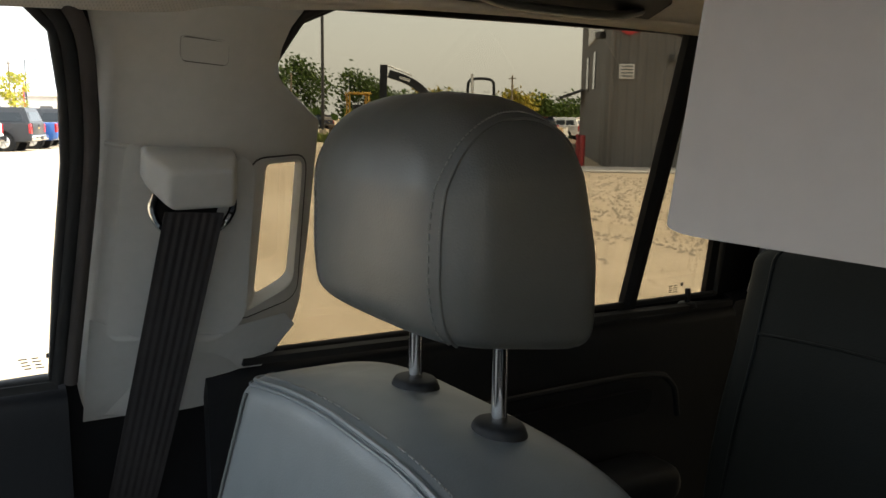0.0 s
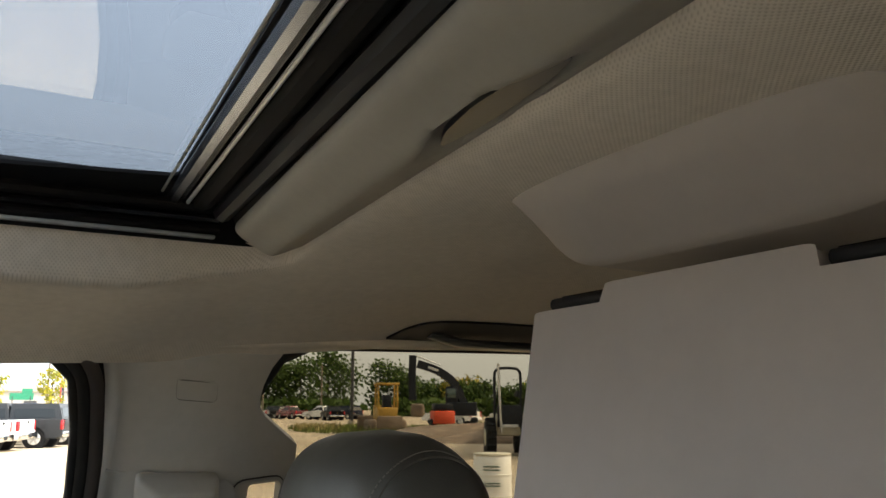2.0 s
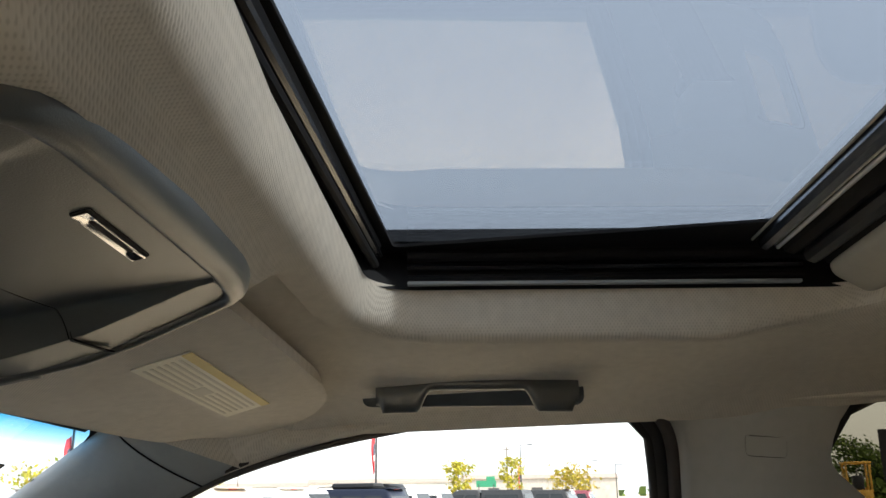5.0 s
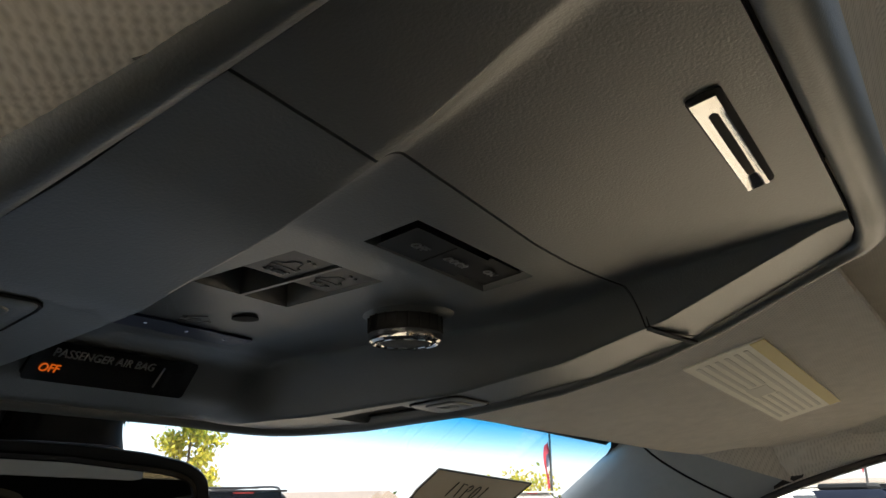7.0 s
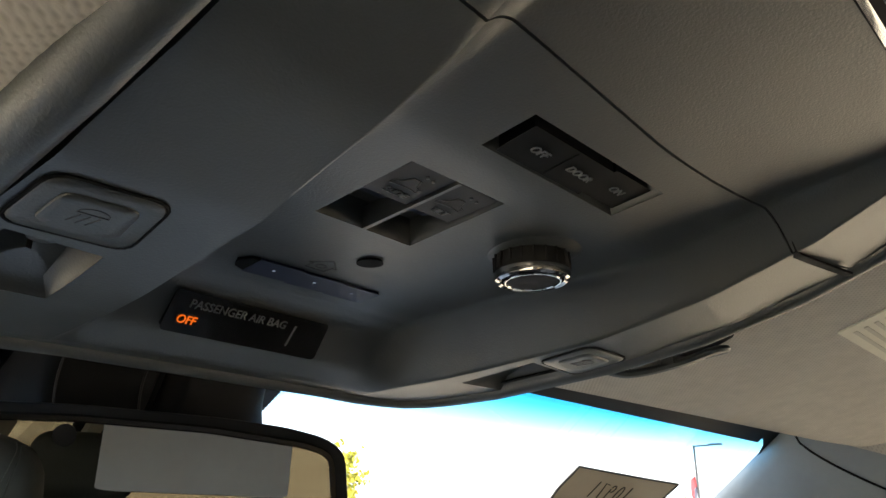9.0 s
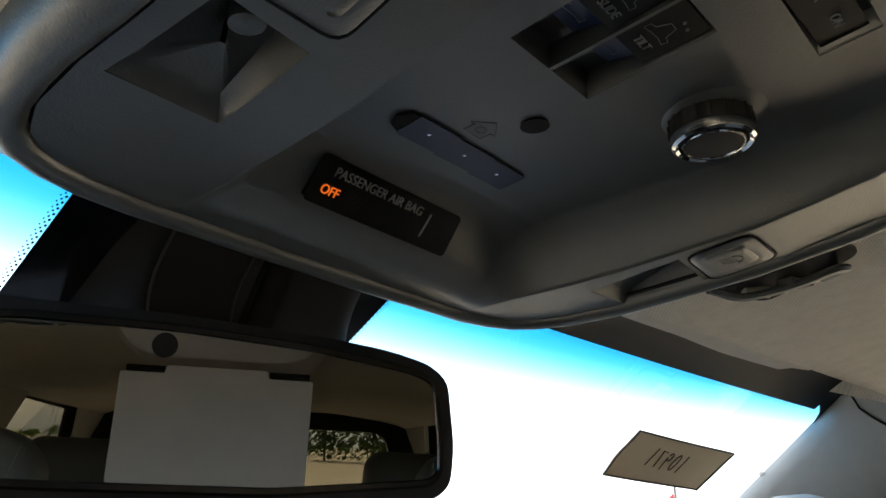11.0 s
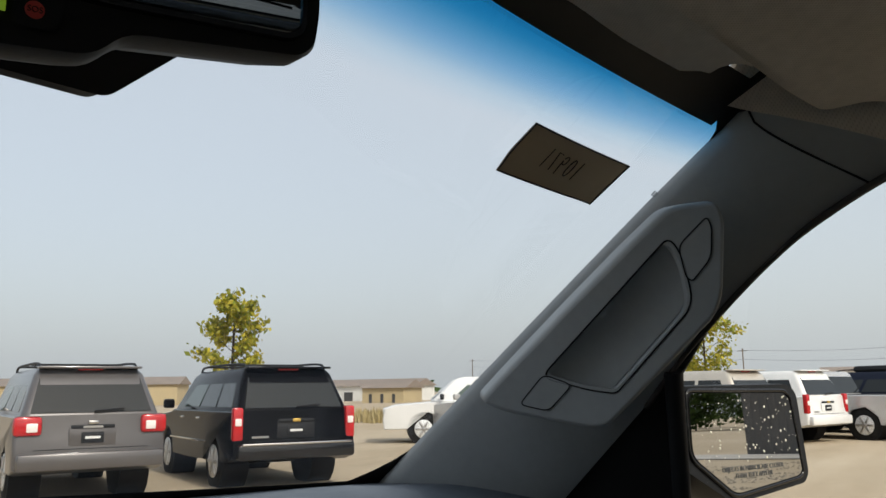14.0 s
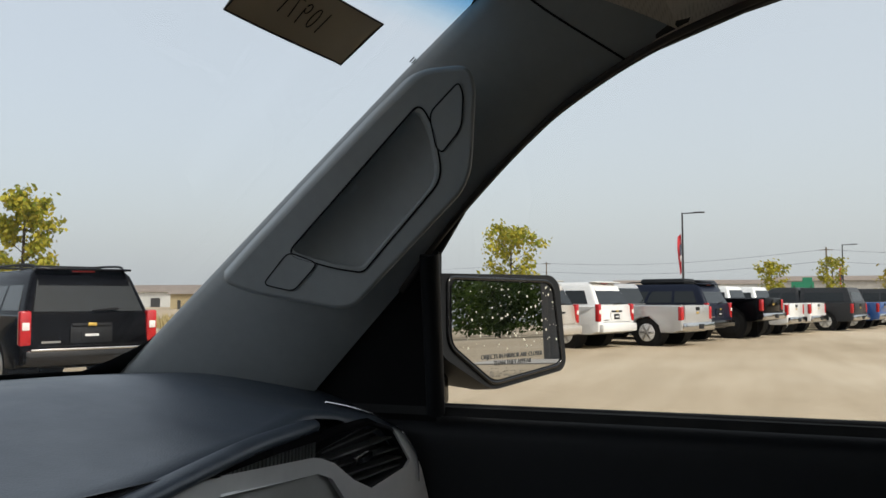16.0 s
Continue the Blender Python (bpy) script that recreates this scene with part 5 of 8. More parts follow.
for k in range(3):
    x0 = -0.0290 + 0.0208 * k
    b = con_plate("remote_button", [(x0, 1.2062), (x0 + 0.0203, 1.2054), (x0 + 0.0210, 1.2168), (x0 + 0.0007, 1.2176)], 0.0012, "blue_button", ohc, 0.003, 0.0006)
    part("led", bm_cyl(0.0007, 0.0007, 0.0006, Matrix.Translation(on_con(x0 + 0.010, 1.2112, 0.0014)), 8), M["blue_led"], b)
con_plate("button_end", [(-0.0358, 1.2115), (-0.0330, 1.2066), (-0.0294, 1.2062), (-0.0288, 1.2176), (-0.0335, 1.2160)], 0.0010, "matte_black", ohc, 0.002)
house = [(-0.0125, 1.2010), (-0.0125, 1.1962), (-0.0150, 1.1962), (-0.0078, 1.1905), (-0.0005, 1.1962), (-0.0030, 1.1962), (-0.0030, 1.2010)]
part("house_sign", bm_sweep([on_con(a, b, 0.0004) for a, b in house], circle(0.00018, 5), closed=True), M["letter_grey"], ohc)
part("house_sign_eye", bm_sweep([on_con(-0.0078 + 0.0024 * math.cos(t), 1.1972 + 0.0018 * math.sin(t), 0.0004) for t in np.linspace(0, 5.8, 10)], circle(0.00018, 5), closed=True), M["letter_grey"], ohc)
# liftgate knob
kc = on_con(0.0405, 1.1335)
knob = part("liftgate_knob", bm_cyl(0.0146, 0.0140, 0.0075, Matrix.Translation(kc + Vector((0, 0, -0.0038))), 40, 0.0008), M["rubber"], ohc, "black knurled knob with a chrome ring")
part("collar", bm_cyl(0.0150, 0.0225, 0.003, Matrix.Translation(kc + Vector((0, 0, 0.0004))), 40, 0.0012), M["console"], knob)
for k in range(40):
    a = 2 * math.pi * k / 40
    part("ridge", bm_box((0.0006, 0.0008, 0.0060), (kc.x + 0.0143 * math.cos(a), kc.y + 0.0143 * math.sin(a), kc.z - 0.0038), 0.0), M["rubber"], knob) if k % 2 == 0 else None
part("ring", bm_sweep([(kc.x + 0.0130 * math.cos(2 * math.pi * k / 40), kc.y + 0.0130 * math.sin(2 * math.pi * k / 40), kc.z - 0.0086) for k in range(40)], [(0.0016 * math.cos(t), 0.0026 * math.sin(t)) for t in np.linspace(0, 2 * math.pi, 9)[:-1]], closed=True), M["chrome"], knob, "chrome ring")
part("cap", bm_cyl(0.0108, 0.0116, 0.0030, Matrix.Translation(kc + Vector((0, 0, -0.0094))), 36, 0.0006), M["dark"], knob)
part("ring_inner", bm_sweep([(kc.x + 0.0104 * math.cos(2 * math.pi * k / 36), kc.y + 0.0104 * math.sin(2 * math.pi * k / 36), kc.z - 0.0109) for k in range(36)], circle(0.0005, 6), closed=True), M["chrome"], knob)
# map lamps, one on each wing: push plate and a scooped reflector
for s in (1, -1):
    q = lambda pts: [(s * a, b) for a, b in pts]
    if s < 0:
        plate_pts = [(0.1365, 1.1470), (0.1060, 1.1460), (0.1010, 1.1745), (0.1360, 1.1745)]
    else:
        plate_pts = [(0.1300, 1.1415), (0.0975, 1.1425), (0.1015, 1.1705), (0.1355, 1.1720)]
    cxp, cyp = s * sum(p[0] for p in plate_pts) / 4, sum(p[1] for p in plate_pts) / 4
    lamp = part("map_lamp", con_pad(rounded(q(plate_pts), 0.006, 4), 0.0009), M["console"], ohc, "push lens of a map lamp", smooth=60)
    ringp = [on_con(cxp + (p.x - cxp) * 1.03, cyp + (p.y - cyp) * 1.035, 0.0003) for p in rounded(q(plate_pts), 0.006, 4)]
    part("lens_gap", bm_sweep(ringp, circle(0.0006, 5), closed=True), M["matte_black"], lamp)
    inner = [(sum(p[0] for p in plate_pts) / 4 * s + (p[0] * s - sum(p2[0] for p2 in plate_pts) / 4 * s) * 0.66, sum(p[1] for p in plate_pts) / 4 + (p[1] - sum(p2[1] for p2 in plate_pts) / 4) * 0.62) for p in plate_pts]
    part("lens_field", con_pad(rounded(inner, 0.004, 4), 0.0015), M["console"], lamp, smooth=60)
    cx, cy = s * sum(p[0] for p in plate_pts) / 4, sum(p[1] for p in plate_pts) / 4
    part("icon", bm_sweep([on_con(cx + 0.0042 * math.cos(a), cy - 0.0016 - 0.0030 * math.sin(a), 0.0016) for a in np.linspace(0, math.pi, 9)], circle(0.00014, 5), closed=True), M["letter_grey"], lamp)
    for k in range(3):
        part("icon_ray", bm_rod(on_con(cx - 0.0026 + 0.0026 * k, cy - 0.0004, 0.0016), on_con(cx - 0.0040 + 0.0026 * k, cy + 0.0042, 0.0016), 0.00014, segs=5), M["letter_grey"], lamp)
    bm = bmesh.new()
    sp = SCOOPS[s]
    cxx, cyy = sum(p[0] for p in sp) / 4, sum(p[1] for p in sp) / 4
    ring = [(a + (c - a) * k / 6, b + (d - b) * k / 6) for (a, b), (c, d) in zip(sp, sp[1:] + sp[:1]) for k in range(6)]
    lps = [[bm.verts.new(on_con(cxx + (x - cxx) * f, cyy + (y - cyy) * f - 0.004 * (1 - f), -(d0 + d1 * lerp(y, [1.175, 1.23], [1.0, 0.15])))) for x, y in ring] for f, d0, d1 in ((1.01, 0.0, 0.0), (0.97, 0.001, 0.001), (0.72, 0.001, 0.012), (0.05, 0.001, 0.014))]
    for A, B in zip(lps, lps[1:]):
        for i in range(len(A)):
            bm.faces.new((A[i - 1], A[i], B[i], B[i - 1]))
    part("reflector", bm, M["console"], lamp, "scooped reflector")
    if s < 0:
        part("bulb", bm_cyl(0.005, 0.0042, 0.006, Matrix.Translation(on_con(-0.1172, 1.1890, -0.007)), 16, 0.0015), M["console"], lamp)
# air bag display
DN = frame_of((-0.002, 1.2455, 1.7025), (1, 0, 0), (0, -0.67, 0.74))
disp = part("airbag_display", bm_plate([(p.x, p.y) for p in rounded([(-0.039, -0.0085), (0.039, -0.0085), (0.037, 0.0085), (-0.040, 0.0085)], 0.0015, 3)], lambda a, b, c: DN @ Vector((a, b, 0.0028 - c)), 0.004, (), 0.0006), M["black"], ohc, "glossy black air bag status display")
words("lettering", "PASSENGER AIR BAG", 0.0052, DN @ pose(-0.0085, 0.0042, 0.0031), M["dim_mark"], disp)
words("lit_word", "OFF", 0.0050, DN @ pose(-0.0305, -0.0030, 0.0031), M["amber_led"], disp)
part("split_line", bm_box((0.0007, 0.010, 0.0006), (0, 0, 0), 0, None), M["dim_mark"], disp).matrix_local = disp.matrix_basis.inverted() @ DN @ pose(0.0205, 0.0, 0.0030)

# ---- inside mirror ----
MC = Vector((-0.0095, 1.3605, 1.642))
MR, MN = Vector((0.937, -0.349, 0)).normalized(), Vector((-0.349, -0.937, -0.0725)).normalized()
MU = MN.cross(MR).normalized()
MF = Matrix(((MR.x, MU.x, MN.x, MC.x), (MR.y, MU.y, MN.y, MC.y), (MR.z, MU.z, MN.z, MC.z), (0, 0, 0, 1)))
mir = thing("inside_mirror", "black inside rear-view mirror with call buttons below the glass", "rear-view mirror", tuple(MC))


def on_mir(a, b, c):
    return MF @ Vector((a, b, c))


MO = [(-0.145, -0.012), (-0.141, 0.022), (-0.128, 0.030), (-0.07, 0.0380), (0.0, 0.0390), (0.07, 0.0365), (0.104, 0.0335), (0.127, 0.0290), (0.139, 0.0215), (0.143, -0.012), (0.141, -0.030), (0.134, -0.0365), (0.056, -0.0455), (0.044, -0.0575), (0.008, -0.0610), (-0.044, -0.0595), (-0.060, -0.0565), (-0.076, -0.0445), (-0.128, -0.037), (-0.141, -0.031)]
MO = [(p.x, p.y) for p in rounded(MO, 0.007, 3)]
body = bmesh.new()
lps = [[body.verts.new(on_mir(a * f, b * f - 0.004 * (1 - f), c)) for a, b in MO] for f, c in ((0.955, 0.004), (0.985, 0.0035), (1.0, -0.001), (1.0, -0.014), (0.93, -0.030), (0.6, -0.040))]
for A, B in zip(lps, lps[1:]):
    for i in range(len(A)):
        body.faces.new((A[i - 1], A[i], B[i], B[i - 1]))
body.faces.new(lps[-1])
body.faces.new(list(reversed(lps[0])))
part("housing", body, M["dark"], mir, smooth=55)
GOUT = [(-0.132, -0.010), (-0.128, 0.018), (-0.118, 0.0235), (-0.06, 0.0300), (0.0, 0.0312), (0.06, 0.0290), (0.112, 0.0235), (0.1265, 0.0190), (0.1300, -0.010), (0.1300, -0.0245), (0.1240, -0.0288), (0.045, -0.0342), (-0.038, -0.0332), (-0.118, -0.031), (-0.129, -0.027)]
GOUT = [(p.x, p.y) for p in rounded(GOUT, 0.006, 3)]
part("glass", bm_plate(GOUT, lambda a, b, c: on_mir(a, b, 0.0054 - c), 0.001), M["mirror_dim"], mir, "mirror glass")
part("bezel", bm_sweep([on_mir(a * 1.012, b * 1.02, 0.0046) for a, b in GOUT], circle(0.0022, 6), up=tuple(MN), closed=True), M["black"], mir)
part("light_sensor", bm_cyl(0.0052, 0.0052, 0.001, MF @ pose(-0.006, 0.0240, 0.0062), 20), M["matte_black"], mir)
for a0, a1, mat_, key in ((-0.0465, -0.0225, "dark", "seat"), (-0.0168, 0.0062, "blue_button", "ring"), (0.0145, 0.0365, "dark", "sos")):
    q = [(a0 + (0.004 if a0 < -0.03 else 0), -0.0385), (a1 - (0.006 if a1 > 0.03 else 0), -0.0392), (a1 - (0.008 if a1 > 0.03 else 0), -0.0515), (a0 + (0.010 if a0 < -0.03 else 0), -0.0515)]
    q = [(x, y) for x, y in q]
    b = part("call_button", bm_plate([(p.x, p.y) for p in rounded(q, 0.002, 3)], lambda a, b, c: on_mir(a, b, 0.0062 - c), 0.003, (), 0.0008), M[mat_], mir)
    cx = sum(x for x, y in q) / 4
    if key == "sos":
        part("badge", bm_cyl(0.0034, 0.0034, 0.0008, MF @ pose(cx - 0.001, -0.0455, 0.0064), 24), M["red_mark"], b, "red round badge")
        words("lettering", "SOS", 0.0032, MF @ pose(cx - 0.001, -0.0455, 0.0070), M["dark"], b)
    else:
        part("badge", bm_sweep([on_mir(cx + 0.0035 * math.cos(2 * math.pi * k / 24), -0.0455 + 0.0035 * math.sin(2 * math.pi * k / 24), 0.0066) for k in range(24)], circle(0.0005, 5), up=tuple(MN), closed=True), M["white_mark"], b, "white ring badge")
        part("badge_mark", bm_box((0.0036, 0.0010, 0.0004), (0, 0, 0), 0, MF @ pose(cx, -0.0465, 0.0066, 0, 0, -20)), M["white_mark"], b)
        part("badge_mark", bm_box((0.0010, 0.0034, 0.0004), (0, 0, 0), 0, MF @ pose(cx + 0.0012, -0.0452, 0.0066)), M["white_mark"], b)
part("status_led", bm_box((0.0022, 0.0060, 0.001), (0, 0, 0), 0.0003, MF @ pose(0.0103, -0.0455, 0.0062)), M["green_led"], mir, "green status light")
# stem and the sensor housing against the windshield
stem = thing("mirror_mount", "black plastic mirror mount and sensor cover on the windshield", "mirror mount", (0, 1.37, 1.70))


def cover(u, v):
    x = -0.030 + 0.150 * u
    e = min(1.0, max(0.0, (x - 0.092) / 0.028))
    l = min(1.0, max(0.0, (-0.018 - x) / 0.012))
    z0 = 1.738 - 0.056 * v - 0.004 * math.sin(math.pi * v) - 0.006 * e * v
    y = 1.340 + 0.012 * math.sin(math.pi * v) + 0.045 * (1 - math.sqrt(1 - e * e)) + 0.034 * v + 0.02 * l * l
    groove = 0.012 * math.exp(-((x - 0.040 - 0.006 * math.sin(math.pi * v)) / 0.005) ** 2)
    step = 0.006 if x > 0.040 else 0.0
    return Vector((x + 0.012 * e * v, y + groove - step, z0 + 0.004 * e))


part("cover", bm_grid(cover, 90, 18, (0, 0.03, 0.004)), M["matte_black"], stem, smooth=60)
for x in (-0.016, 0.030):
    part("cover_seam", bm_sweep([cover((x + 0.030) / 0.150, v / 12) + Vector((0, -0.0005, 0)) for v in range(13)], circle(0.0007, 5), up=(1, 0, 0)), M["frit"], stem)
part("ball_stem", bm_rod((-0.008, 1.375, 1.655), (0.0, 1.43, 1.675), 0.013, segs=14), M["dark"], stem)
part("lower_cover", bm_plate(rounded([(-0.04, 1.627), (0.069, 1.628), (0.139, 1.631), (0.185, 1.674), (0.140, 1.690), (-0.04, 1.688)], 0.006), lambda a, b, c: Vector((a, 1.485 - 0.5 * (b - 1.634) + c, b)), 0.016, (), 0.002), M["dark"], stem)
FB = bmesh.new()
rws = []
for k in range(13):
    x = -0.061 + 0.198 * k / 12
    rws.append([FB.verts.new(wind_at(x, wind_top(x) + 0.005 - 0.10 * j / 6, 0.0025)) for j in range(7)])
for A, B in zip(rws, rws[1:]):
    for j in range(6):
        FB.faces.new((A[j], A[j + 1], B[j + 1], B[j]))
part("mirror_patch", FB, M["black"], trim)
dots = bmesh.new()
for sx, x0 in ((-1, -0.061), (1, 0.137)):
    for k in range(56):
        for c in range(3):
            dot(x0 + sx * (0.0009 + 0.0013 * c), wind_top(x0) - 0.0018 * k - 0.0009 * (c % 2), 0.00066 - 0.00012 * c)
tagged(part("dot_patch", dots, M["frit"], trim), kind="stuff")

# ---- paper taped inside the windshield ----
def on_paper(u, v, lift=0.004):
    a, b, c, d = (0.467, 1.682), (0.605, 1.670), (0.475, 1.652), (0.613, 1.640)
    x = (a[0] * (1 - u) + b[0] * u) * (1 - v) + (c[0] * (1 - u) + d[0] * u) * v
    z = (a[1] * (1 - u) + b[1] * u) * (1 - v) + (c[1] * (1 - u) + d[1] * u) * v
    return wind_at(x, z, lift + 0.004 * max(0, v - 0.6) * (1 - u) * 2.5)


paper = thing("paper_sign", "tan paper sheet with handwritten digits taped inside the windshield", "paper sign", tuple(on_paper(0.5, 0.5)))
part("sheet", bm_grid(lambda u, v: on_paper(u, v), 16, 8, (0, 0.0004, 0.0006)), M["paper"], paper)
part("edge_line", bm_sweep([on_paper(u, v, 0.0046) for u, v in [(k / 12, 0.008) for k in range(13)] + [(0.995, k / 6) for k in range(1, 7)] + [(1 - k / 12, 0.985) for k in range(1, 13)] + [(0.006, 1 - k / 6) for k in range(1, 6)]], circle(0.0009, 5), closed=True), M["paper_edge"], paper, "dark printed edge")
pf = frame_of(on_paper(0.47, 0.48, 0.0052), on_paper(0.9, 0.48) - on_paper(0.1, 0.48), on_paper(0.5, 0.1) - on_paper(0.5, 0.9))
STROKES = {"1": [[(0.0, 1.0), (0.05, 0.0)]], "0": [[(0.28 * math.cos(a), 0.5 + 0.46 * math.sin(a)) for a in np.linspace(1.8, 8.1, 18)]],
           "9": [[(0.02 + 0.24 * math.cos(a), 0.72 + 0.22 * math.sin(a)) for a in np.linspace(0.3, 6.2, 14)] + [(0.24, 0.4), (0.16, -0.05)]], "7": [[(-0.28, 0.92), (0.26, 0.96), (0.10, 0.5), (-0.02, 0.02)]]}
digits = []
for k, ch in enumerate("10971"):
    for line in STROKES[ch]:
        pts = [pf @ Vector((-(k - 2) * 0.0115 - a * 0.0115, (b - 0.5) * 0.0215 + 0.0004 * k, 0.0)) for a, b in line]
        digits.append(bm_sweep(pts, circle(0.00055, 5), up=tuple(pf.col[2].xyz)))
part("handwriting", bm_join(*digits), M["ink"], paper)
mark = thing("glass_mark", "tiny printed maker's mark on the windshield edge", "glass mark", tuple(wind_at(0.672, 1.655)), kind="structure")
for k in range(4):
    part("bar", bm_rod(wind_at(0.6675 + 0.0034 * k, 1.656 - 0.0007 * k, 0.003), wind_at(0.6690 + 0.0034 * k, 1.6525 - 0.0007 * k, 0.003), 0.0006, segs=5), M["ink"], mark)

# ---- dashboard ----
dash = thing("dashboard", "dark padded dashboard coloured with the sky's blue sheen, with a satin trim band and vents", "dashboard", (0.2, 1.6, 1.2))


def pad(u, v):
    x = -0.86 + 1.72 * u
    ax = abs(x)
    y_near = lerp(x, [0.10, 0.34, 0.438, 0.491, 0.582, 0.69], [1.452, 1.434, 1.440, 1.444, 1.449, 1.452]) - 0.33 * max(0.0, ax - 0.69) - 0.02 * math.exp(-((x + 0.42) / 0.2) ** 2)
    y_far = (wind_c(x) - 1.33) / 0.62 + 0.01
    if v < 0.25:
        a = v / 0.25 * math.pi / 2
        y, z = y_near + 0.020 - 0.020 * math.sin(math.pi / 2 - a + 0.0) * 1.0, 1.289 + 0.013 * math.sin(a)
        y = y_near + 0.022 * (1 - math.cos(a))
    else:
        w = (v - 0.25) / 0.75
        y = y_near + 0.022 + (y_far - y_near - 0.022) * w
        z = 1.302 + 0.030 * step01(w * 1.6) + 0.006 * math.sin(w * math.pi)
    # towards the doors the near edge climbs and then sweeps down round the vent
    z -= lerp(x, [0.20, 0.34, 0.438, 0.491, 0.582], [0.0, 0.012, 0.009, 0.006, 0.0]) * (1 - v) ** 3
    climb = lerp(ax, [0.62, 0.665, 0.700, 0.733, 0.772, 0.804, 0.822, 0.835, 0.86], [0.0, 0.008, 0.016, 0.011, -0.002, -0.020, -0.038, -0.055, -0.09])
    z += climb * (1 - v) ** (1.2 if climb > 0 else 4.0)
    return Vector((x, y, z))


part("pad", bm_grid(pad, 120, 48), M["dash"], dash, smooth=60)


def fascia(u, v):
    x = -0.86 + 1.72 * u
    y = 1.452 - 0.33 * max(0.0, abs(x) - 0.69)
    return Vector((x, y + 0.006 - 0.035 * v + 0.02 * math.sin(math.pi * v), 1.290 - 0.42 * v - max(0.0, abs(x) - 0.77) * (1 - v)))


# padded roll along the near edge, towards the door
roll = smooth_path([(0.34, 1.425, 1.2810), (0.438, 1.432, 1.2870), (0.491, 1.436, 1.2905), (0.582, 1.440, 1.2972), (0.636, 1.441, 1.2985), (0.690, 1.443, 1.2992), (0.712, 1.446, 1.2994)], 5)


def roll_fn(u, v):
    k = u * (len(roll) - 1)
    p, w = roll[round(k)], min(1.0, (len(roll) - 1 - k) / 4.0)
    r = 0.0076 * (0.15 + 0.85 * math.sqrt(max(0.0, 1 - (1 - w) ** 2)))
    a = 2 * math.pi * v
    return Vector((p.x, p.y + 0.009 + 1.6 * r * math.cos(a), p.z - 0.002 + r * math.sin(a)))


part("edge_roll", bm_grid(roll_fn, len(roll) - 1, 16), M["dash"], dash, smooth=70)
part("fascia", bm_grid(fascia, 60, 20), M["dark"], dash, smooth=60)
# end of the dashboard: a satin surround that sweeps round the vent, teeth, gloss strip, chrome line
def on_end(a, b, c=0.0):
    return Vector((a, 1.445 - 0.35 * max(0.0, a - 0.69) + c, b))


SURROUND = [(0.808, 1.276), (0.833, 1.244), (0.84, 1.231), (0.851, 1.197), (0.849, 1.148), (0.757, 1.148), (0.735, 1.215), (0.712, 1.246), (0.693, 1.2545), (0.527, 1.268), (0.20, 1.288), (0.20, 1.300), (0.527, 1.280), (0.683, 1.267), (0.696, 1.264), (0.712, 1.257), (0.738, 1.236), (0.765, 1.222), (0.818, 1.237), (0.826, 1.245), (0.802, 1.279)]
OPENING = [(0.688, 1.269), (0.77, 1.291), (0.799, 1.281), (0.823, 1.245), (0.818, 1.239), (0.765, 1.225), (0.738, 1.239), (0.715, 1.261)]
part("satin_surround", bm_plate(SURROUND, lambda a, b, c: on_end(a, b, c - 0.006), 0.012, (), 0.0025), M["satin"], dash, "satin silver trim band")
part("gloss_strip", bm_plate([(0.20, 1.306), (0.527, 1.289), (0.634, 1.290), (0.718, 1.295), (0.761, 1.298), (0.772, 1.293), (0.700, 1.2872), (0.630, 1.2848), (0.527, 1.2826), (0.20, 1.300)], lambda a, b, c: on_end(a, b, c - 0.003), 0.006, (), 0.001), M["black"], dash, "gloss black strip")
vent = part("vent", bm_plate([(0.735 + (a - 0.735) * 1.05 + 0.001, 1.256 + (b - 1.256) * 1.10) for a, b in OPENING], lambda a, b, c: on_end(a, b, c - 0.001), 0.030, [OPENING], 0.001), M["dark"], dash, "black air vent with louvres")
part("vent_depth", bm_plate([(0.68, 1.284), (0.80, 1.284), (0.83, 1.262), (0.83, 1.215), (0.68, 1.225)], lambda a, b, c: on_end(a, b, c + 0.030), 0.004), M["matte_black"], vent)
for (xa, za), (xb, zb) in zip([(0.707, 1.271), (0.715, 1.262), (0.724, 1.253), (0.736, 1.243), (0.749, 1.234)], [(0.785, 1.285), (0.806, 1.273), (0.817, 1.260), (0.822, 1.249), (0.818, 1.241)]):
    part("louvre", bm_sweep([on_end(xa, za, 0.010), on_end(xb, zb, 0.010)], [(-0.0009, -0.009), (0.0009, -0.009), (0.0009, 0.009), (-0.0009, 0.009)], up=(0, 1, 0)), M["console"], vent)
part("tab", bm_sweep([on_end(0.741, 1.2562, -0.006), on_end(0.751, 1.2590, -0.009), on_end(0.761, 1.2612, -0.006)], [(-0.0030, -0.004), (0.0030, -0.004), (0.0030, 0.004), (-0.0030, 0.004)], up=(0, 1, 0)), M["chrome"], vent, "bright slider tab")
for k in range(30):
    x = 0.690 - 0.0066 * k
    hi, lo = lerp(x, [0.50, 0.56, 0.63, 0.70], [1.2802, 1.2820, 1.2832, 1.2850]), lerp(x, [0.53, 0.58, 0.63, 0.69], [1.2690, 1.2684, 1.2670, 1.2645])
    part("grille_tooth", bm_plate([(x, hi), (x + 0.0036, hi), (x + 0.0028, lo), (x - 0.0008, lo)], lambda a, b, c: on_end(a, b, c - 0.002), 0.012), M["console"], vent)
part("chrome_line", bm_sweep(smooth_path([tuple(on_end(a, b, -0.008)) for a, b in ((0.699, 1.322), (0.733, 1.313), (0.772, 1.299), (0.804, 1.281), (0.822, 1.263), (0.832, 1.244), (0.835, 1.22))], 6), circle(0.0011, 6)), M["chrome"], dash, "thin chrome line")
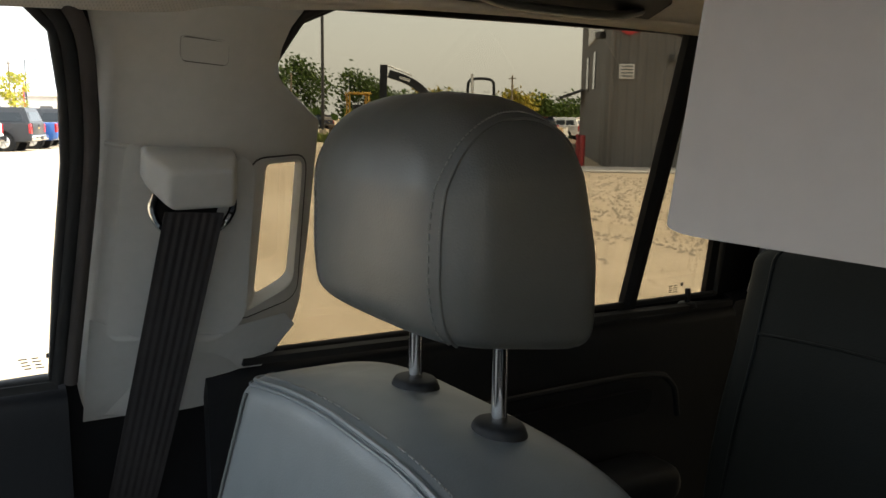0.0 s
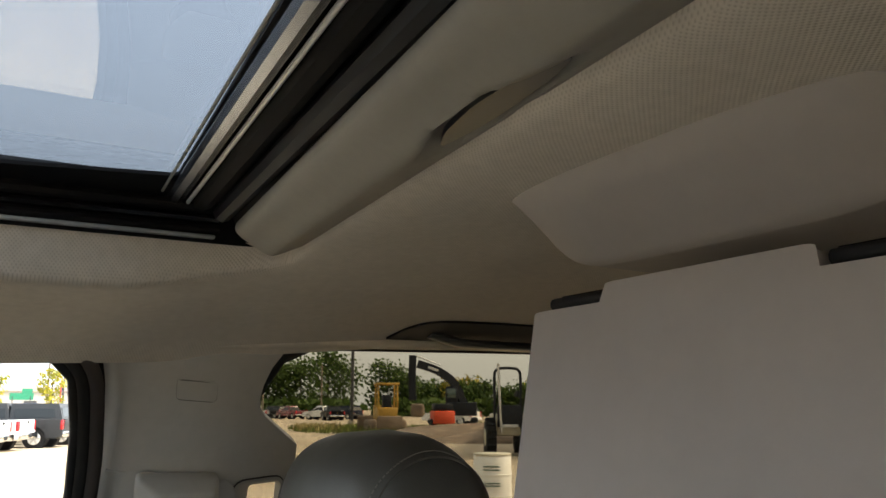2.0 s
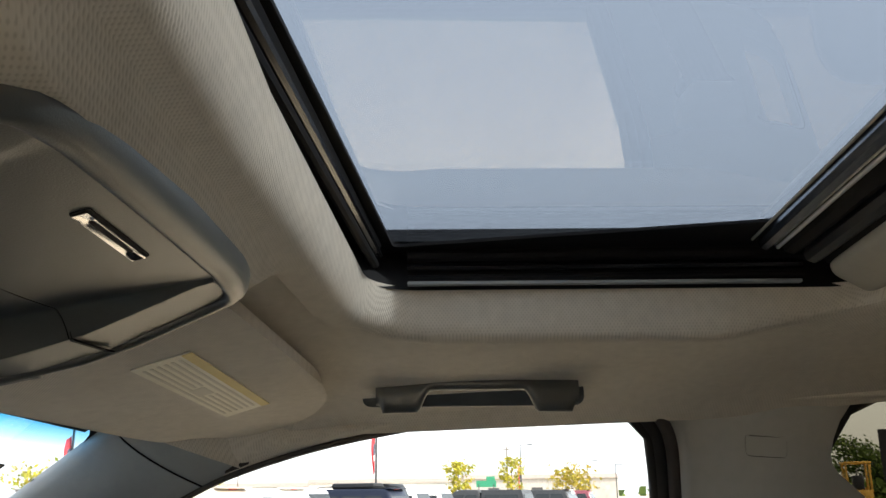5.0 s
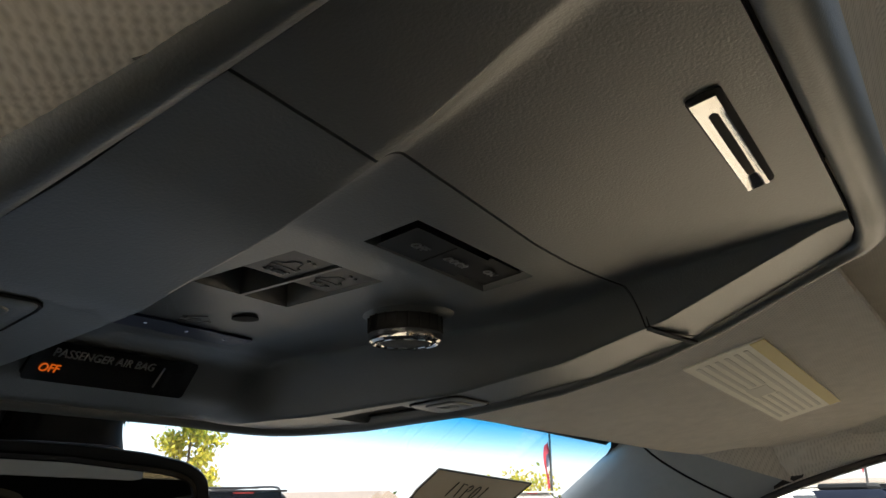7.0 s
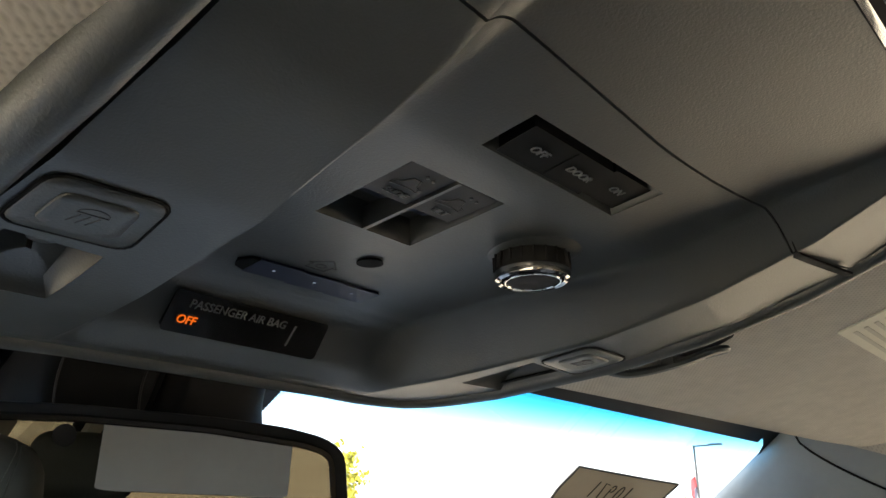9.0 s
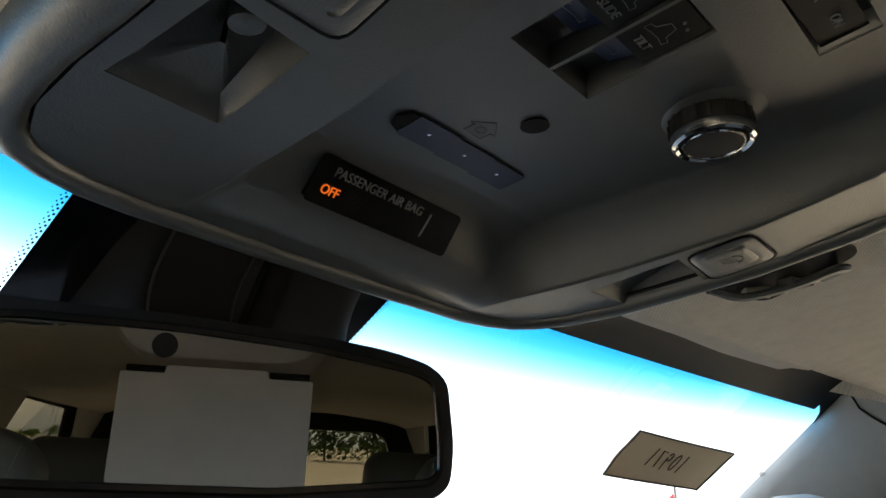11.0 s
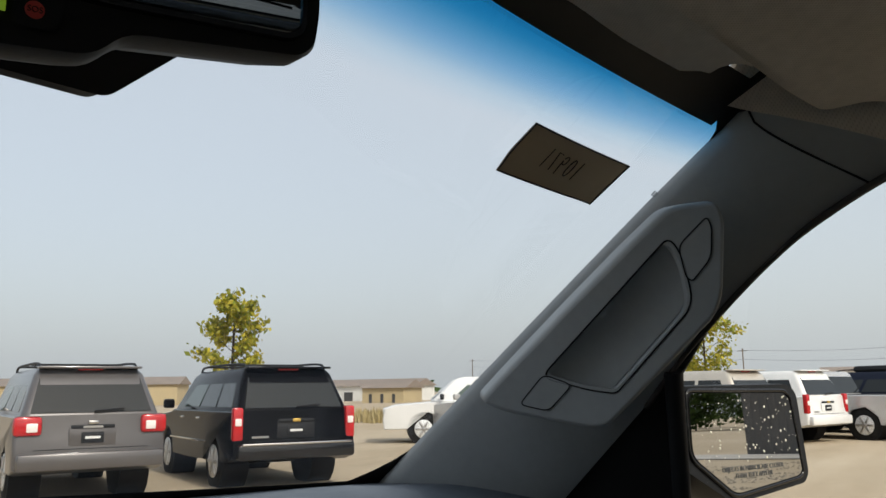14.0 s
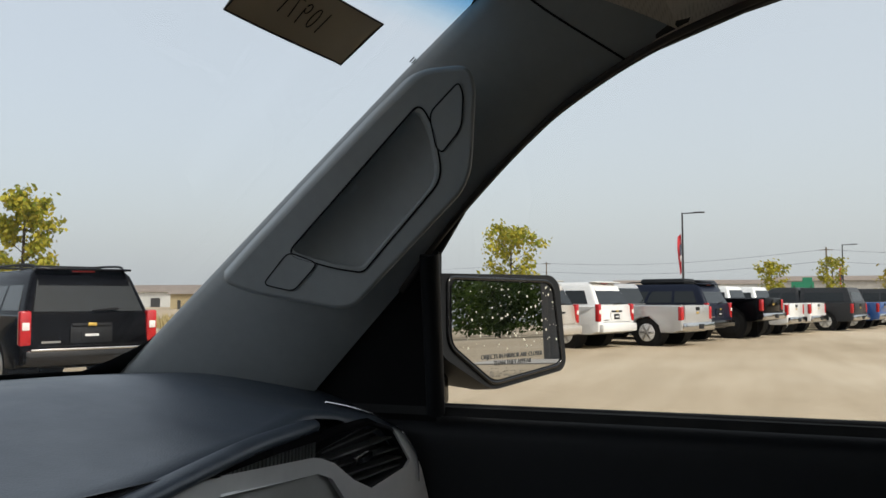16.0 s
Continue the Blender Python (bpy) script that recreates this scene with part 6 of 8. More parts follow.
part("glove_panel", bm_plate([(0.20, 1.288), (0.527, 1.268), (0.693, 1.254), (0.712, 1.246), (0.735, 1.215), (0.757, 1.148), (0.757, 0.90), (0.20, 0.90)], lambda a, b, c: on_end(a, b, c + 0.002), 0.02, (), 0.002), M["glove"], dash, "grey glove box panel")

# ---- seats ----
def seat_back_fn(w, top, bot, depth, lean):
    def fn(u, v):
        """u round the section, v upwards and then over the top to its middle."""
        inset, sc = 0.0, 1.0
        if v < 0.80:
            z = bot + (top - 0.024 - bot) * v / 0.80
        elif v < 0.92:
            a = (v - 0.80) / 0.12 * math.pi / 2
            inset, z = 0.020 * (1 - math.cos(a)), top - 0.024 + 0.024 * math.sin(a)
        else:
            q = (v - 0.92) / 0.08
            inset, sc, z = 0.020, 1 - 0.998 * q, top + 0.006 * math.sin(q * math.pi / 2)
        h = (z - bot) / (top - bot)
        half = (w * (0.86 + 0.14 * math.sin(min(1, h / 0.75) * math.pi * 0.62)) - inset) * sc
        d = (depth - inset) * sc
        a = 2 * math.pi * u
        ca, sa = math.cos(a), math.sin(a)
        x = half * math.copysign(abs(ca) ** 0.40, ca)
        y = d * math.copysign(abs(sa) ** 0.50, sa)
        r = min(1.0, abs(x) / w)
        if sa > 0:
            y += 0.028 * r**4 * sc - 0.010 * (1 - r**2) * sc
        return Vector((x, 0.028 + y + (top - z) * lean + 0.03 * r**2 * max(0.0, h - 0.7), z - 0.020 * r**3 * max(0, (h - 0.6) / 0.4)))
    return fn


def build_seat(name, label, mat_, group):
    """A front seat about its middle, with the backrest's top at y = 0."""
    s = thing(name, label, "car seat", (0, 0, 0.52), group=group)
    back = seat_back_fn(0.258, 1.350, 0.72, 0.082, 0.30)
    br = part("backrest", bm_grid(lambda u, v: back(u, v), 72, 60, close_u=True), M[mat_], s, smooth=65)
    for sx in (1, -1):
        # piped seam down the front of the bolster
        line = [back((0.25 - sx * 0.125) % 1.0, v) + Vector((0, 0.0015, 0.0004)) for v in np.linspace(0.05, 0.82, 36)]
        part("piping", bm_sweep(line, circle(0.0022, 6), up=(1, 0, 0)), M["leather"], br)
    # welt along the top front edge with a stitched line behind it
    for vv, r in ((0.868, 0.0026), (0.850, 0.0018)):
        part("top_welt", bm_sweep([back(u, vv) + Vector((0, 0.0006, 0.0006)) for u in np.linspace(0.02, 0.48, 60)], circle(r, 6)), M["leather_grey"], br)
    st = [back(u, 0.900) + Vector((0, 0.0002, 0.0005)) for u in np.linspace(0.03, 0.47, 121)]
    tagged(part("stitching", bm_join(*[bm_rod(st[k], st[k].lerp(st[k + 1], 0.6), 0.0008, segs=5) for k in range(120)]), M["thread"], br, "pale thread stitching"), kind="stuff")
    cush = bm_box((0.54, 0.54, 0.17), (0, 0.44, 0.70), 0.07, segs=5)
    part("cushion", cush, M[mat_], s)
    part("base", bm_box((0.46, 0.46, 0.14), (0, 0.40, 0.58), 0.02), M["dark"], s)
    # headrest

    def hr(u, v):
        a = 2 * math.pi * u
        ca, sa = math.cos(a), math.sin(a)
        t = -1 + 2 * v
        cap = ((1 - abs(t) ** 5.0) ** (1 / 2.3) if t > 0 else (1 - abs(t) ** 14.0) ** (1 / 3.0)) if abs(t) < 1 else 0.0
        k = (abs(ca) ** 5 + abs(sa) ** 5) ** -0.2
        x = 0.143 * ca * k * (0.004 + 0.996 * cap) * lerp(t, [-1, -0.3, 0.4, 1], [0.95, 1.0, 0.985, 0.90])
        front, rear = lerp(t, [-1, -0.4, 0.3, 1], [0.083, 0.086, 0.085, 0.070]), lerp(t, [-1, -0.2, 0.4, 1], [0.082, 0.072, 0.056, 0.034])
        y = (front if sa > 0 else rear) * sa * k * (0.004 + 0.996 * cap)
        y -= 0.010 * (x / 0.146) ** 2 * max(0.0, sa) * cap
        z = 1.5345 + 0.104 * t - 0.007 * (abs(x) / 0.14) ** 2.5 * max(0, t) + 0.012 * (y / 0.08) * max(0, -t)
        return Vector((x, 0.012 + y, z))
    h = part("headrest", bm_grid(hr, 120, 56, close_u=True), M["leather"], s, smooth=75)
    for sx in (1, -1):
        # the seam bounds the side panel: up the front edge, over the top, down the rear edge
        mid = Vector((0, 0.012, 1.5345))
        half = [(0.112, 0.015), (0.130, 0.10), (0.137, 0.28), (0.137, 0.50), (0.131, 0.68), (0.117, 0.80), (0.094, 0.865), (0.060, 0.895), (0.020, 0.905)]
        loop = smooth_path([(d, v, 0) for d, v in half] + [(-d, v, 0) for d, v in reversed(half)], 5)
        side0 = 0.0 if sx > 0 else 0.5

        def on_seam(shift, lift, loop=loop, side0=side0, sx=sx):
            out = []
            for p in loop:
                q = hr((side0 + sx * p.x * (1 + shift * 0.075)) % 1.0, min(0.97, p.y + shift * 0.022 * max(0.0, p.y - 0.75) / 0.15))
                out.append(q + (q - mid).normalized() * lift)
            return out
        part("seam_welt", bm_sweep(on_seam(0, 0.0004), circle(0.0015, 6), up=(1, 0, 0)), M["leather"], h)
        off = on_seam(1, 0.0002)
        tagged(part("stitching", bm_join(*[bm_rod(off[k], off[k].lerp(off[k + 1], 0.62), 0.0008, segs=5) for k in range(len(off) - 1)]), M["thread"], h, "pale thread stitching"), kind="stuff")
        post = part("headrest_post", bm_cyl(0.0068, 0.0068, 0.20, Matrix.Translation((sx * 0.071, 0.0, 1.40)), 24), M["chrome"], s, "polished chrome post")
        if sx > 0:
            for k in range(4):
                part("notch", bm_cyl(0.0072, 0.0072, 0.004, Matrix.Translation((sx * 0.0725, -0.0005, 1.372 + 0.014 * k)), 16), M["dark"], post)
        col = bm_cyl(0.030, 0.0245, 0.013, Matrix.Translation((sx * 0.071, 0.0, 1.3555)) @ Matrix.Diagonal((1.0, 0.8, 1.0, 1.0)), 30, 0.004)
        part("post_collar", col, M["dark"], s, "black plastic collar")
    return s


seat = build_seat("front_seat", "dark grey leather front seat with a padded headrest on chrome posts", "leather_grey", "front seats")
seat.matrix_basis = pose(0.417, 0.30, 0.52)
copy_thing(seat, pose(-0.435, 0.30, 0.52))


def build_rear_seat():
    s = thing("captain_chair", "dark grey leather captain's chair in the second row", "car seat", (0, 0, 0.52), group="second row seats")
    back = seat_back_fn(0.265, 1.43, 0.74, 0.085, 0.25)
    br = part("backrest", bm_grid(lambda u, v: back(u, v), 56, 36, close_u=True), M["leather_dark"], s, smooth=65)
    for sx in (1, -1):
        line = [back((0.25 - sx * 0.10) % 1.0, v) + Vector((0, 0.0015, 0)) for v in np.linspace(0.05, 0.97, 30)]
        part("piping", bm_sweep(line, circle(0.0024, 6), up=(1, 0, 0)), M["leather_dark"], br)
    bow = [back(u, 0.66) + Vector((0, 0.001, 0)) for u in np.linspace(0.15, 0.35, 16)]
    part("piping", bm_sweep(bow, circle(0.0024, 6)), M["leather_dark"], br)
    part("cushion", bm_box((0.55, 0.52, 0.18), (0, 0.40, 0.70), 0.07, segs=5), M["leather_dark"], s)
    part("base", bm_box((0.44, 0.44, 0.14), (0, 0.38, 0.58), 0.02), M["dark"], s)
    part("headrest", bm_box((0.26, 0.12, 0.17), (0, 0.0, 1.535), 0.05, segs=5), M["leather"], s)
    for sx in (1, -1):
        part("headrest_post", bm_rod((sx * 0.065, 0, 1.40), (sx * 0.065, 0, 1.50), 0.0065, segs=14), M["chrome"], s, "polished chrome post")
    return s


rseat = build_rear_seat()
rseat.matrix_basis = pose(0.42, -0.56, 0.52)
copy_thing(rseat, pose(-0.42, -0.56, 0.52))

# ---- outside mirror, passenger side ----
OC = Vector((1.045, 1.340, 1.386))
ON_ = Vector((-0.412, -0.914, 0.026)).normalized()
OR = Vector((0.917, -0.398, 0)).normalized()
OU = Vector((0, 0, 1)) - ON_ * ON_.z
OU.normalize()
OF = Matrix(((OR.x, OU.x, ON_.x, OC.x), (OR.y, OU.y, ON_.y, OC.y), (OR.z, OU.z, ON_.z, OC.z), (0, 0, 0, 1)))
om = thing("outside_mirror", "gloss black passenger door mirror with a rain-spotted glass", "door mirror", tuple(OC))
HO2 = [(p.x, p.y) for p in rounded([(-0.148, 0.071), (0.104, 0.073), (0.122, 0.060), (0.133, -0.054), (0.122, -0.066), (-0.034, -0.082), (-0.056, -0.074), (-0.140, -0.030)], [0.02, 0.02, 0.02, 0.02, 0.015, 0.02, 0.02, 0.02], 4)]
GO2 = [(p.x, p.y) for p in rounded([(-0.116, 0.062), (0.086, 0.060), (0.098, 0.052), (0.113, -0.048), (0.104, -0.054), (-0.037, -0.069), (-0.117, -0.018)], [0.012, 0.01, 0.01, 0.012, 0.012, 0.014, 0.014], 4)]
hb = bmesh.new()
lps = [[hb.verts.new(OF @ Vector((a * f + sh, b * f, c))) for a, b in HO2] for f, c, sh in ((0.955, 0.004, 0), (0.99, 0.004, 0), (1.0, -0.004, 0), (1.02, -0.03, 0.0), (0.95, -0.085, -0.012), (0.62, -0.125, -0.03))]
for A, B in zip(lps, lps[1:]):
    for i in range(len(A)):
        hb.faces.new((A[i - 1], A[i], B[i], B[i - 1]))
hb.faces.new(lps[-1])
hb.faces.new(list(reversed(lps[0])))
part("housing", hb, M["dark"], om, smooth=55)
part("bezel", bm_sweep([OF @ Vector((a * 1.045 - 0.0005, b * 1.06, 0.0045)) for a, b in GO2], circle(0.0030, 8), up=tuple(ON_), closed=True), M["black"], om, "gloss black bezel round the glass", smooth=60)
og = part("glass", bm_plate(GO2, lambda a, b, c: OF @ Vector((a, b, 0.0062 - c)), 0.001), M["mirror"], om, "mirror glass with water drops")
words("lettering", "OBJECTS IN MIRROR ARE CLOSER\nTHAN THEY APPEAR", 0.0088, OF @ pose(0.004, -0.042, 0.0066), M["letter_grey"], og)
random.seed(7)
# opaque pale drops: the bright sky refracted in them is put into their colour
for k in range(130):
    a, b = random.uniform(-0.10, 0.11), random.uniform(-0.03, 0.058)
    if a > -0.02 or random.random() < 0.45:
        r = random.choice((0.0006, 0.0008, 0.0011, 0.0016))
        d = bmesh.new()
        bmesh.ops.create_uvsphere(d, u_segments=6, v_segments=4, radius=r)
        bmesh.ops.transform(d, matrix=OF @ pose(a, b, 0.0063) @ Matrix.Diagonal((1, random.uniform(1, 1.4), 0.5, 1)), verts=d.verts)
        part("water_drop", d, M["label"], og)
part("mirror_arm", bm_box((0.14, 0.09, 0.06), tuple(OF @ Vector((-0.145, -0.066, -0.06))), 0.02, OF.to_3x3()), M["black"], om)


# ---- outside: ground ----
m = Mat("dusty_lot", (0.47, 0.395, 0.295), 0.95, spec=0.1)
big = m.ramp(m.noise(0.09, 5, 0.6), [(0.32, (0.38, 0.31, 0.22)), (0.5, (0.45, 0.375, 0.275)), (0.68, (0.52, 0.445, 0.34))])
fine = m.ramp(m.noise(6.0, 6, 0.7), [(0.25, (0.80, 0.79, 0.77)), (0.75, (1.0, 1.0, 1.0))])
mx = m.n.new("ShaderNodeMix")
mx.data_type, mx.blend_type = "RGBA", "MULTIPLY"
mx.inputs[0].default_value = 1.0
m.l.new(big, mx.inputs[6])
m.l.new(fine, mx.inputs[7])
tracks = m.ramp(m.noise(0.6, 4, 0.6, (0.25, 2.2, 1.0)), [(0.35, (0.86, 0.85, 0.83)), (0.6, (1.0, 1.0, 1.0))])
mx2 = m.n.new("ShaderNodeMix")
mx2.data_type, mx2.blend_type = "RGBA", "MULTIPLY"
mx2.inputs[0].default_value = 1.0
m.l.new(mx.outputs[2], mx2.inputs[6])
m.l.new(tracks, mx2.inputs[7])
m.l.new(mx2.outputs[2], m.b.inputs["Base Color"])
m.bump(m.noise(9.0, 6, 0.7), 0.6, 0.03)
M["lot"] = m.m


def lot_fn(u, v):
    return Vector(((u - 0.5) * 3000, (v - 0.5) * 3000, 0))


solid("ground", bm_grid(lot_fn, 20, 20), M["lot"], "pale tan dusty gravel lot reaching the horizon", "ground", "structure")

M["asphalt"] = Mat("asphalt", (0.16, 0.15, 0.14), 0.9, spec=0.2).vary(0.3, 0.15, 6, 0.2).m
M["gravel"] = Mat("gravel", (0.43, 0.37, 0.29), 0.95, spec=0.1).vary(0.8, 0.25, 9, 0.35).m
m = Mat("dry_grass", (0.16, 0.19, 0.055), 0.9, spec=0.1).vary(0.4, 0.3, 5, 0.4)
M["grass"] = m.m
M["straw"] = Mat("straw", (0.42, 0.34, 0.17), 0.9, spec=0.1).vary(0.5, 0.25, 5, 0.3).m
# stones of the loose gravel field towards the shed
random.seed(11)
gv, gf = [], []
for k in range(5200):
    d = random.uniform(9, 26)
    a = radians(random.uniform(118, 150))
    x, y = d * math.sin(a), d * math.cos(a)
    if noise.noise(Vector((x * 0.25, y * 0.6, 0))) < -0.05:
        continue
    r = random.uniform(0.02, 0.055)
    b = len(gv)
    for dx, dy, dz in ((1, 0, 0), (0, 1, 0), (-1, 0, 0), (0, -1, 0), (0.1, 0.1, 0.8)):
        gv.append((x + dx * r * random.uniform(0.7, 1.3), y + dy * r * random.uniform(0.7, 1.3), dz * r))
    gf += [(b, b + 1, b + 4), (b + 1, b + 2, b + 4), (b + 2, b + 3, b + 4), (b + 3, b, b + 4)]
me = bpy.data.meshes.new("gravel")
me.from_pydata(gv, [], gf)
me.materials.append(M["gravel"])
tagged(new("gravel", me), "loose tan gravel strewn over the lot", "gravel", kind="stuff")


def tuft_field(name, label, spots, mat_, hmin, hmax, seed):
    random.seed(seed)
    v, f = [], []
    for x, y, r, n in spots:
        for k in range(n):
            a, q = random.uniform(0, 6.283), r * math.sqrt(random.random())
            px, py = x + q * math.cos(a) * 1.6, y + q * math.sin(a)
            h, w, t = random.uniform(hmin, hmax), random.uniform(0.04, 0.10), random.uniform(0, 3.14)
            lx, ly = random.uniform(-0.3, 0.3) * h, random.uniform(-0.3, 0.3) * h
            b = len(v)
            v += [(px - w * math.cos(t), py - w * math.sin(t), 0), (px + w * math.cos(t), py + w * math.sin(t), 0), (px + lx, py + ly, h)]
            f.append((b, b + 1, b + 2))
    me = bpy.data.meshes.new(name)
    me.from_pydata(v, [], f)
    me.materials.append(mat_)
    return tagged(new(name, me), label, "grass", kind="stuff")


def polar(az, d):
    return d * math.sin(radians(az)), 1.0 + d * math.cos(radians(az))


tuft_field("weeds", "green weeds and grass on the lot's edge", [(*polar(115.5, 60), 5, 1300), (*polar(118.5, 56), 4, 900), (*polar(113.5, 66), 4, 700), (*polar(121, 62), 3, 300), (*polar(128, 80), 8, 700), (*polar(131, 90), 8, 500)], M["grass"], 0.15, 0.55, 3)
tuft_field("dry_weeds", "straw coloured dry weeds on the lot's edge", [(*polar(111.8, 62), 1.6, 500), (*polar(57, 46), 4, 700), (*polar(54, 50), 4, 700), (*polar(60, 50), 5, 500)], M["straw"], 0.2, 0.7, 4)

# ---- outside: vehicles ----
def paint(name, c, metal=0.0, rough=0.28):
    m = Mat(name, c, rough, metal, 0.5 if max(c) > 0.05 else 0.07).vary(3, 0.04, 40, 0.05)
    m.b.inputs["Coat Weight"].default_value = 0.5 if max(c) > 0.05 else 0.02
    m.b.inputs["Coat Roughness"].default_value = 0.08
    return m.m


P = {"grey": paint("grey_paint", (0.105, 0.098, 0.098), 0.3), "black": paint("black_paint", (0.003, 0.003, 0.004), 0.0, 0.14), "white": paint("white_paint", (0.74, 0.74, 0.73)), "silver": paint("silver_paint", (0.48, 0.48, 0.48), 0.4),
     "beige": paint("beige_paint", (0.52, 0.48, 0.42), 0.3), "blue": paint("blue_paint", (0.02, 0.08, 0.27)), "navy": paint("navy_paint", (0.014, 0.018, 0.032)), "red": paint("red_paint", (0.25, 0.02, 0.025)), "maroon": paint("maroon_paint", (0.16, 0.022, 0.035)),
     "charcoal": paint("charcoal_paint", (0.045, 0.047, 0.05), 0.2)}
M["car_glass"] = Mat("car_window", (0.012, 0.015, 0.016), 0.05, spec=0.45).m
M["car_glass_clear"] = Mat("car_window_light", (0.07, 0.10, 0.09), 0.06, spec=0.6).m
M["tail"] = Mat("tail_lamp", (0.42, 0.012, 0.016), 0.18, spec=0.6).vary(14, 0.2).m
M["tail_white"] = Mat("reverse_lamp", (0.75, 0.70, 0.68), 0.2).m
M["tyre"] = Mat("tyre", (0.014, 0.014, 0.014), 0.85, spec=0.2).vary(12, 0.3).m
M["alloy"] = Mat("alloy", (0.50, 0.50, 0.50), 0.3, 0.9).vary(20, 0.1).m
M["gold"] = Mat("gold_badge", (0.62, 0.42, 0.10), 0.35, 0.6).m
M["lamp_glass"] = Mat("head_lamp", (0.55, 0.57, 0.6), 0.12, spec=0.6).m


def loft_x(outline, stations):
    """A side outline (y, z) swept across, with an inset (towards its middle) at each x station."""
    bm = bmesh.new()
    cy, cz = sum(p[0] for p in outline) / len(outline), sum(p[1] for p in outline) / len(outline)
    rings = []
    for x, k in stations:
        rings.append([bm.verts.new((x, cy + (p[0] - cy) * (1 - k * 0.35), cz + (p[1] - cz) * (1 - k))) for p in outline])
    n = len(outline)
    for A, B in zip(rings, rings[1:]):
        for i in range(n):
            bm.faces.new((A[i - 1], A[i], B[i], B[i - 1]))
    bm.faces.new(rings[0])
    bm.faces.new(list(reversed(rings[-1])))
    bmesh.ops.triangulate(bm, faces=[f for f in bm.faces if len(f.verts) > 4])
    return bm


def arch(y, r, zb, n=7):
    return [(y + r * math.cos(math.pi * k / n), zb + r * math.sin(math.pi * k / n) * 1.0) for k in range(n, -1, -1)]


def quad_plate(pts, off):
    bm = bmesh.new()
    bm.faces.new([bm.verts.new(p) for p in pts])
    thicken(bm, off)
    return bm


def wheel(parent, x, y, r, lift, dark_rim=False):
    s = 1 if x > 0 else -1
    w = part("wheel", bm_cyl(r, r, 0.25, pose(x - s * 0.06, y, r, 0, 90, 0), 28, 0.035), M["tyre"], parent, "black tyre")
    part("rim", bm_cyl(r * 0.66, r * 0.62, 0.03, pose(x + s * 0.062, y, r, 0, 90, 0), 24, 0.006), M["dark" if dark_rim else "satin"], w)
    for k in range(6):
        a = 2 * math.pi * k / 6
        c = Vector((x + s * 0.082, y + 0.36 * r * math.cos(a), r + 0.36 * r * math.sin(a)))
        part("spoke", bm_box((0.02, r * 0.52, r * 0.15), tuple(c), 0.006, Matrix.Rotation(a, 4, "X")), M["dark" if dark_rim else "alloy"], w)
    part("hub", bm_cyl(r * 0.15, r * 0.13, 0.03, pose(x + s * 0.088, y, r, 0, 90, 0), 14, 0.004), M["dark" if dark_rim else "alloy"], w)
    return w


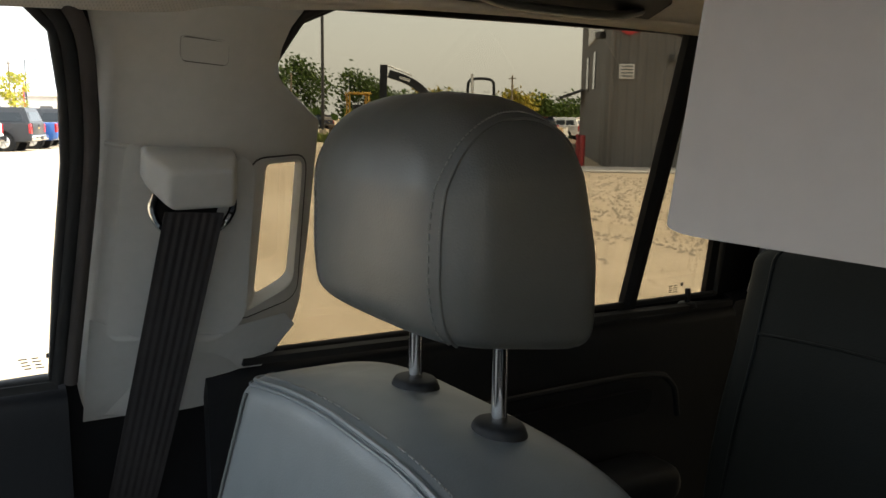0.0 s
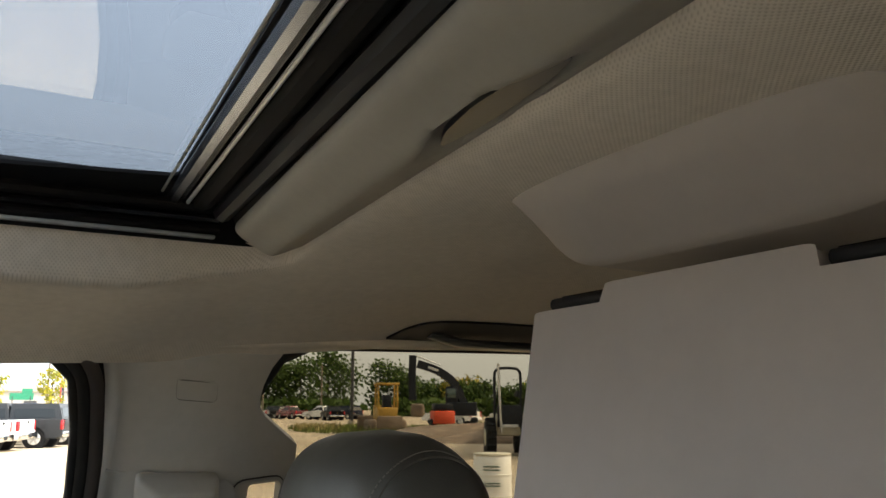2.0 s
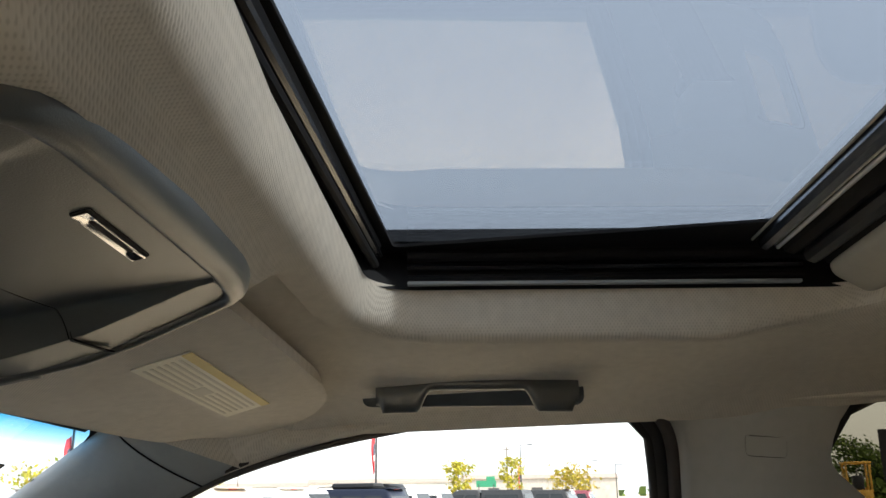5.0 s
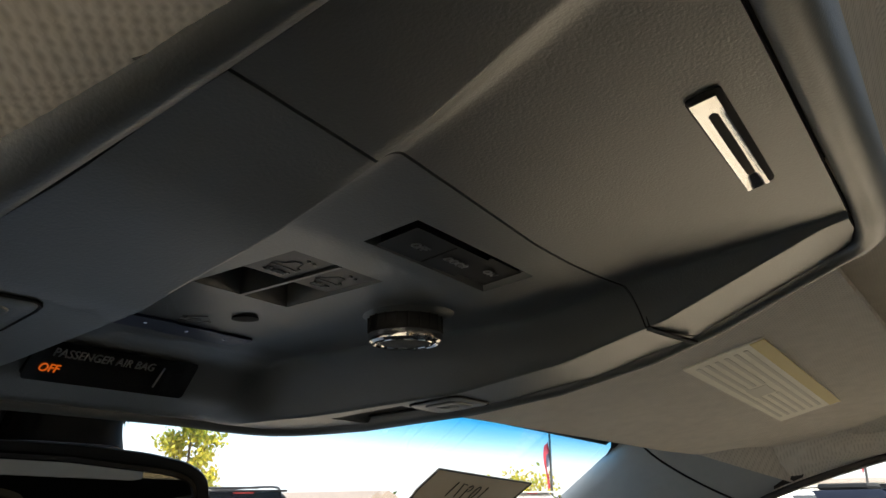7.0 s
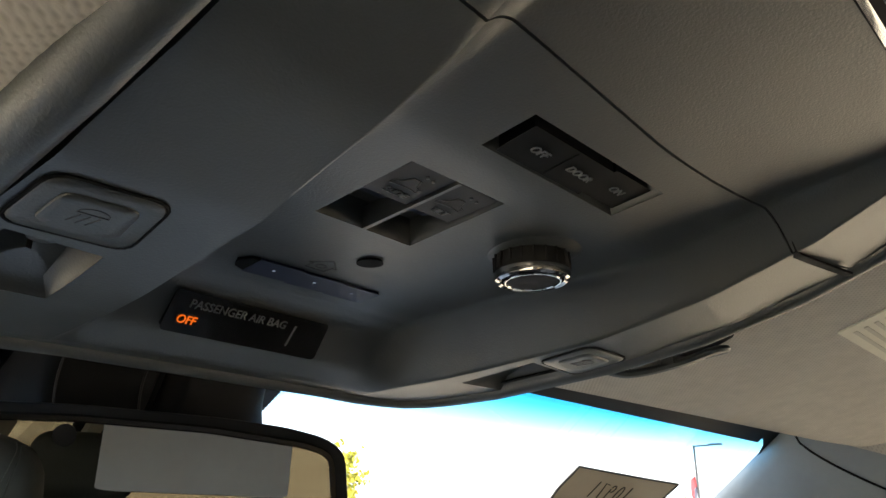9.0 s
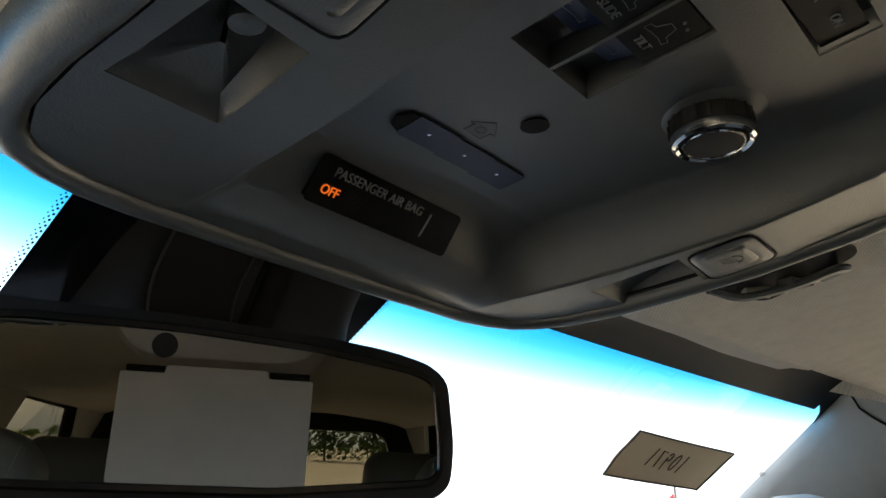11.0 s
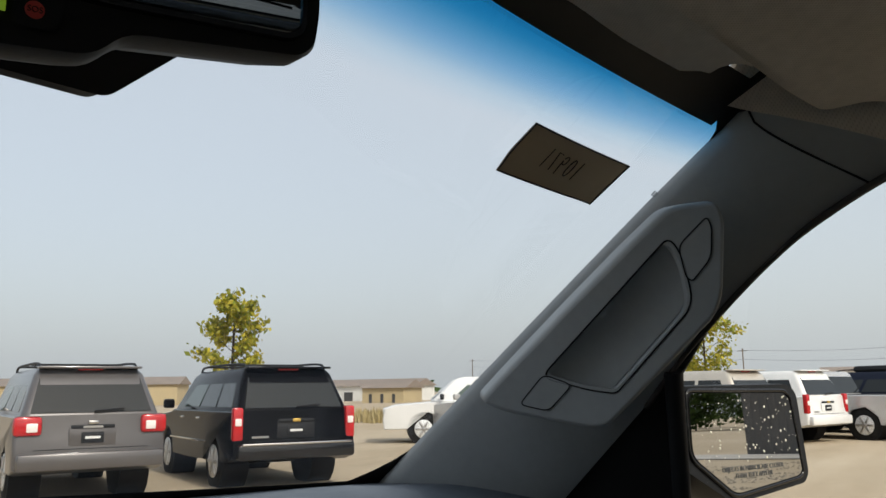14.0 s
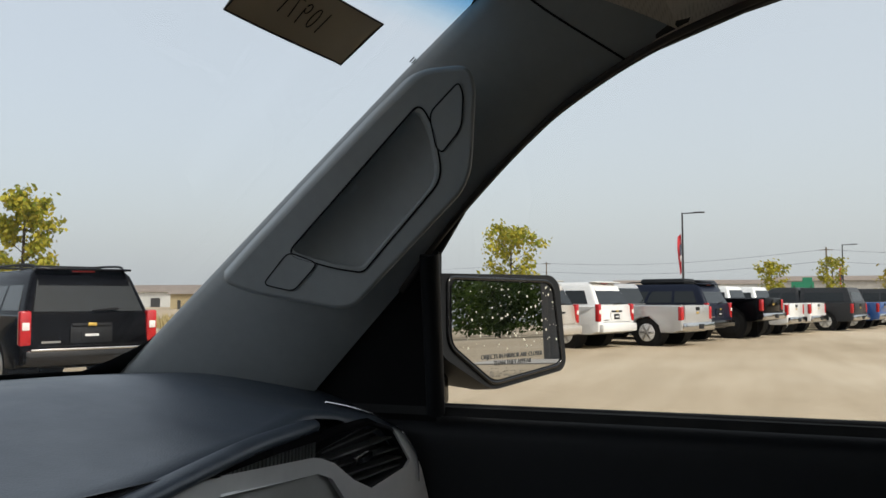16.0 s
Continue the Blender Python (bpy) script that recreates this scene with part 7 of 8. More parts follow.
def build_car(name, label, col, kind, at, az, group="", lift=0.0, cap=False, rail=False, clear=False, box=False, fine=False, lamp="tall"):
    """An SUV or a pickup about the middle of its wheelbase; it faces +y before it is turned to az (degrees from +y to the right)."""
    c = thing(name, label, "pickup truck" if kind == "pickup" else "SUV", (0, 0, 0), group)
    R = 0.40 + lift * 0.12
    z0 = 0.38 + lift * 0.25
    yb, yf = (-2.62, 2.72) if kind == "suv" else (-2.85, 2.95)
    ra, fa = (-1.50, 1.55) if kind == "suv" else (-1.72, 1.85)
    belt = 1.20 + lift * 0.25
    hood = belt - 0.06
    side = [(yb, z0 + 0.10), (yb - 0.02, z0 + 0.28), (yb + 0.03, belt - 0.30), (yb + 0.06, belt), (1.15, belt), (1.25, hood + 0.02), (yf - 0.35, hood - 0.06), (yf - 0.05, hood - 0.16), (yf, z0 + 0.30), (yf - 0.04, z0 + 0.02)]
    lower = arch(fa, R + 0.10, z0 + 0.02)[::-1] + [(0.0, z0)] + arch(ra, R + 0.10, z0 + 0.02)[::-1]
    outline = side + lower + [(yb + 0.25, z0 + 0.02)]
    body = part("body", loft_x(outline, [(-1.0, 0.05), (-0.985, 0.02), (-0.95, 0.0), (0.95, 0.0), (0.985, 0.02), (1.0, 0.05)]), P[col], c, smooth=35)
    # cabin
    if kind == "suv":
        base = [(-0.92, yb + 0.07), (0.92, yb + 0.07), (0.92, 1.30), (-0.92, 1.30)]
        top = [(-0.72, yb + 0.40), (0.72, yb + 0.40), (0.72, 0.55), (-0.72, 0.55)]
        roof_z = 1.86 + lift * 0.25
    else:
        base = [(-0.92, -0.72), (0.92, -0.72), (0.92, 1.42), (-0.92, 1.42)]
        top = [(-0.72, -0.50), (0.72, -0.50), (0.72, 0.62), (-0.72, 0.62)]
        roof_z = 1.86 + lift * 0.25
    bm = bmesh.new()
    rings = []
    for t in (0.0, 0.5, 0.86, 0.96, 1.0):
        k = t if t < 0.9 else 0.86 + (t - 0.86) * 2.6
        zz = belt - 0.01 + (roof_z - belt + 0.01) * (t if t < 0.9 else 0.93 + (t - 0.9) * 0.7)
        pts = [((b[0] + (q[0] - b[0]) * k), b[1] + (q[1] - b[1]) * k) for b, q in zip(base, top)]
        pts = rounded([(p[0], p[1]) for p in pts], 0.12, 4)
        rings.append([bm.verts.new((p.x, p.y, zz)) for p in pts])
    for A, B in zip(rings, rings[1:]):
        for i in range(len(A)):
            bm.faces.new((A[i - 1], A[i], B[i], B[i - 1]))
    bm.faces.new(rings[-1])
    cab = part("cabin", bm, P[col], c, smooth=50)

    def cab_pt(s, u, t, out=0.012):
        """A place on the cabin's side s: u along (0 rear..1 front), t up."""
        x = (0.92 + (0.72 - 0.92) * t) + out
        yr = base[0][1] + (top[0][1] - base[0][1]) * t
        yq = base[2][1] + (top[2][1] - base[2][1]) * t
        return Vector((s * x, yr + (yq - yr) * u, belt - 0.01 + (roof_z - belt) * t * 0.93))
    spans = ((0.08, 0.29, "car_glass"), (0.315, 0.555, "car_glass"), (0.585, 0.86, "car_glass_clear" if clear else "car_glass")) if kind == "suv" else ((0.10, 0.47, "car_glass"), (0.52, 0.86, "car_glass_clear" if clear else "car_glass"))
    for s in (1, -1):
        for u0, u1, gm in spans:
            u1t = u1 - (0.0 if u1 < 0.8 else 0.03)
            pts = [cab_pt(s, u0, 0.10), cab_pt(s, u1, 0.10), cab_pt(s, u1t, 0.84), cab_pt(s, u0 + 0.01, 0.84)]
            part("side_window", quad_plate(pts, (-s * 0.02, 0, 0)), M[gm], cab, "dark window glass")
        for yy in ((-0.62, 0.42) if kind == "suv" else (-0.35, 0.75)):
            part("door_handle", bm_box((0.03, 0.20, 0.035), (s * 1.0, yy, belt - 0.13), 0.01), M["chrome"] if fine else P[col], body)
        part("side_mirror", bm_box((0.20, 0.12, 0.17), (s * 1.10, 1.02, belt + 0.10), 0.04), P[col] if col != "white" else M["dark"], c)
        part("side_moulding", bm_box((0.012, 2.4, 0.03), (s * 1.003, 0.05, z0 + 0.32), 0.004), M["chrome"] if fine and col == "black" else P[col], body)
        wheel(c, s * 0.90, ra, R, lift, lift > 0.5)
        wheel(c, s * 0.90, fa, R, lift, lift > 0.5)
        # wheel wells
        for wy in (ra, fa):
            part("wheel_well", bm_cyl(R + 0.09, R + 0.09, 0.42, pose(s * 0.74, wy, R + 0.03, 0, 90, 0), 20), M["matte_black"], body)
        # lamps
        if kind == "suv":
            if lamp == "tall":
                part("tail_lamp", bm_box((0.16, 0.13, 0.50), (s * 0.925, yb + 0.06, belt - 0.20), 0.03), M["tail"], c, "red tail lamp")
                part("reverse_lens", bm_box((0.10, 0.02, 0.11), (s * 0.925, yb - 0.008, belt - 0.17), 0.01), M["tail_white"], c)
            else:
                part("tail_lamp", bm_box((0.36, 0.16, 0.26), (s * 0.83, yb + 0.06, belt - 0.14), 0.05), M["tail"], c, "red tail lamp")
                part("reverse_lens", bm_box((0.14, 0.02, 0.12), (s * 0.78, yb - 0.022, belt - 0.16), 0.02), M["tail_white"], c)
        else:
            part("tail_lamp", bm_box((0.19, 0.11, 0.40), (s * 0.91, yb + 0.06, belt - 0.24), 0.02), M["tail"], c, "red tail lamp")
        part("head_lamp", bm_box((0.36, 0.10, 0.20), (s * 0.76, yf - 0.06, hood - 0.24), 0.03), M["lamp_glass"], c)
    # windows across
    def across(yr_b, yr_t, t0, t1, out, hw0, hw1):
        za, zb = belt + (roof_z - belt) * t0 * 0.93, belt + (roof_z - belt) * t1 * 0.93
        ya, yq = yr_b + (yr_t - yr_b) * t0 + out, yr_b + (yr_t - yr_b) * t1 + out
        return [Vector((-hw0, ya, za)), Vector((hw0, ya, za)), Vector((hw1, yq, zb)), Vector((-hw1, yq, zb))]
    part("rear_window", quad_plate(across(base[0][1], top[0][1], 0.06, 0.84, -0.014, 0.80, 0.68), (0, 0.02, 0)), M["car_glass"], cab, "dark rear window")
    part("windscreen", quad_plate(across(base[2][1], top[2][1], 0.06, 0.88, 0.014, 0.80, 0.68), (0, -0.02, 0)), M["car_glass"], cab)
    # rear end
    tr_m = M["chrome"] if kind == "pickup" else (P[col] if col in ("grey", "beige", "white", "silver") else M["black"])
    bmp = part("rear_bumper", bm_box((1.92, 0.22, 0.24), (0, yb - 0.02, z0 + 0.20), 0.05), tr_m, c)
    if kind == "suv":
        part("bumper_strip", bm_box((1.78, 0.03, 0.035), (0, yb - 0.125, z0 + 0.315), 0.01), M["chrome"], bmp) if fine and col == "black" else None
        part("tailgate_line", bm_box((1.50, 0.012, 0.012), (0, yb + 0.03 - 0.03, z0 + 0.36), 0.002), M["matte_black"], c)
        part("plate_recess", bm_box((0.62, 0.02, 0.26), (0, yb + 0.012, belt - 0.30), 0.02), P[col] if col != "black" else M["dark"], c)
        part("number_plate", bm_box((0.30, 0.012, 0.15), (0, yb - 0.004, belt - 0.31), 0.004), M["dark"], c)
        part("plate_bar", bm_box((0.20, 0.006, 0.035), (0, yb - 0.012, belt - 0.31), 0.0), M["satin"], c)
        part("plate_trim", bm_box((0.58, 0.03, 0.05), (0, yb - 0.002, belt - 0.16), 0.01), M["dark"], c)
        part("badge", bm_box((0.13, 0.02, 0.05), (0, yb - 0.022, belt - 0.155 + (0.05 if lamp != "tall" else 0)), 0.01), M["gold"] if lamp == "tall" else M["chrome"], c)
        part("name_bar", bm_box((0.26, 0.006, 0.030), (-0.58 if lamp == "tall" else 0.0, yb - (0.008 if lamp == "tall" else 0.02), belt - (0.40 if lamp == "tall" else 0.165)), 0.0), M["alloy"], c)
        part("high_brake_lamp", bm_box((0.34, 0.03, 0.035), (0, top[0][1] - 0.015, roof_z - 0.02), 0.008), M["tail"], c)
        sp = part("roof_spoiler", bm_box((1.40, 0.22, 0.035), (0, top[0][1] - 0.02, roof_z + 0.005), 0.015), P[col], c)
        part("wiper", bm_rod((0.02, base[0][1] - 0.02, belt + 0.05), (0.42, base[0][1] - 0.01, belt + 0.08), 0.012, segs=6), M["matte_black"], c)
        if rail:
            for s in (1, -1):
                pth = smooth_path([(s * 0.66, 0.45, roof_z - 0.01), (s * 0.66, 0.25, roof_z + 0.07), (s * 0.66, -0.8, roof_z + 0.085), (s * 0.66, top[0][1] + 0.30, roof_z + 0.07), (s * 0.66, top[0][1] + 0.08, roof_z - 0.01)], 5)
                part("roof_rail", bm_sweep(pth, circle(0.02, 6)), M["dark"], c)
            for yy in (0.0, -1.2):
                part("cross_bar", bm_rod((-0.66, yy, roof_z + 0.075), (0.66, yy, roof_z + 0.075), 0.018, segs=6), M["dark"], c)
        if box:
            part("roof_box", bm_box((0.9, 1.6, 0.2), (0, -0.8, roof_z + 0.10), 0.08), M["dark"], c)
    else:
        part("bed_floor", bm_box((1.70, 1.75, 0.02), (0, -1.80, belt + 0.004), 0.0), M["matte_black"], c) if not cap else None
        part("tailgate", bm_box((1.56, 0.06, 0.50), (0, yb + 0.02, belt - 0.25), 0.02), P[col], c)
        part("gate_handle", bm_box((0.22, 0.03, 0.10), (0, yb - 0.015, belt - 0.10), 0.01), M["dark"], c)
        part("badge", bm_box((0.17, 0.02, 0.06), (0, yb - 0.015, belt - 0.22), 0.01), M["gold"], c)
        part("number_plate", bm_box((0.30, 0.012, 0.14), (0, yb - 0.14, z0 + 0.20), 0.004), M["dark"], c)
        if cap:
            capb = bmesh.new()
            r2 = []
            for zz, hw, ya, yq in ((belt, 0.93, yb + 0.06, -0.68), (belt + 0.45, 0.80, yb + 0.22, -0.66), (roof_z - 0.02, 0.70, yb + 0.32, -0.62)):
                r2.append([capb.verts.new(p) for p in ((-hw, ya, zz), (hw, ya, zz), (hw, yq, zz), (-hw, yq, zz))])
            for A, B in zip(r2, r2[1:]):
                for i in range(4):
                    capb.faces.new((A[i - 1], A[i], B[i], B[i - 1]))
            capb.faces.new(r2[-1])
            part("bed_cap", capb, P[col], c, "fitted bed cap")
            part("cap_window", quad_plate([(-0.70, yb + 0.085, belt + 0.08), (0.70, yb + 0.085, belt + 0.08), (0.62, yb + 0.20, belt + 0.45), (-0.62, yb + 0.20, belt + 0.45)], (0, 0.02, 0)), M["car_glass"], c)
            for s in (1, -1):
                part("cap_window", quad_plate([(s * 0.925, yb + 0.35, belt + 0.06), (s * 0.925, -0.85, belt + 0.06), (s * 0.83, -0.85, belt + 0.42), (s * 0.83, yb + 0.45, belt + 0.42)], (-s * 0.02, 0, 0)), M["car_glass"], c)
    c.matrix_basis = pose(at[0], at[1], 0, 0, 0, -az)
    return c


AZ = 21.5
FWD, RGT = Vector((math.sin(radians(AZ)), math.cos(radians(AZ)))), Vector((math.cos(radians(AZ)), -math.sin(radians(AZ))))


def slot_at(i, rear):
    """The middle of the vehicle in the i-th bay of the row; rear: how far its rear axle lies behind its middle."""
    out = {-1: -3.0, 2: 1.3, 3: 0.7, 4: 1.35, 5: 1.1, 6: 1.0, 7: 1.8, 8: 2.0, 9: 1.6, 10: 1.8, 11: 1.6}.get(i, 0.0)
    p = Vector((26.9, 4.5)) + RGT * (3.02 * (i - 2) + (-0.05 if i > 1 else 0.50)) + FWD * (rear - out)
    return p.x, p.y


ROW = [(-1, "suv", "silver", "parked silver SUV in the row", {}), (0, "suv", "beige", "parked beige SUV in the row", {}), (1, "suv", "white", "parked white SUV with dark rear windows", {}),
       (2, "pickup", "silver", "parked silver pickup truck with chrome bumper", {}), (3, "suv", "navy", "parked dark navy SUV with roof rails", {"rail": True, "box": True}), (4, "pickup", "black", "parked lifted black pickup truck on large tyres", {"lift": 0.8}),
       (5, "pickup", "white", "parked white pickup truck", {}), (6, "pickup", "white", "parked white pickup truck", {}), (7, "pickup", "charcoal", "parked charcoal pickup truck with a bed cap", {"cap": True}), (8, "pickup", "blue", "parked blue pickup truck", {}),
       (9, "pickup", "white", "parked white pickup truck", {}), (10, "suv", "charcoal", "parked charcoal SUV in the row", {}), (11, "pickup", "white", "parked white pickup truck", {}), (12, "pickup", "blue", "parked blue pickup truck", {}), (13, "suv", "white", "parked white SUV in the row", {}), (14, "pickup", "silver", "parked silver pickup truck", {}), (15, "suv", "maroon", "parked maroon SUV in the row", {})]
for i, kind, col, lab, kw in ROW:
    build_car("parked_" + kind, lab, col, kind, slot_at(i, 1.50 if kind == "suv" else 1.72), AZ + ((i * 37) % 5 - 2) * 0.6, "vehicles parked in the row", **kw)
f28, r28 = Vector((math.sin(radians(27)), math.cos(radians(27)))), Vector((math.cos(radians(27)), -math.sin(radians(27))))
pt = Vector((10.02, 10.12)) + f28 * 2.65
build_car("parked_suv", "parked glossy black SUV with tall red tail lamps", "black", "suv", (pt.x, pt.y), 27, "vehicles ahead", rail=True, clear=True, fine=True)
pq = Vector((7.35, 11.6)) + f28 * 2.65
build_car("parked_suv", "parked dark grey SUV with roof rails and wide tail lamps", "grey", "suv", (pq.x, pq.y), 25, "vehicles ahead", rail=True, clear=True, fine=True, lamp="wide")
pw = Vector(polar(59.8, 25.5))
build_car("parked_suv", "parked white SUV standing across the lane", "white", "suv", (pw.x, pw.y), -35, "vehicles ahead", clear=True)
for az, d, kind, col, tn in ((109.9, 128, "pickup", "maroon", 80), (112.0, 118, "pickup", "white", 60), (112.6, 112, "pickup", "black", 100), (113.4, 120, "suv", "navy", 70), (107.6, 135, "pickup", "silver", 60), (106.9, 130, "suv", "white", 75), (120.6, 80, "suv", "white", 60), (127.0, 62, "pickup", "white", 200), (128.3, 70, "suv", "navy", 110), (129.4, 72, "suv", "white", 60), (108.7, 134, "suv", "charcoal", 70)):
    build_car("distant_" + kind, "distant " + {"navy": "dark navy"}.get(col, col) + (" pickup truck" if kind == "pickup" else " SUV") + " parked before the trees", col, kind, polar(az, d), tn, "vehicles before the trees")

# ---- outside: trees ----
def leaf_mat(name, c1, c2):
    m = Mat(name, c1, 0.7, spec=0.2)
    rnd = m.n.new("ShaderNodeNewGeometry")
    r = m.n.new("ShaderNodeValToRGB")
    r.color_ramp.elements[0].color, r.color_ramp.elements[1].color = rgb(*c1), rgb(*c2)
    m.l.new(rnd.outputs["Random Per Island"], r.inputs[0])
    m.l.new(r.outputs[0], m.b.inputs["Base Color"])
    tl = m.n.new("ShaderNodeBsdfTranslucent")
    m.l.new(r.outputs[0], tl.inputs[0])
    mxs = m.n.new("ShaderNodeMixShader")
    mxs.inputs[0].default_value = 0.3
    m.l.new(m.b.outputs[0], mxs.inputs[1])
    m.l.new(tl.outputs[0], mxs.inputs[2])
    m.l.new(mxs.outputs[0], m.n["Material Output"].inputs[0])
    return m.m


M["leaf_green"] = leaf_mat("leaf_green", (0.035, 0.065, 0.014), (0.085, 0.125, 0.028))
M["leaf_yellow"] = leaf_mat("leaf_yellow", (0.20, 0.19, 0.03), (0.40, 0.30, 0.045))
M["leaf_mixed"] = leaf_mat("leaf_mixed", (0.17, 0.21, 0.03), (0.50, 0.42, 0.05))
M["bark"] = Mat("bark", (0.085, 0.065, 0.05), 0.9, spec=0.1).vary(6, 0.25, 40, 0.3).m


def build_tree(at, h, spread, mat_, seed, leaves=1500, size=0.16, trunk=0.22, low=0.28, label="leafy tree", group="", thin=False):
    random.seed(seed)
    t = thing("tree", label, "tree", (at[0], at[1], 0), group)
    x0, y0 = at
    top = Vector((x0 + random.uniform(-0.04, 0.04) * h, y0, h * 0.93))
    r0 = h * 0.016 + 0.02
    pieces = [bm_rod((x0, y0, -0.1), tuple(Vector((x0, y0, 0)).lerp(top, 0.45)), r0, r0 * 0.65, 8), bm_rod(tuple(Vector((x0, y0, 0)).lerp(top, 0.44)), tuple(top), r0 * 0.65, r0 * 0.12, 6)]
    tips = []
    nb = 20 if thin else 15
    for k in range(nb):
        f = low + (0.95 - low) * k / nb
        b = Vector((x0, y0, 0)).lerp(top, f)
        a = k * 2.4 + random.uniform(-0.5, 0.5)
        prof = math.sin(math.pi * min(1.0, max(0.10, (f - low) / (1 - low) * 0.80 + 0.17))) ** 0.8
        ln = spread * prof * random.uniform(0.65, 1.15)
        e = b + Vector((math.cos(a) * ln, math.sin(a) * ln, ln * random.uniform(0.35, 0.95)))
        pieces.append(bm_rod(tuple(b), tuple(e), r0 * 0.32 * (1.15 - f), r0 * 0.07, 5))
        tips += [b.lerp(e, q) for q in (0.45, 0.7, 0.9, 1.0)]
    tips += [top, top.lerp(Vector((x0, y0, 0)), 0.1)]
    part("trunk", bm_join(*pieces), M["bark"], t, "brown bark trunk with limbs")
    v, fc = [], []
    for k in range(leaves):
        c = random.choice(tips)
        s_ = spread * (0.135 if thin else 0.27)
        p = c + Vector((random.gauss(0, s_), random.gauss(0, s_), random.gauss(0, s_ * 0.8)))
        if p.z < 0.3:
            continue
        sz = size * random.uniform(0.5, 1.3)
        n = Vector((random.gauss(0, 1), random.gauss(0, 1), random.gauss(0.5, 1))).normalized()
        a = n.orthogonal().normalized() * sz
        b = n.cross(a).normalized() * sz * 0.55
        i = len(v)
        v += [p - a, p + b, p + a, p - b]
        fc.append((i, i + 1, i + 2, i + 3))
    me = bpy.data.meshes.new("crown")
    me.from_pydata([tuple(q) for q in v], [], fc)
    me.materials.append(mat_)
    cr = new("crown", me)
    cr.parent = t
    cr.matrix_parent_inverse = t.matrix_basis.inverted()
    return t


build_tree(polar(43.8, 30), 5.2, 1.15, M["leaf_mixed"], 5, 2600, 0.115, low=0.3, label="slender young tree with yellowing leaves", thin=True)
build_tree(polar(75.1, 50), 5.9, 1.75, M["leaf_mixed"], 8, 2200, 0.14, low=0.3, label="young tree with yellow-green leaves behind the parked row", thin=True)
build_tree(polar(91.8, 88), 5.2, 1.5, M["leaf_mixed"], 9, 1000, 0.18, label="young tree with yellow-green leaves", thin=True)
build_tree(polar(95.3, 100), 6.0, 1.6, M["leaf_mixed"], 10, 800, 0.2, label="young tree with yellowing leaves", thin=True)
build_tree(polar(99.2, 85), 3.8, 2.0, M["leaf_yellow"], 12, 800, 0.2, label="bushy yellow tree behind the lot")
build_tree(polar(66.0, 70), 3.2, 2.0, M["leaf_mixed"], 13, 700, 0.2, label="bushy yellow-green tree behind the lot")
for az, d, h, sp, key, sd in ((108.0, 160, 10.0, 4.6, "leaf_green", 22), (108.9, 165, 9.0, 4.6, "leaf_green", 23), (110.4, 158, 9.5, 4.4, "leaf_green", 24), (112.2, 170, 13.0, 4.0, "leaf_green", 25), (113.2, 175, 11.0, 3.2, "leaf_green", 26),
                              (116.2, 160, 9.8, 3.6, "leaf_green", 27), (117.4, 158, 7.6, 2.8, "leaf_green", 28), (118.4, 165, 5.6, 3.4, "leaf_green", 29), (119.8, 172, 5.4, 3.6, "leaf_green", 30), (121.0, 165, 5.6, 3.6, "leaf_yellow", 31), (122.2, 160, 5.0, 3.6, "leaf_green", 32),
                              (124.3, 150, 4.4, 2.6, "leaf_green", 33), (125.6, 150, 4.8, 2.4, "leaf_green", 34), (126.7, 140, 5.6, 2.6, "leaf_yellow", 35), (127.6, 150, 4.8, 2.8, "leaf_mixed", 36), (128.9, 150, 3.8, 3.6, "leaf_green", 37), (130.2, 155, 3.6, 3.6, "leaf_green", 38),
                              (146, 95, 6.5, 3.6, "leaf_green", 41), (149, 112, 8.0, 4.0, "leaf_green", 42), (152, 95, 6.0, 3.6, "leaf_green", 43), (154.2, 116, 8.2, 4.4, "leaf_green", 44), (158, 95, 6.2, 3.8, "leaf_green", 45), (160, 112, 8.6, 4.2, "leaf_green", 46), (164, 95, 6.5, 4.0, "leaf_green", 47), (168, 95, 7.8, 4.6, "leaf_green", 48), (172, 95, 7.8, 4.6, "leaf_green", 49), (176, 98, 7.8, 4.6, "leaf_green", 50)):
    build_tree(polar(az, d), h, sp, M[key], sd, 3600 if az > 140 else 1500 if sp > 3.3 else 1000, 0.30 if az > 140 else 0.42, low=0.06 if az > 140 else 0.12, label="tall leafy tree at the lot's far edge" if key == "leaf_green" else "yellowing tree at the lot's far edge", group="trees at the far edge")

# low hedge and far woods
random.seed(77)
v, fc = [], []
for k in range(5200):
    az = random.uniform(107, 131) if k % 3 else random.uniform(-80, 280)
    d = random.uniform(150, 185) if k % 3 else random.uniform(420, 520)
    x, y = polar(az, d)
    z = random.uniform(0, 3.0) if k % 3 else random.uniform(0, 7.0) * (0.6 + 0.4 * math.sin(az * 0.7))
    if k % 3 and 113.7 < az < 115.2:
        continue
    sz = 0.8 if k % 3 else 3.2
    for q in range(1):
        a = Vector((random.gauss(0, 1), random.gauss(0, 1), random.gauss(0, 1))).normalized() * sz
        b = a.orthogonal().normalized() * sz * 0.7
        i = len(v)
        p = Vector((x, y, max(z, 0.3)))
        v += [tuple(p - a), tuple(p + b), tuple(p + a), tuple(p - b)]
        fc.append((i, i + 1, i + 2, i + 3))
me = bpy.data.meshes.new("far_woods")
me.from_pydata(v, [], fc)
me.materials.append(M["leaf_green"])
tagged(new("far_woods", me), "low green hedge and hazy far woods", "woods", kind="stuff")

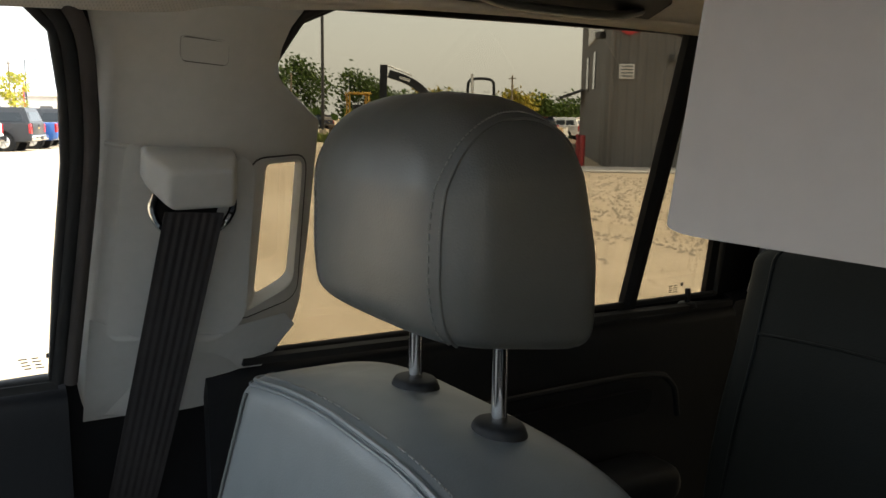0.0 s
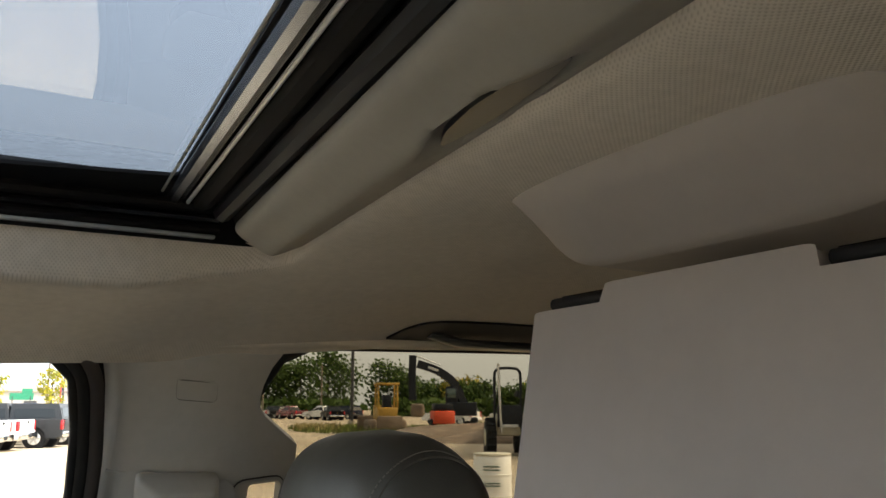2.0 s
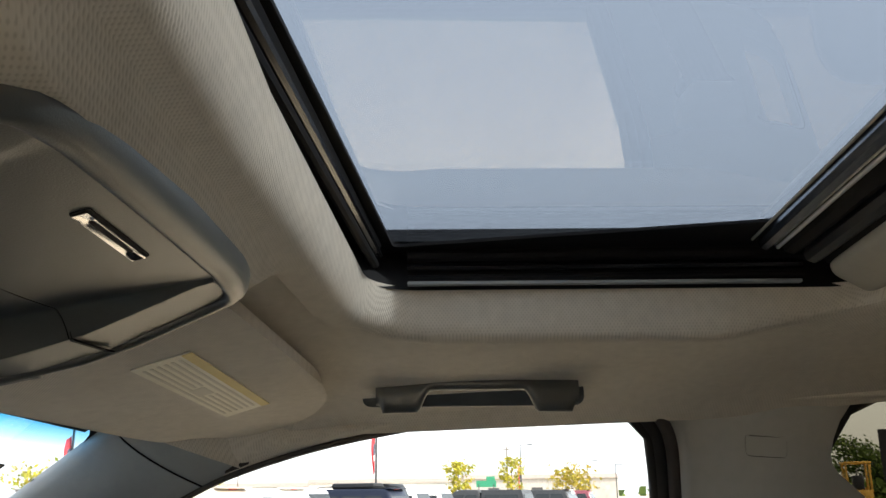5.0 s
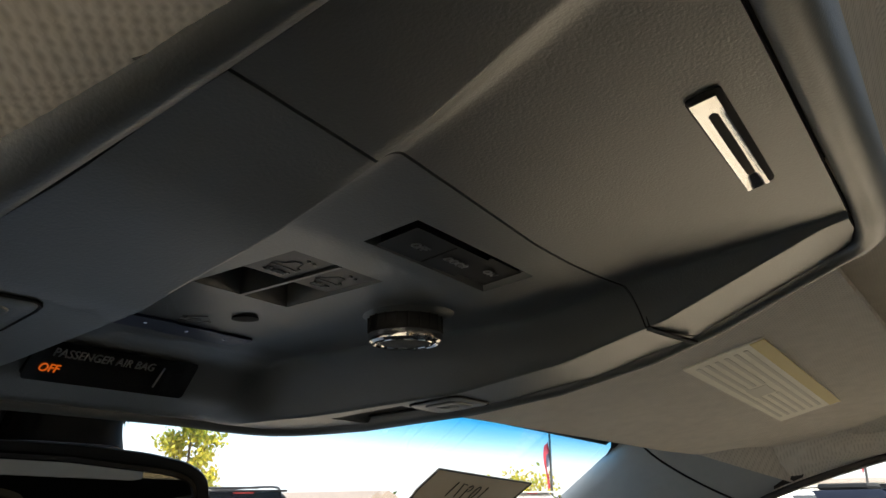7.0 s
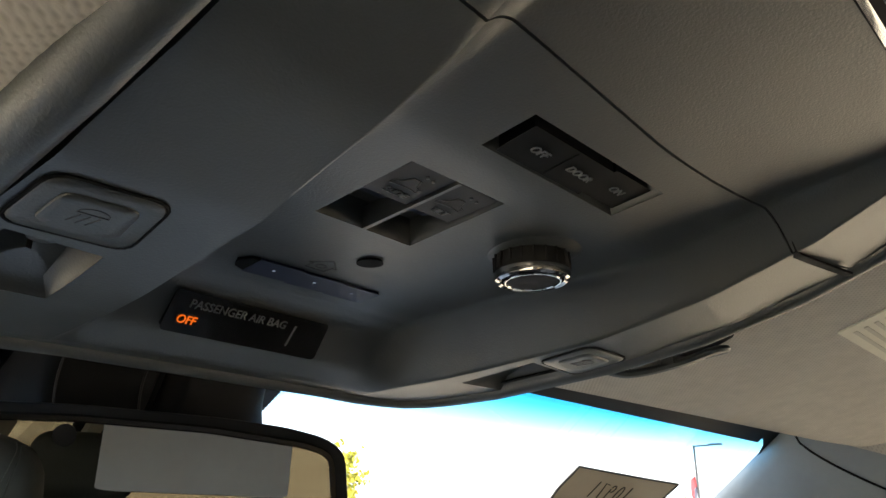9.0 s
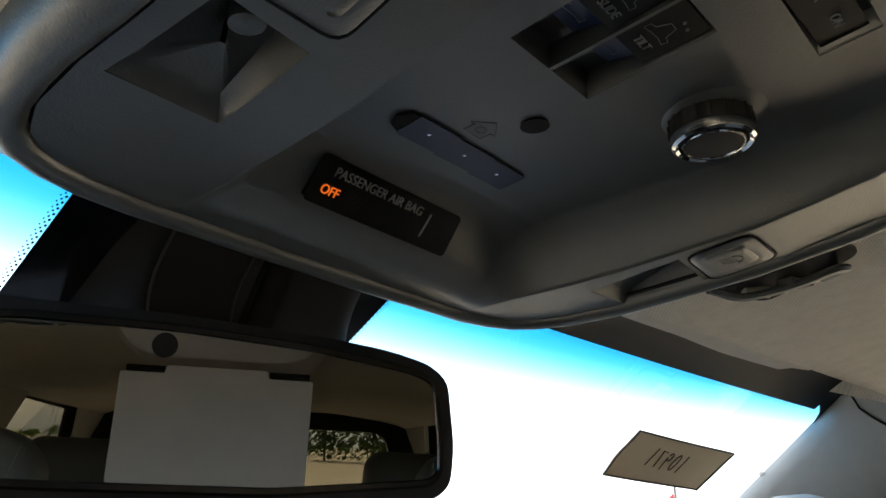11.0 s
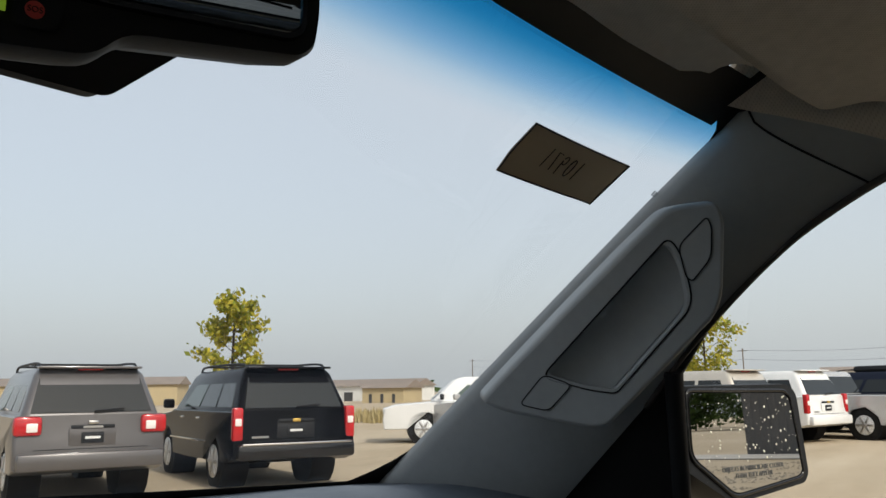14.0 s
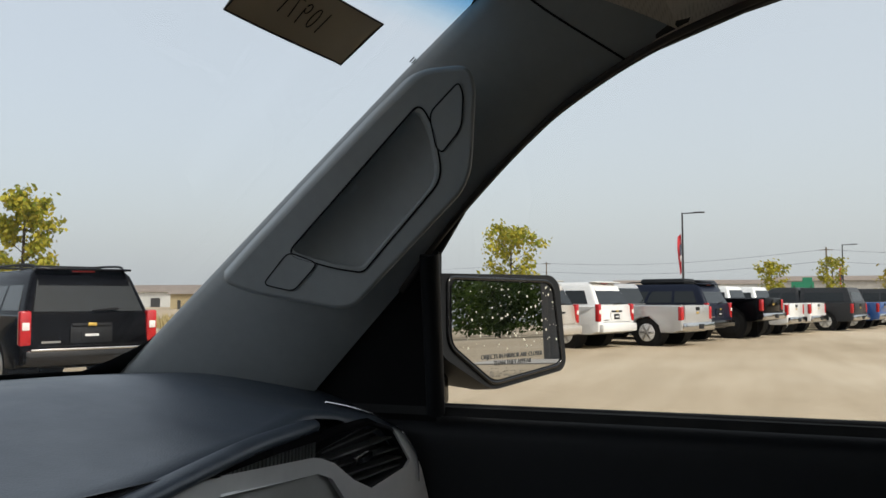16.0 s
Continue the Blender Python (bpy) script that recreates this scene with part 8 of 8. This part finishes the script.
# ---- outside: poles, flags, wires ----
M["pole"] = Mat("pole_paint", (0.03, 0.03, 0.032), 0.5).vary(3, 0.2).m
M["wood_pole"] = Mat("utility_pole", (0.16, 0.13, 0.10), 0.9).vary(3, 0.2).m
M["flag_red"] = Mat("flag_red", (0.50, 0.03, 0.04), 0.8).vary(3, 0.15).m
M["flag_dark"] = Mat("flag_dark", (0.05, 0.05, 0.08), 0.8).vary(3, 0.15).m
M["flag_white"] = Mat("flag_white", (0.7, 0.7, 0.7), 0.8).m


def lamp_post(az, d, h, flag=None, arm=1.4, group="lamp posts", turn=0.0):
    x, y = polar(az, d)
    lp = thing("lamp_post", "tall dark lamp post" + (" with a limp red banner" if flag else ""), "lamp post", (x, y, 0), group)
    part("shaft", bm_rod((x, y, 0), (x, y, h), 0.11, 0.07, 10), M["pole"], lp)
    ax, ay = math.cos(radians(-az + turn)), math.sin(radians(-az + turn))
    part("arm", bm_rod((x, y, h - 0.05), (x + ax * arm, y + ay * arm, h), 0.05, segs=6), M["pole"], lp)
    part("luminaire", bm_box((0.9, 0.35, 0.12), (x + ax * arm, y + ay * arm, h + 0.02), 0.03, Matrix.Rotation(radians(-az + turn), 4, "Z")), M["pole"], lp)
    if flag:
        z1, ln = flag

        def cloth(u, v):
            w = 0.36 * (1 - 0.35 * v) * (0.6 + 0.4 * math.sin(v * 3 + 0.5))
            return Vector((x - ax * (0.12 + w * u) + 0.10 * math.sin(v * 7 + u * 3), y - ay * (0.12 + w * u), z1 - ln * v - 0.25 * u))
        fl = part("banner", bm_grid(cloth, 10, 20, (0, 0.01, 0)), M["flag_red"], lp, "red cloth banner")
        part("banner_field", bm_grid(lambda u, v: cloth(u * 0.5, 0.25 + 0.3 * v) + Vector((-0.02, -0.02, 0)), 6, 10, (0, 0.005, 0)), M["flag_dark"], fl)
        part("banner_mark", bm_grid(lambda u, v: cloth(0.15 + u * 0.4, 0.55 + 0.14 * v) + Vector((-0.03, -0.03, 0)), 4, 6, (0, 0.005, 0)), M["flag_white"], fl)
    return lp


lamp_post(86.4, 75, 8.7, (6.9, 3.3), turn=8)
lamp_post(95.9, 125, 8.5, (5.6, 4.0), turn=8)
lamp_post(67.5, 60, 7.5, (5.6, 3.0))
lamp_post(100.2, 150, 7.0)
lamp_post(102.0, 170, 7.0)
lamp_post(104.0, 190, 7.5)
x, y = polar(114.0, 70)
tp = thing("light_mast", "tall slim dark light mast", "light mast", (x, y, 0))
part("shaft", bm_rod((x, y, 0), (x, y, 12), 0.14, 0.12, 12), M["pole"], tp)
part("footing", bm_cyl(0.35, 0.30, 0.6, Matrix.Translation((x, y, 0.3)), 16, 0.03), M["gravel"], tp)
for az, d, h in ((108.0, 120, 6.0), (111.8, 130, 8.0), (126.5, 110, 7.2)):
    x, y = polar(az, d)
    up = thing("utility_pole", "grey wooden utility pole", "utility pole", (x, y, 0), "utility poles")
    part("shaft", bm_rod((x, y, 0), (x, y, h), 0.15, 0.11, 8), M["wood_pole"], up)
    part("crossarm", bm_box((1.6, 0.1, 0.1), (x, y, h - 0.4)), M["wood_pole"], up)
ends = []
for az, d, h in ((60.0, 260, 11.0), (77.5, 190, 9.5), (95.0, 150, 9.6), (108, 170, 10.5)):
    x, y = polar(az, d)
    up = thing("utility_pole", "grey wooden utility pole carrying wires", "utility pole", (x, y, 0), "utility poles")
    part("shaft", bm_rod((x, y, 0), (x, y, h), 0.16, 0.12, 8), M["wood_pole"], up)
    part("crossarm", bm_box((0.12, 2.0, 0.12), (x, y, h - 0.5)), M["wood_pole"], up)
    ends.append(Vector((x, y, h - 0.4)))
wires = thing("power_lines", "thin black power lines between the utility poles", "power lines", tuple(ends[0]))
for a, b in zip(ends, ends[1:]):
    for off, sag in ((0.0, 1.2), (-1.9, 1.2)):
        pth = [a.lerp(b, k / 12) + Vector((0, 0, off - sag * math.sin(math.pi * k / 12))) for k in range(13)]
        part("wire", bm_sweep(pth, circle(0.022, 5)), M["pole"], wires)

# ---- outside: the metal shed ----
M["shed"] = Mat("corrugated_steel", (0.118, 0.112, 0.108), 0.55, 0.2).vary(0.6, 0.10, 5, 0.12).m
M["shed_door"] = Mat("shed_door", (0.05, 0.05, 0.052), 0.5).vary(2, 0.1).m
M["vent_white"] = Mat("vent_white", (0.6, 0.6, 0.6), 0.6).m
M["bollard_red"] = Mat("bollard_red", (0.30, 0.03, 0.03), 0.6).m
M["concrete"] = Mat("concrete", (0.42, 0.40, 0.37), 0.9).vary(0.8, 0.12, 8, 0.15).m
SC = Vector((21.9, -19.7))
SA, SB = Vector((0.80, -0.60)), Vector((-0.60, -0.80))
SH = 6.2
shed = thing("metal_shed", "dark grey corrugated steel commercial building", "building", (SC.x, SC.y, 0))


def on_shed(w, a, b, c):
    d, nrm = (SA, Vector((0.60, 0.80))) if w == "a" else (SB, Vector((-0.80, 0.60)))
    p = SC + d * a + nrm * c
    return Vector((p.x, p.y, b))


for w, ln in (("a", 13.8), ("b", 8.0)):
    n_r = int(ln / 0.30)

    def ribs(u, v, w=w, ln=ln, n_r=n_r):
        q = u * n_r * 6
        k = int(q + 0.5) % 6
        return on_shed(w, u * ln, v * SH, 0.022 if k in (0, 1) else 0.0)
    part("wall", bm_grid(ribs, n_r * 6, 1), M["shed"], shed, smooth=20)
part("corner_trim", bm_box((0.22, 0.22, SH), (SC.x, SC.y, SH / 2), 0.02), M["shed"], shed)
back = SC + SA * 13.8 + SB * 8
roofp = bmesh.new()
rv = [roofp.verts.new(p) for p in (on_shed("a", -0.4, SH, 0.4), on_shed("a", 14.1, SH, 0.4), Vector((*(SC + SA * 14.1 + SB * 4.0), SH + 1.6)), Vector((*(SC - SA * 0.4 + SB * 4.0), SH + 1.6)))]
roofp.faces.new(rv)
rv2 = [roofp.verts.new(p) for p in (Vector((*(SC - SA * 0.4 + SB * 4.0), SH + 1.6)), Vector((*(SC + SA * 14.1 + SB * 4.0), SH + 1.6)), Vector((*(SC + SA * 14.1 + SB * 8.3), SH)), Vector((*(SC - SA * 0.4 + SB * 8.3), SH)))]
roofp.faces.new(rv2)
thicken(roofp, (0, 0, 0.15))
part("roof", roofp, M["shed"], shed)
vent_ = part("wall_vent", bm_box((0.52, 0.08, 0.50), (0, 0, 0), 0.02), M["vent_white"], shed, "white louvred vent")
vent_.matrix_local = shed.matrix_basis.inverted() @ Matrix.Translation(on_shed("b", 0.55, 3.30, 0.05)) @ Matrix.Rotation(math.atan2(SB.y, SB.x), 4, "Z")
for k in range(4):
    sl = part("vent_slat", bm_box((0.40, 0.03, 0.04), (0, -0.05, -0.16 + 0.11 * k)), M["shed_door"], vent_)
    sl.matrix_parent_inverse = Matrix.Identity(4)
part("flood_lamp", bm_box((0.25, 0.25, 0.22), tuple(on_shed("b", 2.1, 3.75, 0.2)), 0.04), M["shed_door"], shed)
part("flood_lamp", bm_box((0.3, 0.3, 0.25), tuple(on_shed("a", 2.0, 4.7, 0.2)), 0.04), M["shed_door"], shed)
for a, b0, b1, wd in ((1.6, 0, 2.9, 1.6),):
    q = [on_shed("a", a - wd / 2, b0, 0.06), on_shed("a", a + wd / 2, b0, 0.06), on_shed("a", a + wd / 2, b1, 0.06), on_shed("a", a - wd / 2, b1, 0.06)]
    part("door", quad_plate(q, (-0.05, -0.06, 0)), M["shed_door"], shed, "dark door")
for a in (6.0, 9.5):
    q = [on_shed("a", a - 0.5, 2.9, 0.06), on_shed("a", a + 0.5, 2.9, 0.06), on_shed("a", a + 0.5, 4.4, 0.06), on_shed("a", a - 0.5, 4.4, 0.06)]
    part("window", quad_plate(q, (-0.05, -0.06, 0)), M["car_glass"], shed, "narrow dark window")
q = [on_shed("a", 1.0, 4.9, 0.10), on_shed("a", 9.0, 4.9, 0.10), on_shed("a", 9.0, 5.7, 0.10), on_shed("a", 1.0, 5.7, 0.10)]
part("sign_band", quad_plate(q, (-0.05, -0.06, 0)), M["vent_white"], shed, "white sign band")
for a in (1.0, 2.6):
    part("sign_blob", bm_cyl(0.42, 0.42, 0.08, Matrix.Translation(on_shed("b", a - 0.4, 4.95, 0.08)) @ Matrix.Rotation(math.atan2(SB.y, SB.x), 4, "Z") @ Matrix.Rotation(radians(90), 4, "X"), 20), M["flag_red"], shed, "red sign disc")
q = [on_shed("a", 11.0, 3.0, 0.1), on_shed("a", 13.7, 3.0, 0.1), on_shed("a", 13.7, 2.6, 1.2), on_shed("a", 11.0, 2.6, 1.2)]
part("canopy", quad_plate(q, (0, 0, 0.12)), M["shed_door"], shed)
apron = [on_shed("b", -1.0, 0.012, 0.0), on_shed("b", 10, 0.012, 0.0), on_shed("b", 10, 0.012, 3.0), on_shed("b", -1.0, 0.012, 3.0)]
solid("pavement", quad_plate(apron, (0, 0, 0.03)), M["concrete"], "pale concrete apron along the shed", "pavement", "structure")
for k, a in enumerate((0.7, 2.8)):
    p = on_shed("a", a, 0, 0.8)
    solid("bollard", bm_cyl(0.10, 0.10, 1.1, Matrix.Translation((p.x, p.y, 0.55)), 12, 0.03), M["bollard_red"], "dark red steel bollard beside the shed door", "bollard", group="bollards")

# ---- outside: machines ----
M["yellow_paint"] = Mat("machine_yellow", (0.42, 0.24, 0.03), 0.5).vary(1.5, 0.15, 10, 0.2).m
M["machine_black"] = Mat("machine_black", (0.012, 0.014, 0.018), 0.5, spec=0.2).vary(1.5, 0.15).m
M["orange"] = Mat("safety_orange", (0.60, 0.07, 0.02), 0.6).vary(2, 0.1).m
M["white_poly"] = Mat("white_poly", (0.70, 0.70, 0.66), 0.5).vary(3, 0.08).m
M["cream"] = Mat("cream_paint", (0.50, 0.46, 0.36), 0.5).vary(2, 0.12).m
M["ply"] = Mat("plywood", (0.48, 0.33, 0.18), 0.8).vary(2, 0.15).m
M["mud"] = Mat("mud", (0.19, 0.14, 0.10), 0.95).vary(1.5, 0.3, 8, 0.3).m


def at_polar(name, label, cat, az, d, turn=0.0):
    x, y = polar(az, d)
    return thing(name, label, cat, (0, 0, 0)), pose(x, y, 0, 0, 0, -az + turn)


exc, ex_m = at_polar("excavator", "dark tracked excavator with its boom folded", "excavator", 121.3, 72)
for s in (1, -1):
    part("track", bm_box((0.6, 3.8, 0.8), (s * 1.1, 0, 0.4), 0.2, segs=3), M["tyre"], exc)
part("house", bm_box((2.6, 3.0, 1.1), (0, 0.2, 1.5), 0.1), M["machine_black"], exc)
cabx = part("cab", bm_box((1.0, 1.6, 1.5), (-0.8, -0.3, 2.6), 0.1), M["machine_black"], exc)
part("cab_window", bm_box((0.8, 1.62, 0.8), (-0.8, -0.3, 2.8), 0.05), M["car_glass_clear"], cabx)
boom = smooth_path([(0.2, -0.5, 1.9), (-0.6, -0.8, 3.6), (-1.9, -1.2, 4.6), (-3.6, -1.6, 5.2)], 5)
part("boom", bm_sweep(boom, [(-0.22, -0.32), (0.22, -0.32), (0.22, 0.32), (-0.22, 0.32)]), M["machine_black"], exc)
part("stick", bm_sweep([(-4.0, -1.7, 5.9), (-4.05, -1.7, 4.0), (-4.0, -1.7, 2.2)], [(-0.3, -0.2), (0.3, -0.2), (0.3, 0.2), (-0.3, 0.2)], up=(0, 1, 0)), M["machine_black"], exc)
part("ram", bm_rod((-1.7, -1.1, 5.1), (-3.8, -1.6, 5.9), 0.07, segs=8), M["satin"], exc)
part("bucket", bm_box((1.1, 1.2, 1.1), (-3.6, -1.6, 1.4), 0.25, segs=3), M["mud"], exc)
part("sign_panel", bm_box((0.9, 0.02, 0.24), (-2.3, -1.63, 4.78), 0.0, Matrix.Rotation(radians(18), 4, "Y")), M["white_mark"], exc)
exc.matrix_basis = ex_m
dz, dz_m = at_polar("bulldozer", "yellow bulldozer with an open cab", "bulldozer", 116.3, 56, 10)
for s in (1, -1):
    part("track", bm_box((0.5, 3.0, 0.9), (s * 0.95, 0, 0.45), 0.22, segs=3), M["mud"], dz)
part("hood", bm_box((1.1, 1.7, 0.9), (0, 0.9, 1.35), 0.08), M["yellow_paint"], dz)
part("seat_deck", bm_box((1.3, 1.2, 0.8), (0, -0.5, 1.25), 0.08), M["yellow_paint"], dz)
for s in (1, -1):
    for yy in (-1.0, 0.1):
        part("cab_post", bm_box((0.12, 0.12, 1.6), (s * 0.62, yy, 2.3), 0.02), M["yellow_paint"], dz)
part("canopy", bm_box((1.5, 1.4, 0.14), (0, -0.45, 3.15), 0.04), M["yellow_paint"], dz)
part("operator_seat", bm_box((0.6, 0.5, 0.9), (0, -0.6, 2.0), 0.1), M["machine_black"], dz)
part("blade", bm_box((3.0, 0.25, 1.0), (0, 2.3, 0.6), 0.08), M["mud"], dz)
part("ripper", bm_box((1.6, 0.5, 0.8), (0, -1.8, 0.7), 0.1), M["mud"], dz)
dz.matrix_basis = dz_m
tr, tr_m = at_polar("compact_tractor", "old cream tractor with a black roll bar, seen from the rear", "tractor", 124.9, 30, 8)
for s in (1, -1):
    w = part("rear_wheel", bm_cyl(0.62, 0.62, 0.34, pose(s * 0.62, 0, 0.62, 0, 90, 0), 28, 0.05), M["tyre"], tr)
    part("hub", bm_cyl(0.30, 0.28, 0.36, pose(s * 0.63, 0, 0.62, 0, 90, 0), 18, 0.02), M["cream"], w)
    for k in range(16):
        a = 2 * math.pi * k / 16
        part("lug", bm_box((0.32, 0.10, 0.06), (s * 0.62, 0.62 * math.cos(a), 0.62 + 0.62 * math.sin(a)), 0.0, Matrix.Rotation(a + 0.5, 4, "X")), M["tyre"], w)
    part("front_wheel", bm_cyl(0.34, 0.34, 0.22, pose(s * 0.55, 1.7, 0.34, 0, 90, 0), 22, 0.04), M["tyre"], tr)
part("body", bm_box((0.9, 2.2, 0.75), (0, 0.9, 1.05), 0.08), M["cream"], tr)
part("radiator", bm_box((0.82, 0.12, 0.75), (0, -0.42, 1.35), 0.03), M["machine_black"], tr)
part("sign_bar", bm_box((0.62, 0.02, 0.10), (0, -0.49, 1.02), 0.0), M["white_mark"], tr)
hoop = smooth_path([(-0.46, -0.1, 0.9), (-0.46, -0.1, 2.6), (-0.40, -0.1, 2.92), (-0.2, -0.1, 3.0), (0.2, -0.1, 3.0), (0.40, -0.1, 2.92), (0.46, -0.1, 2.6), (0.46, -0.1, 0.9)], 6)
part("roll_bar", bm_sweep(hoop, circle(0.05, 8), up=(0, 1, 0)), M["machine_black"], tr)
part("exhaust", bm_rod((-0.28, -0.45, 0.8), (-0.36, -0.45, 3.15), 0.05, segs=10), M["alloy"], tr)
part("beacon", bm_cyl(0.08, 0.07, 0.22, Matrix.Translation((0.30, -0.4, 2.1)), 12, 0.02), M["machine_black"], tr)
tr.matrix_basis = tr_m
dr, dr_m = at_polar("plastic_drum", "white plastic drum with faded print", "drum", 124.9, 13.6)
part("barrel", bm_cyl(0.30, 0.30, 0.92, Matrix.Translation((0, 0, 0.46)), 28, 0.04), M["white_poly"], dr)
for zz in (0.3, 0.62):
    part("hoop", bm_sweep([(0.302 * math.cos(2 * math.pi * k / 28), 0.302 * math.sin(2 * math.pi * k / 28), zz) for k in range(28)], circle(0.012, 6), closed=True), M["white_poly"], dr)
part("lid", bm_cyl(0.31, 0.30, 0.03, Matrix.Translation((0, 0, 0.93)), 28, 0.008), M["cream"], dr)
for zz in (0.75, 0.70, 0.5, 0.46):
    part("print_bar", bm_box((0.26, 0.004, 0.02), (0, -0.305, zz)), M["car_glass_clear"], dr)
dr.matrix_basis = dr_m
gen, gen_m = at_polar("orange_machine", "orange skid machine standing before the trees", "machine", 120.1, 60, 15)
part("body", bm_box((1.5, 1.4, 0.9), (0, 0, 0.95), 0.1), M["orange"], gen)
part("frame", bm_box((1.3, 1.0, 0.5), (0, 0.1, 1.65), 0.08), M["machine_black"], gen)
for s in (1, -1):
    part("wheel", bm_cyl(0.42, 0.42, 0.3, pose(s * 0.7, 0, 0.42, 0, 90, 0), 20, 0.04), M["tyre"], gen)
gen.matrix_basis = gen_m
pl, pl_m = at_polar("plywood_stack", "plywood sheets and panels leaning on a rack", "plywood", 129.3, 48, 20)
for k in range(3):
    part("sheet", bm_box((1.1 - 0.2 * k, 0.05, 1.25), (0.5 * k, 0.3 * k, 0.6), 0.005, Matrix.Rotation(radians(-8), 4, "X")), M["ply" if k < 2 else "white_poly"], pl)
part("rack", bm_box((2.0, 0.8, 0.12), (0.4, 0.4, 0.06), 0.01), M["mud"], pl)
pl.matrix_basis = pl_m


def mound(u, v):
    a = 2 * math.pi * u
    r = v
    n = noise.noise(Vector((math.cos(a) * 2, math.sin(a) * 2, v * 3)))
    return Vector((7.5 * r * math.cos(a) * (1 + 0.2 * n), 2.6 * r * math.sin(a) * (1 + 0.2 * n), 0.75 * (1 - r * r) + 0.15 * n * (1 - r)))


for az, d, tn in ((123.0, 47, 20), (128.0, 44, 35)):
    ob = solid("dirt_mound", bm_grid(mound, 40, 14, close_u=True), M["mud"], "low mound of brown dirt and rubble on the lot", "dirt mound", group="dirt mounds")
    x, y = polar(az, d)
    ob.matrix_basis = pose(x, y, 0, 0, 0, -az + tn)

# far buildings ahead
M["shed_white"] = Mat("white_siding", (0.62, 0.62, 0.60), 0.7).vary(0.5, 0.08).m
M["shed_tan"] = Mat("tan_siding", (0.42, 0.34, 0.20), 0.7).vary(0.5, 0.08).m
M["roof_brown"] = Mat("roof_brown", (0.22, 0.18, 0.15), 0.8).vary(0.5, 0.1).m
for az, d, w, h, key, rk, tn in ((52.6, 150, 24, 2.5, "shed_white", "roof_brown", -30), (54.6, 120, 6, 2.0, "shed_tan", "roof_brown", -20), (33.0, 140, 40, 3.0, "shed_tan", "roof_brown", -20), (88, 240, 50, 5.0, "shed_white", "roof_brown", 5), (97.0, 230, 40, 5.5, "concrete", "roof_brown", 5), (80, 260, 40, 4.5, "shed_white", "roof_brown", -5)):
    b, bm4 = at_polar("far_building", "low far-off building with a pitched roof", "building", az, d, tn)
    part("wall", bm_box((w, 8, h), (0, 0, h / 2)), M[key], b)
    rf = bmesh.new()
    r = [rf.verts.new(p) for p in ((-w / 2 - 0.4, -4.4, h), (w / 2 + 0.4, -4.4, h), (w / 2 + 0.4, 4.4, h), (-w / 2 - 0.4, 4.4, h), (-w / 2 - 0.4, 0, h + 1.2), (w / 2 + 0.4, 0, h + 1.2))]
    for f in ((0, 1, 5, 4), (2, 3, 4, 5), (0, 4, 3), (1, 2, 5), (0, 3, 2, 1)):
        rf.faces.new([r[i] for i in f])
    part("roof", rf, M[rk], b)
    for k in range(3):
        part("door", bm_box((w * 0.07, 0.06, h * 0.6), (-w * 0.3 + w * 0.28 * k, -4.02, h * 0.3)), M["shed_door"], b)
    b.matrix_basis = bm4
M["sign_green"] = Mat("sign_green", (0.02, 0.22, 0.12), 0.5).m
gs, gs_m = at_polar("road_sign", "green road sign on posts", "road sign", 93.6, 140)
part("panel", bm_box((3.2, 0.05, 1.0), (0, 0, 3.3)), M["sign_green"], gs)
part("panel", bm_box((1.4, 0.05, 0.7), (0.7, 0, 4.1)), M["sign_green"], gs)
for s in (1, -1):
    part("post", bm_rod((s * 1.2, 0, 0), (s * 1.2, 0, 3.3), 0.08, segs=6), M["pole"], gs)
gs.matrix_basis = gs_m
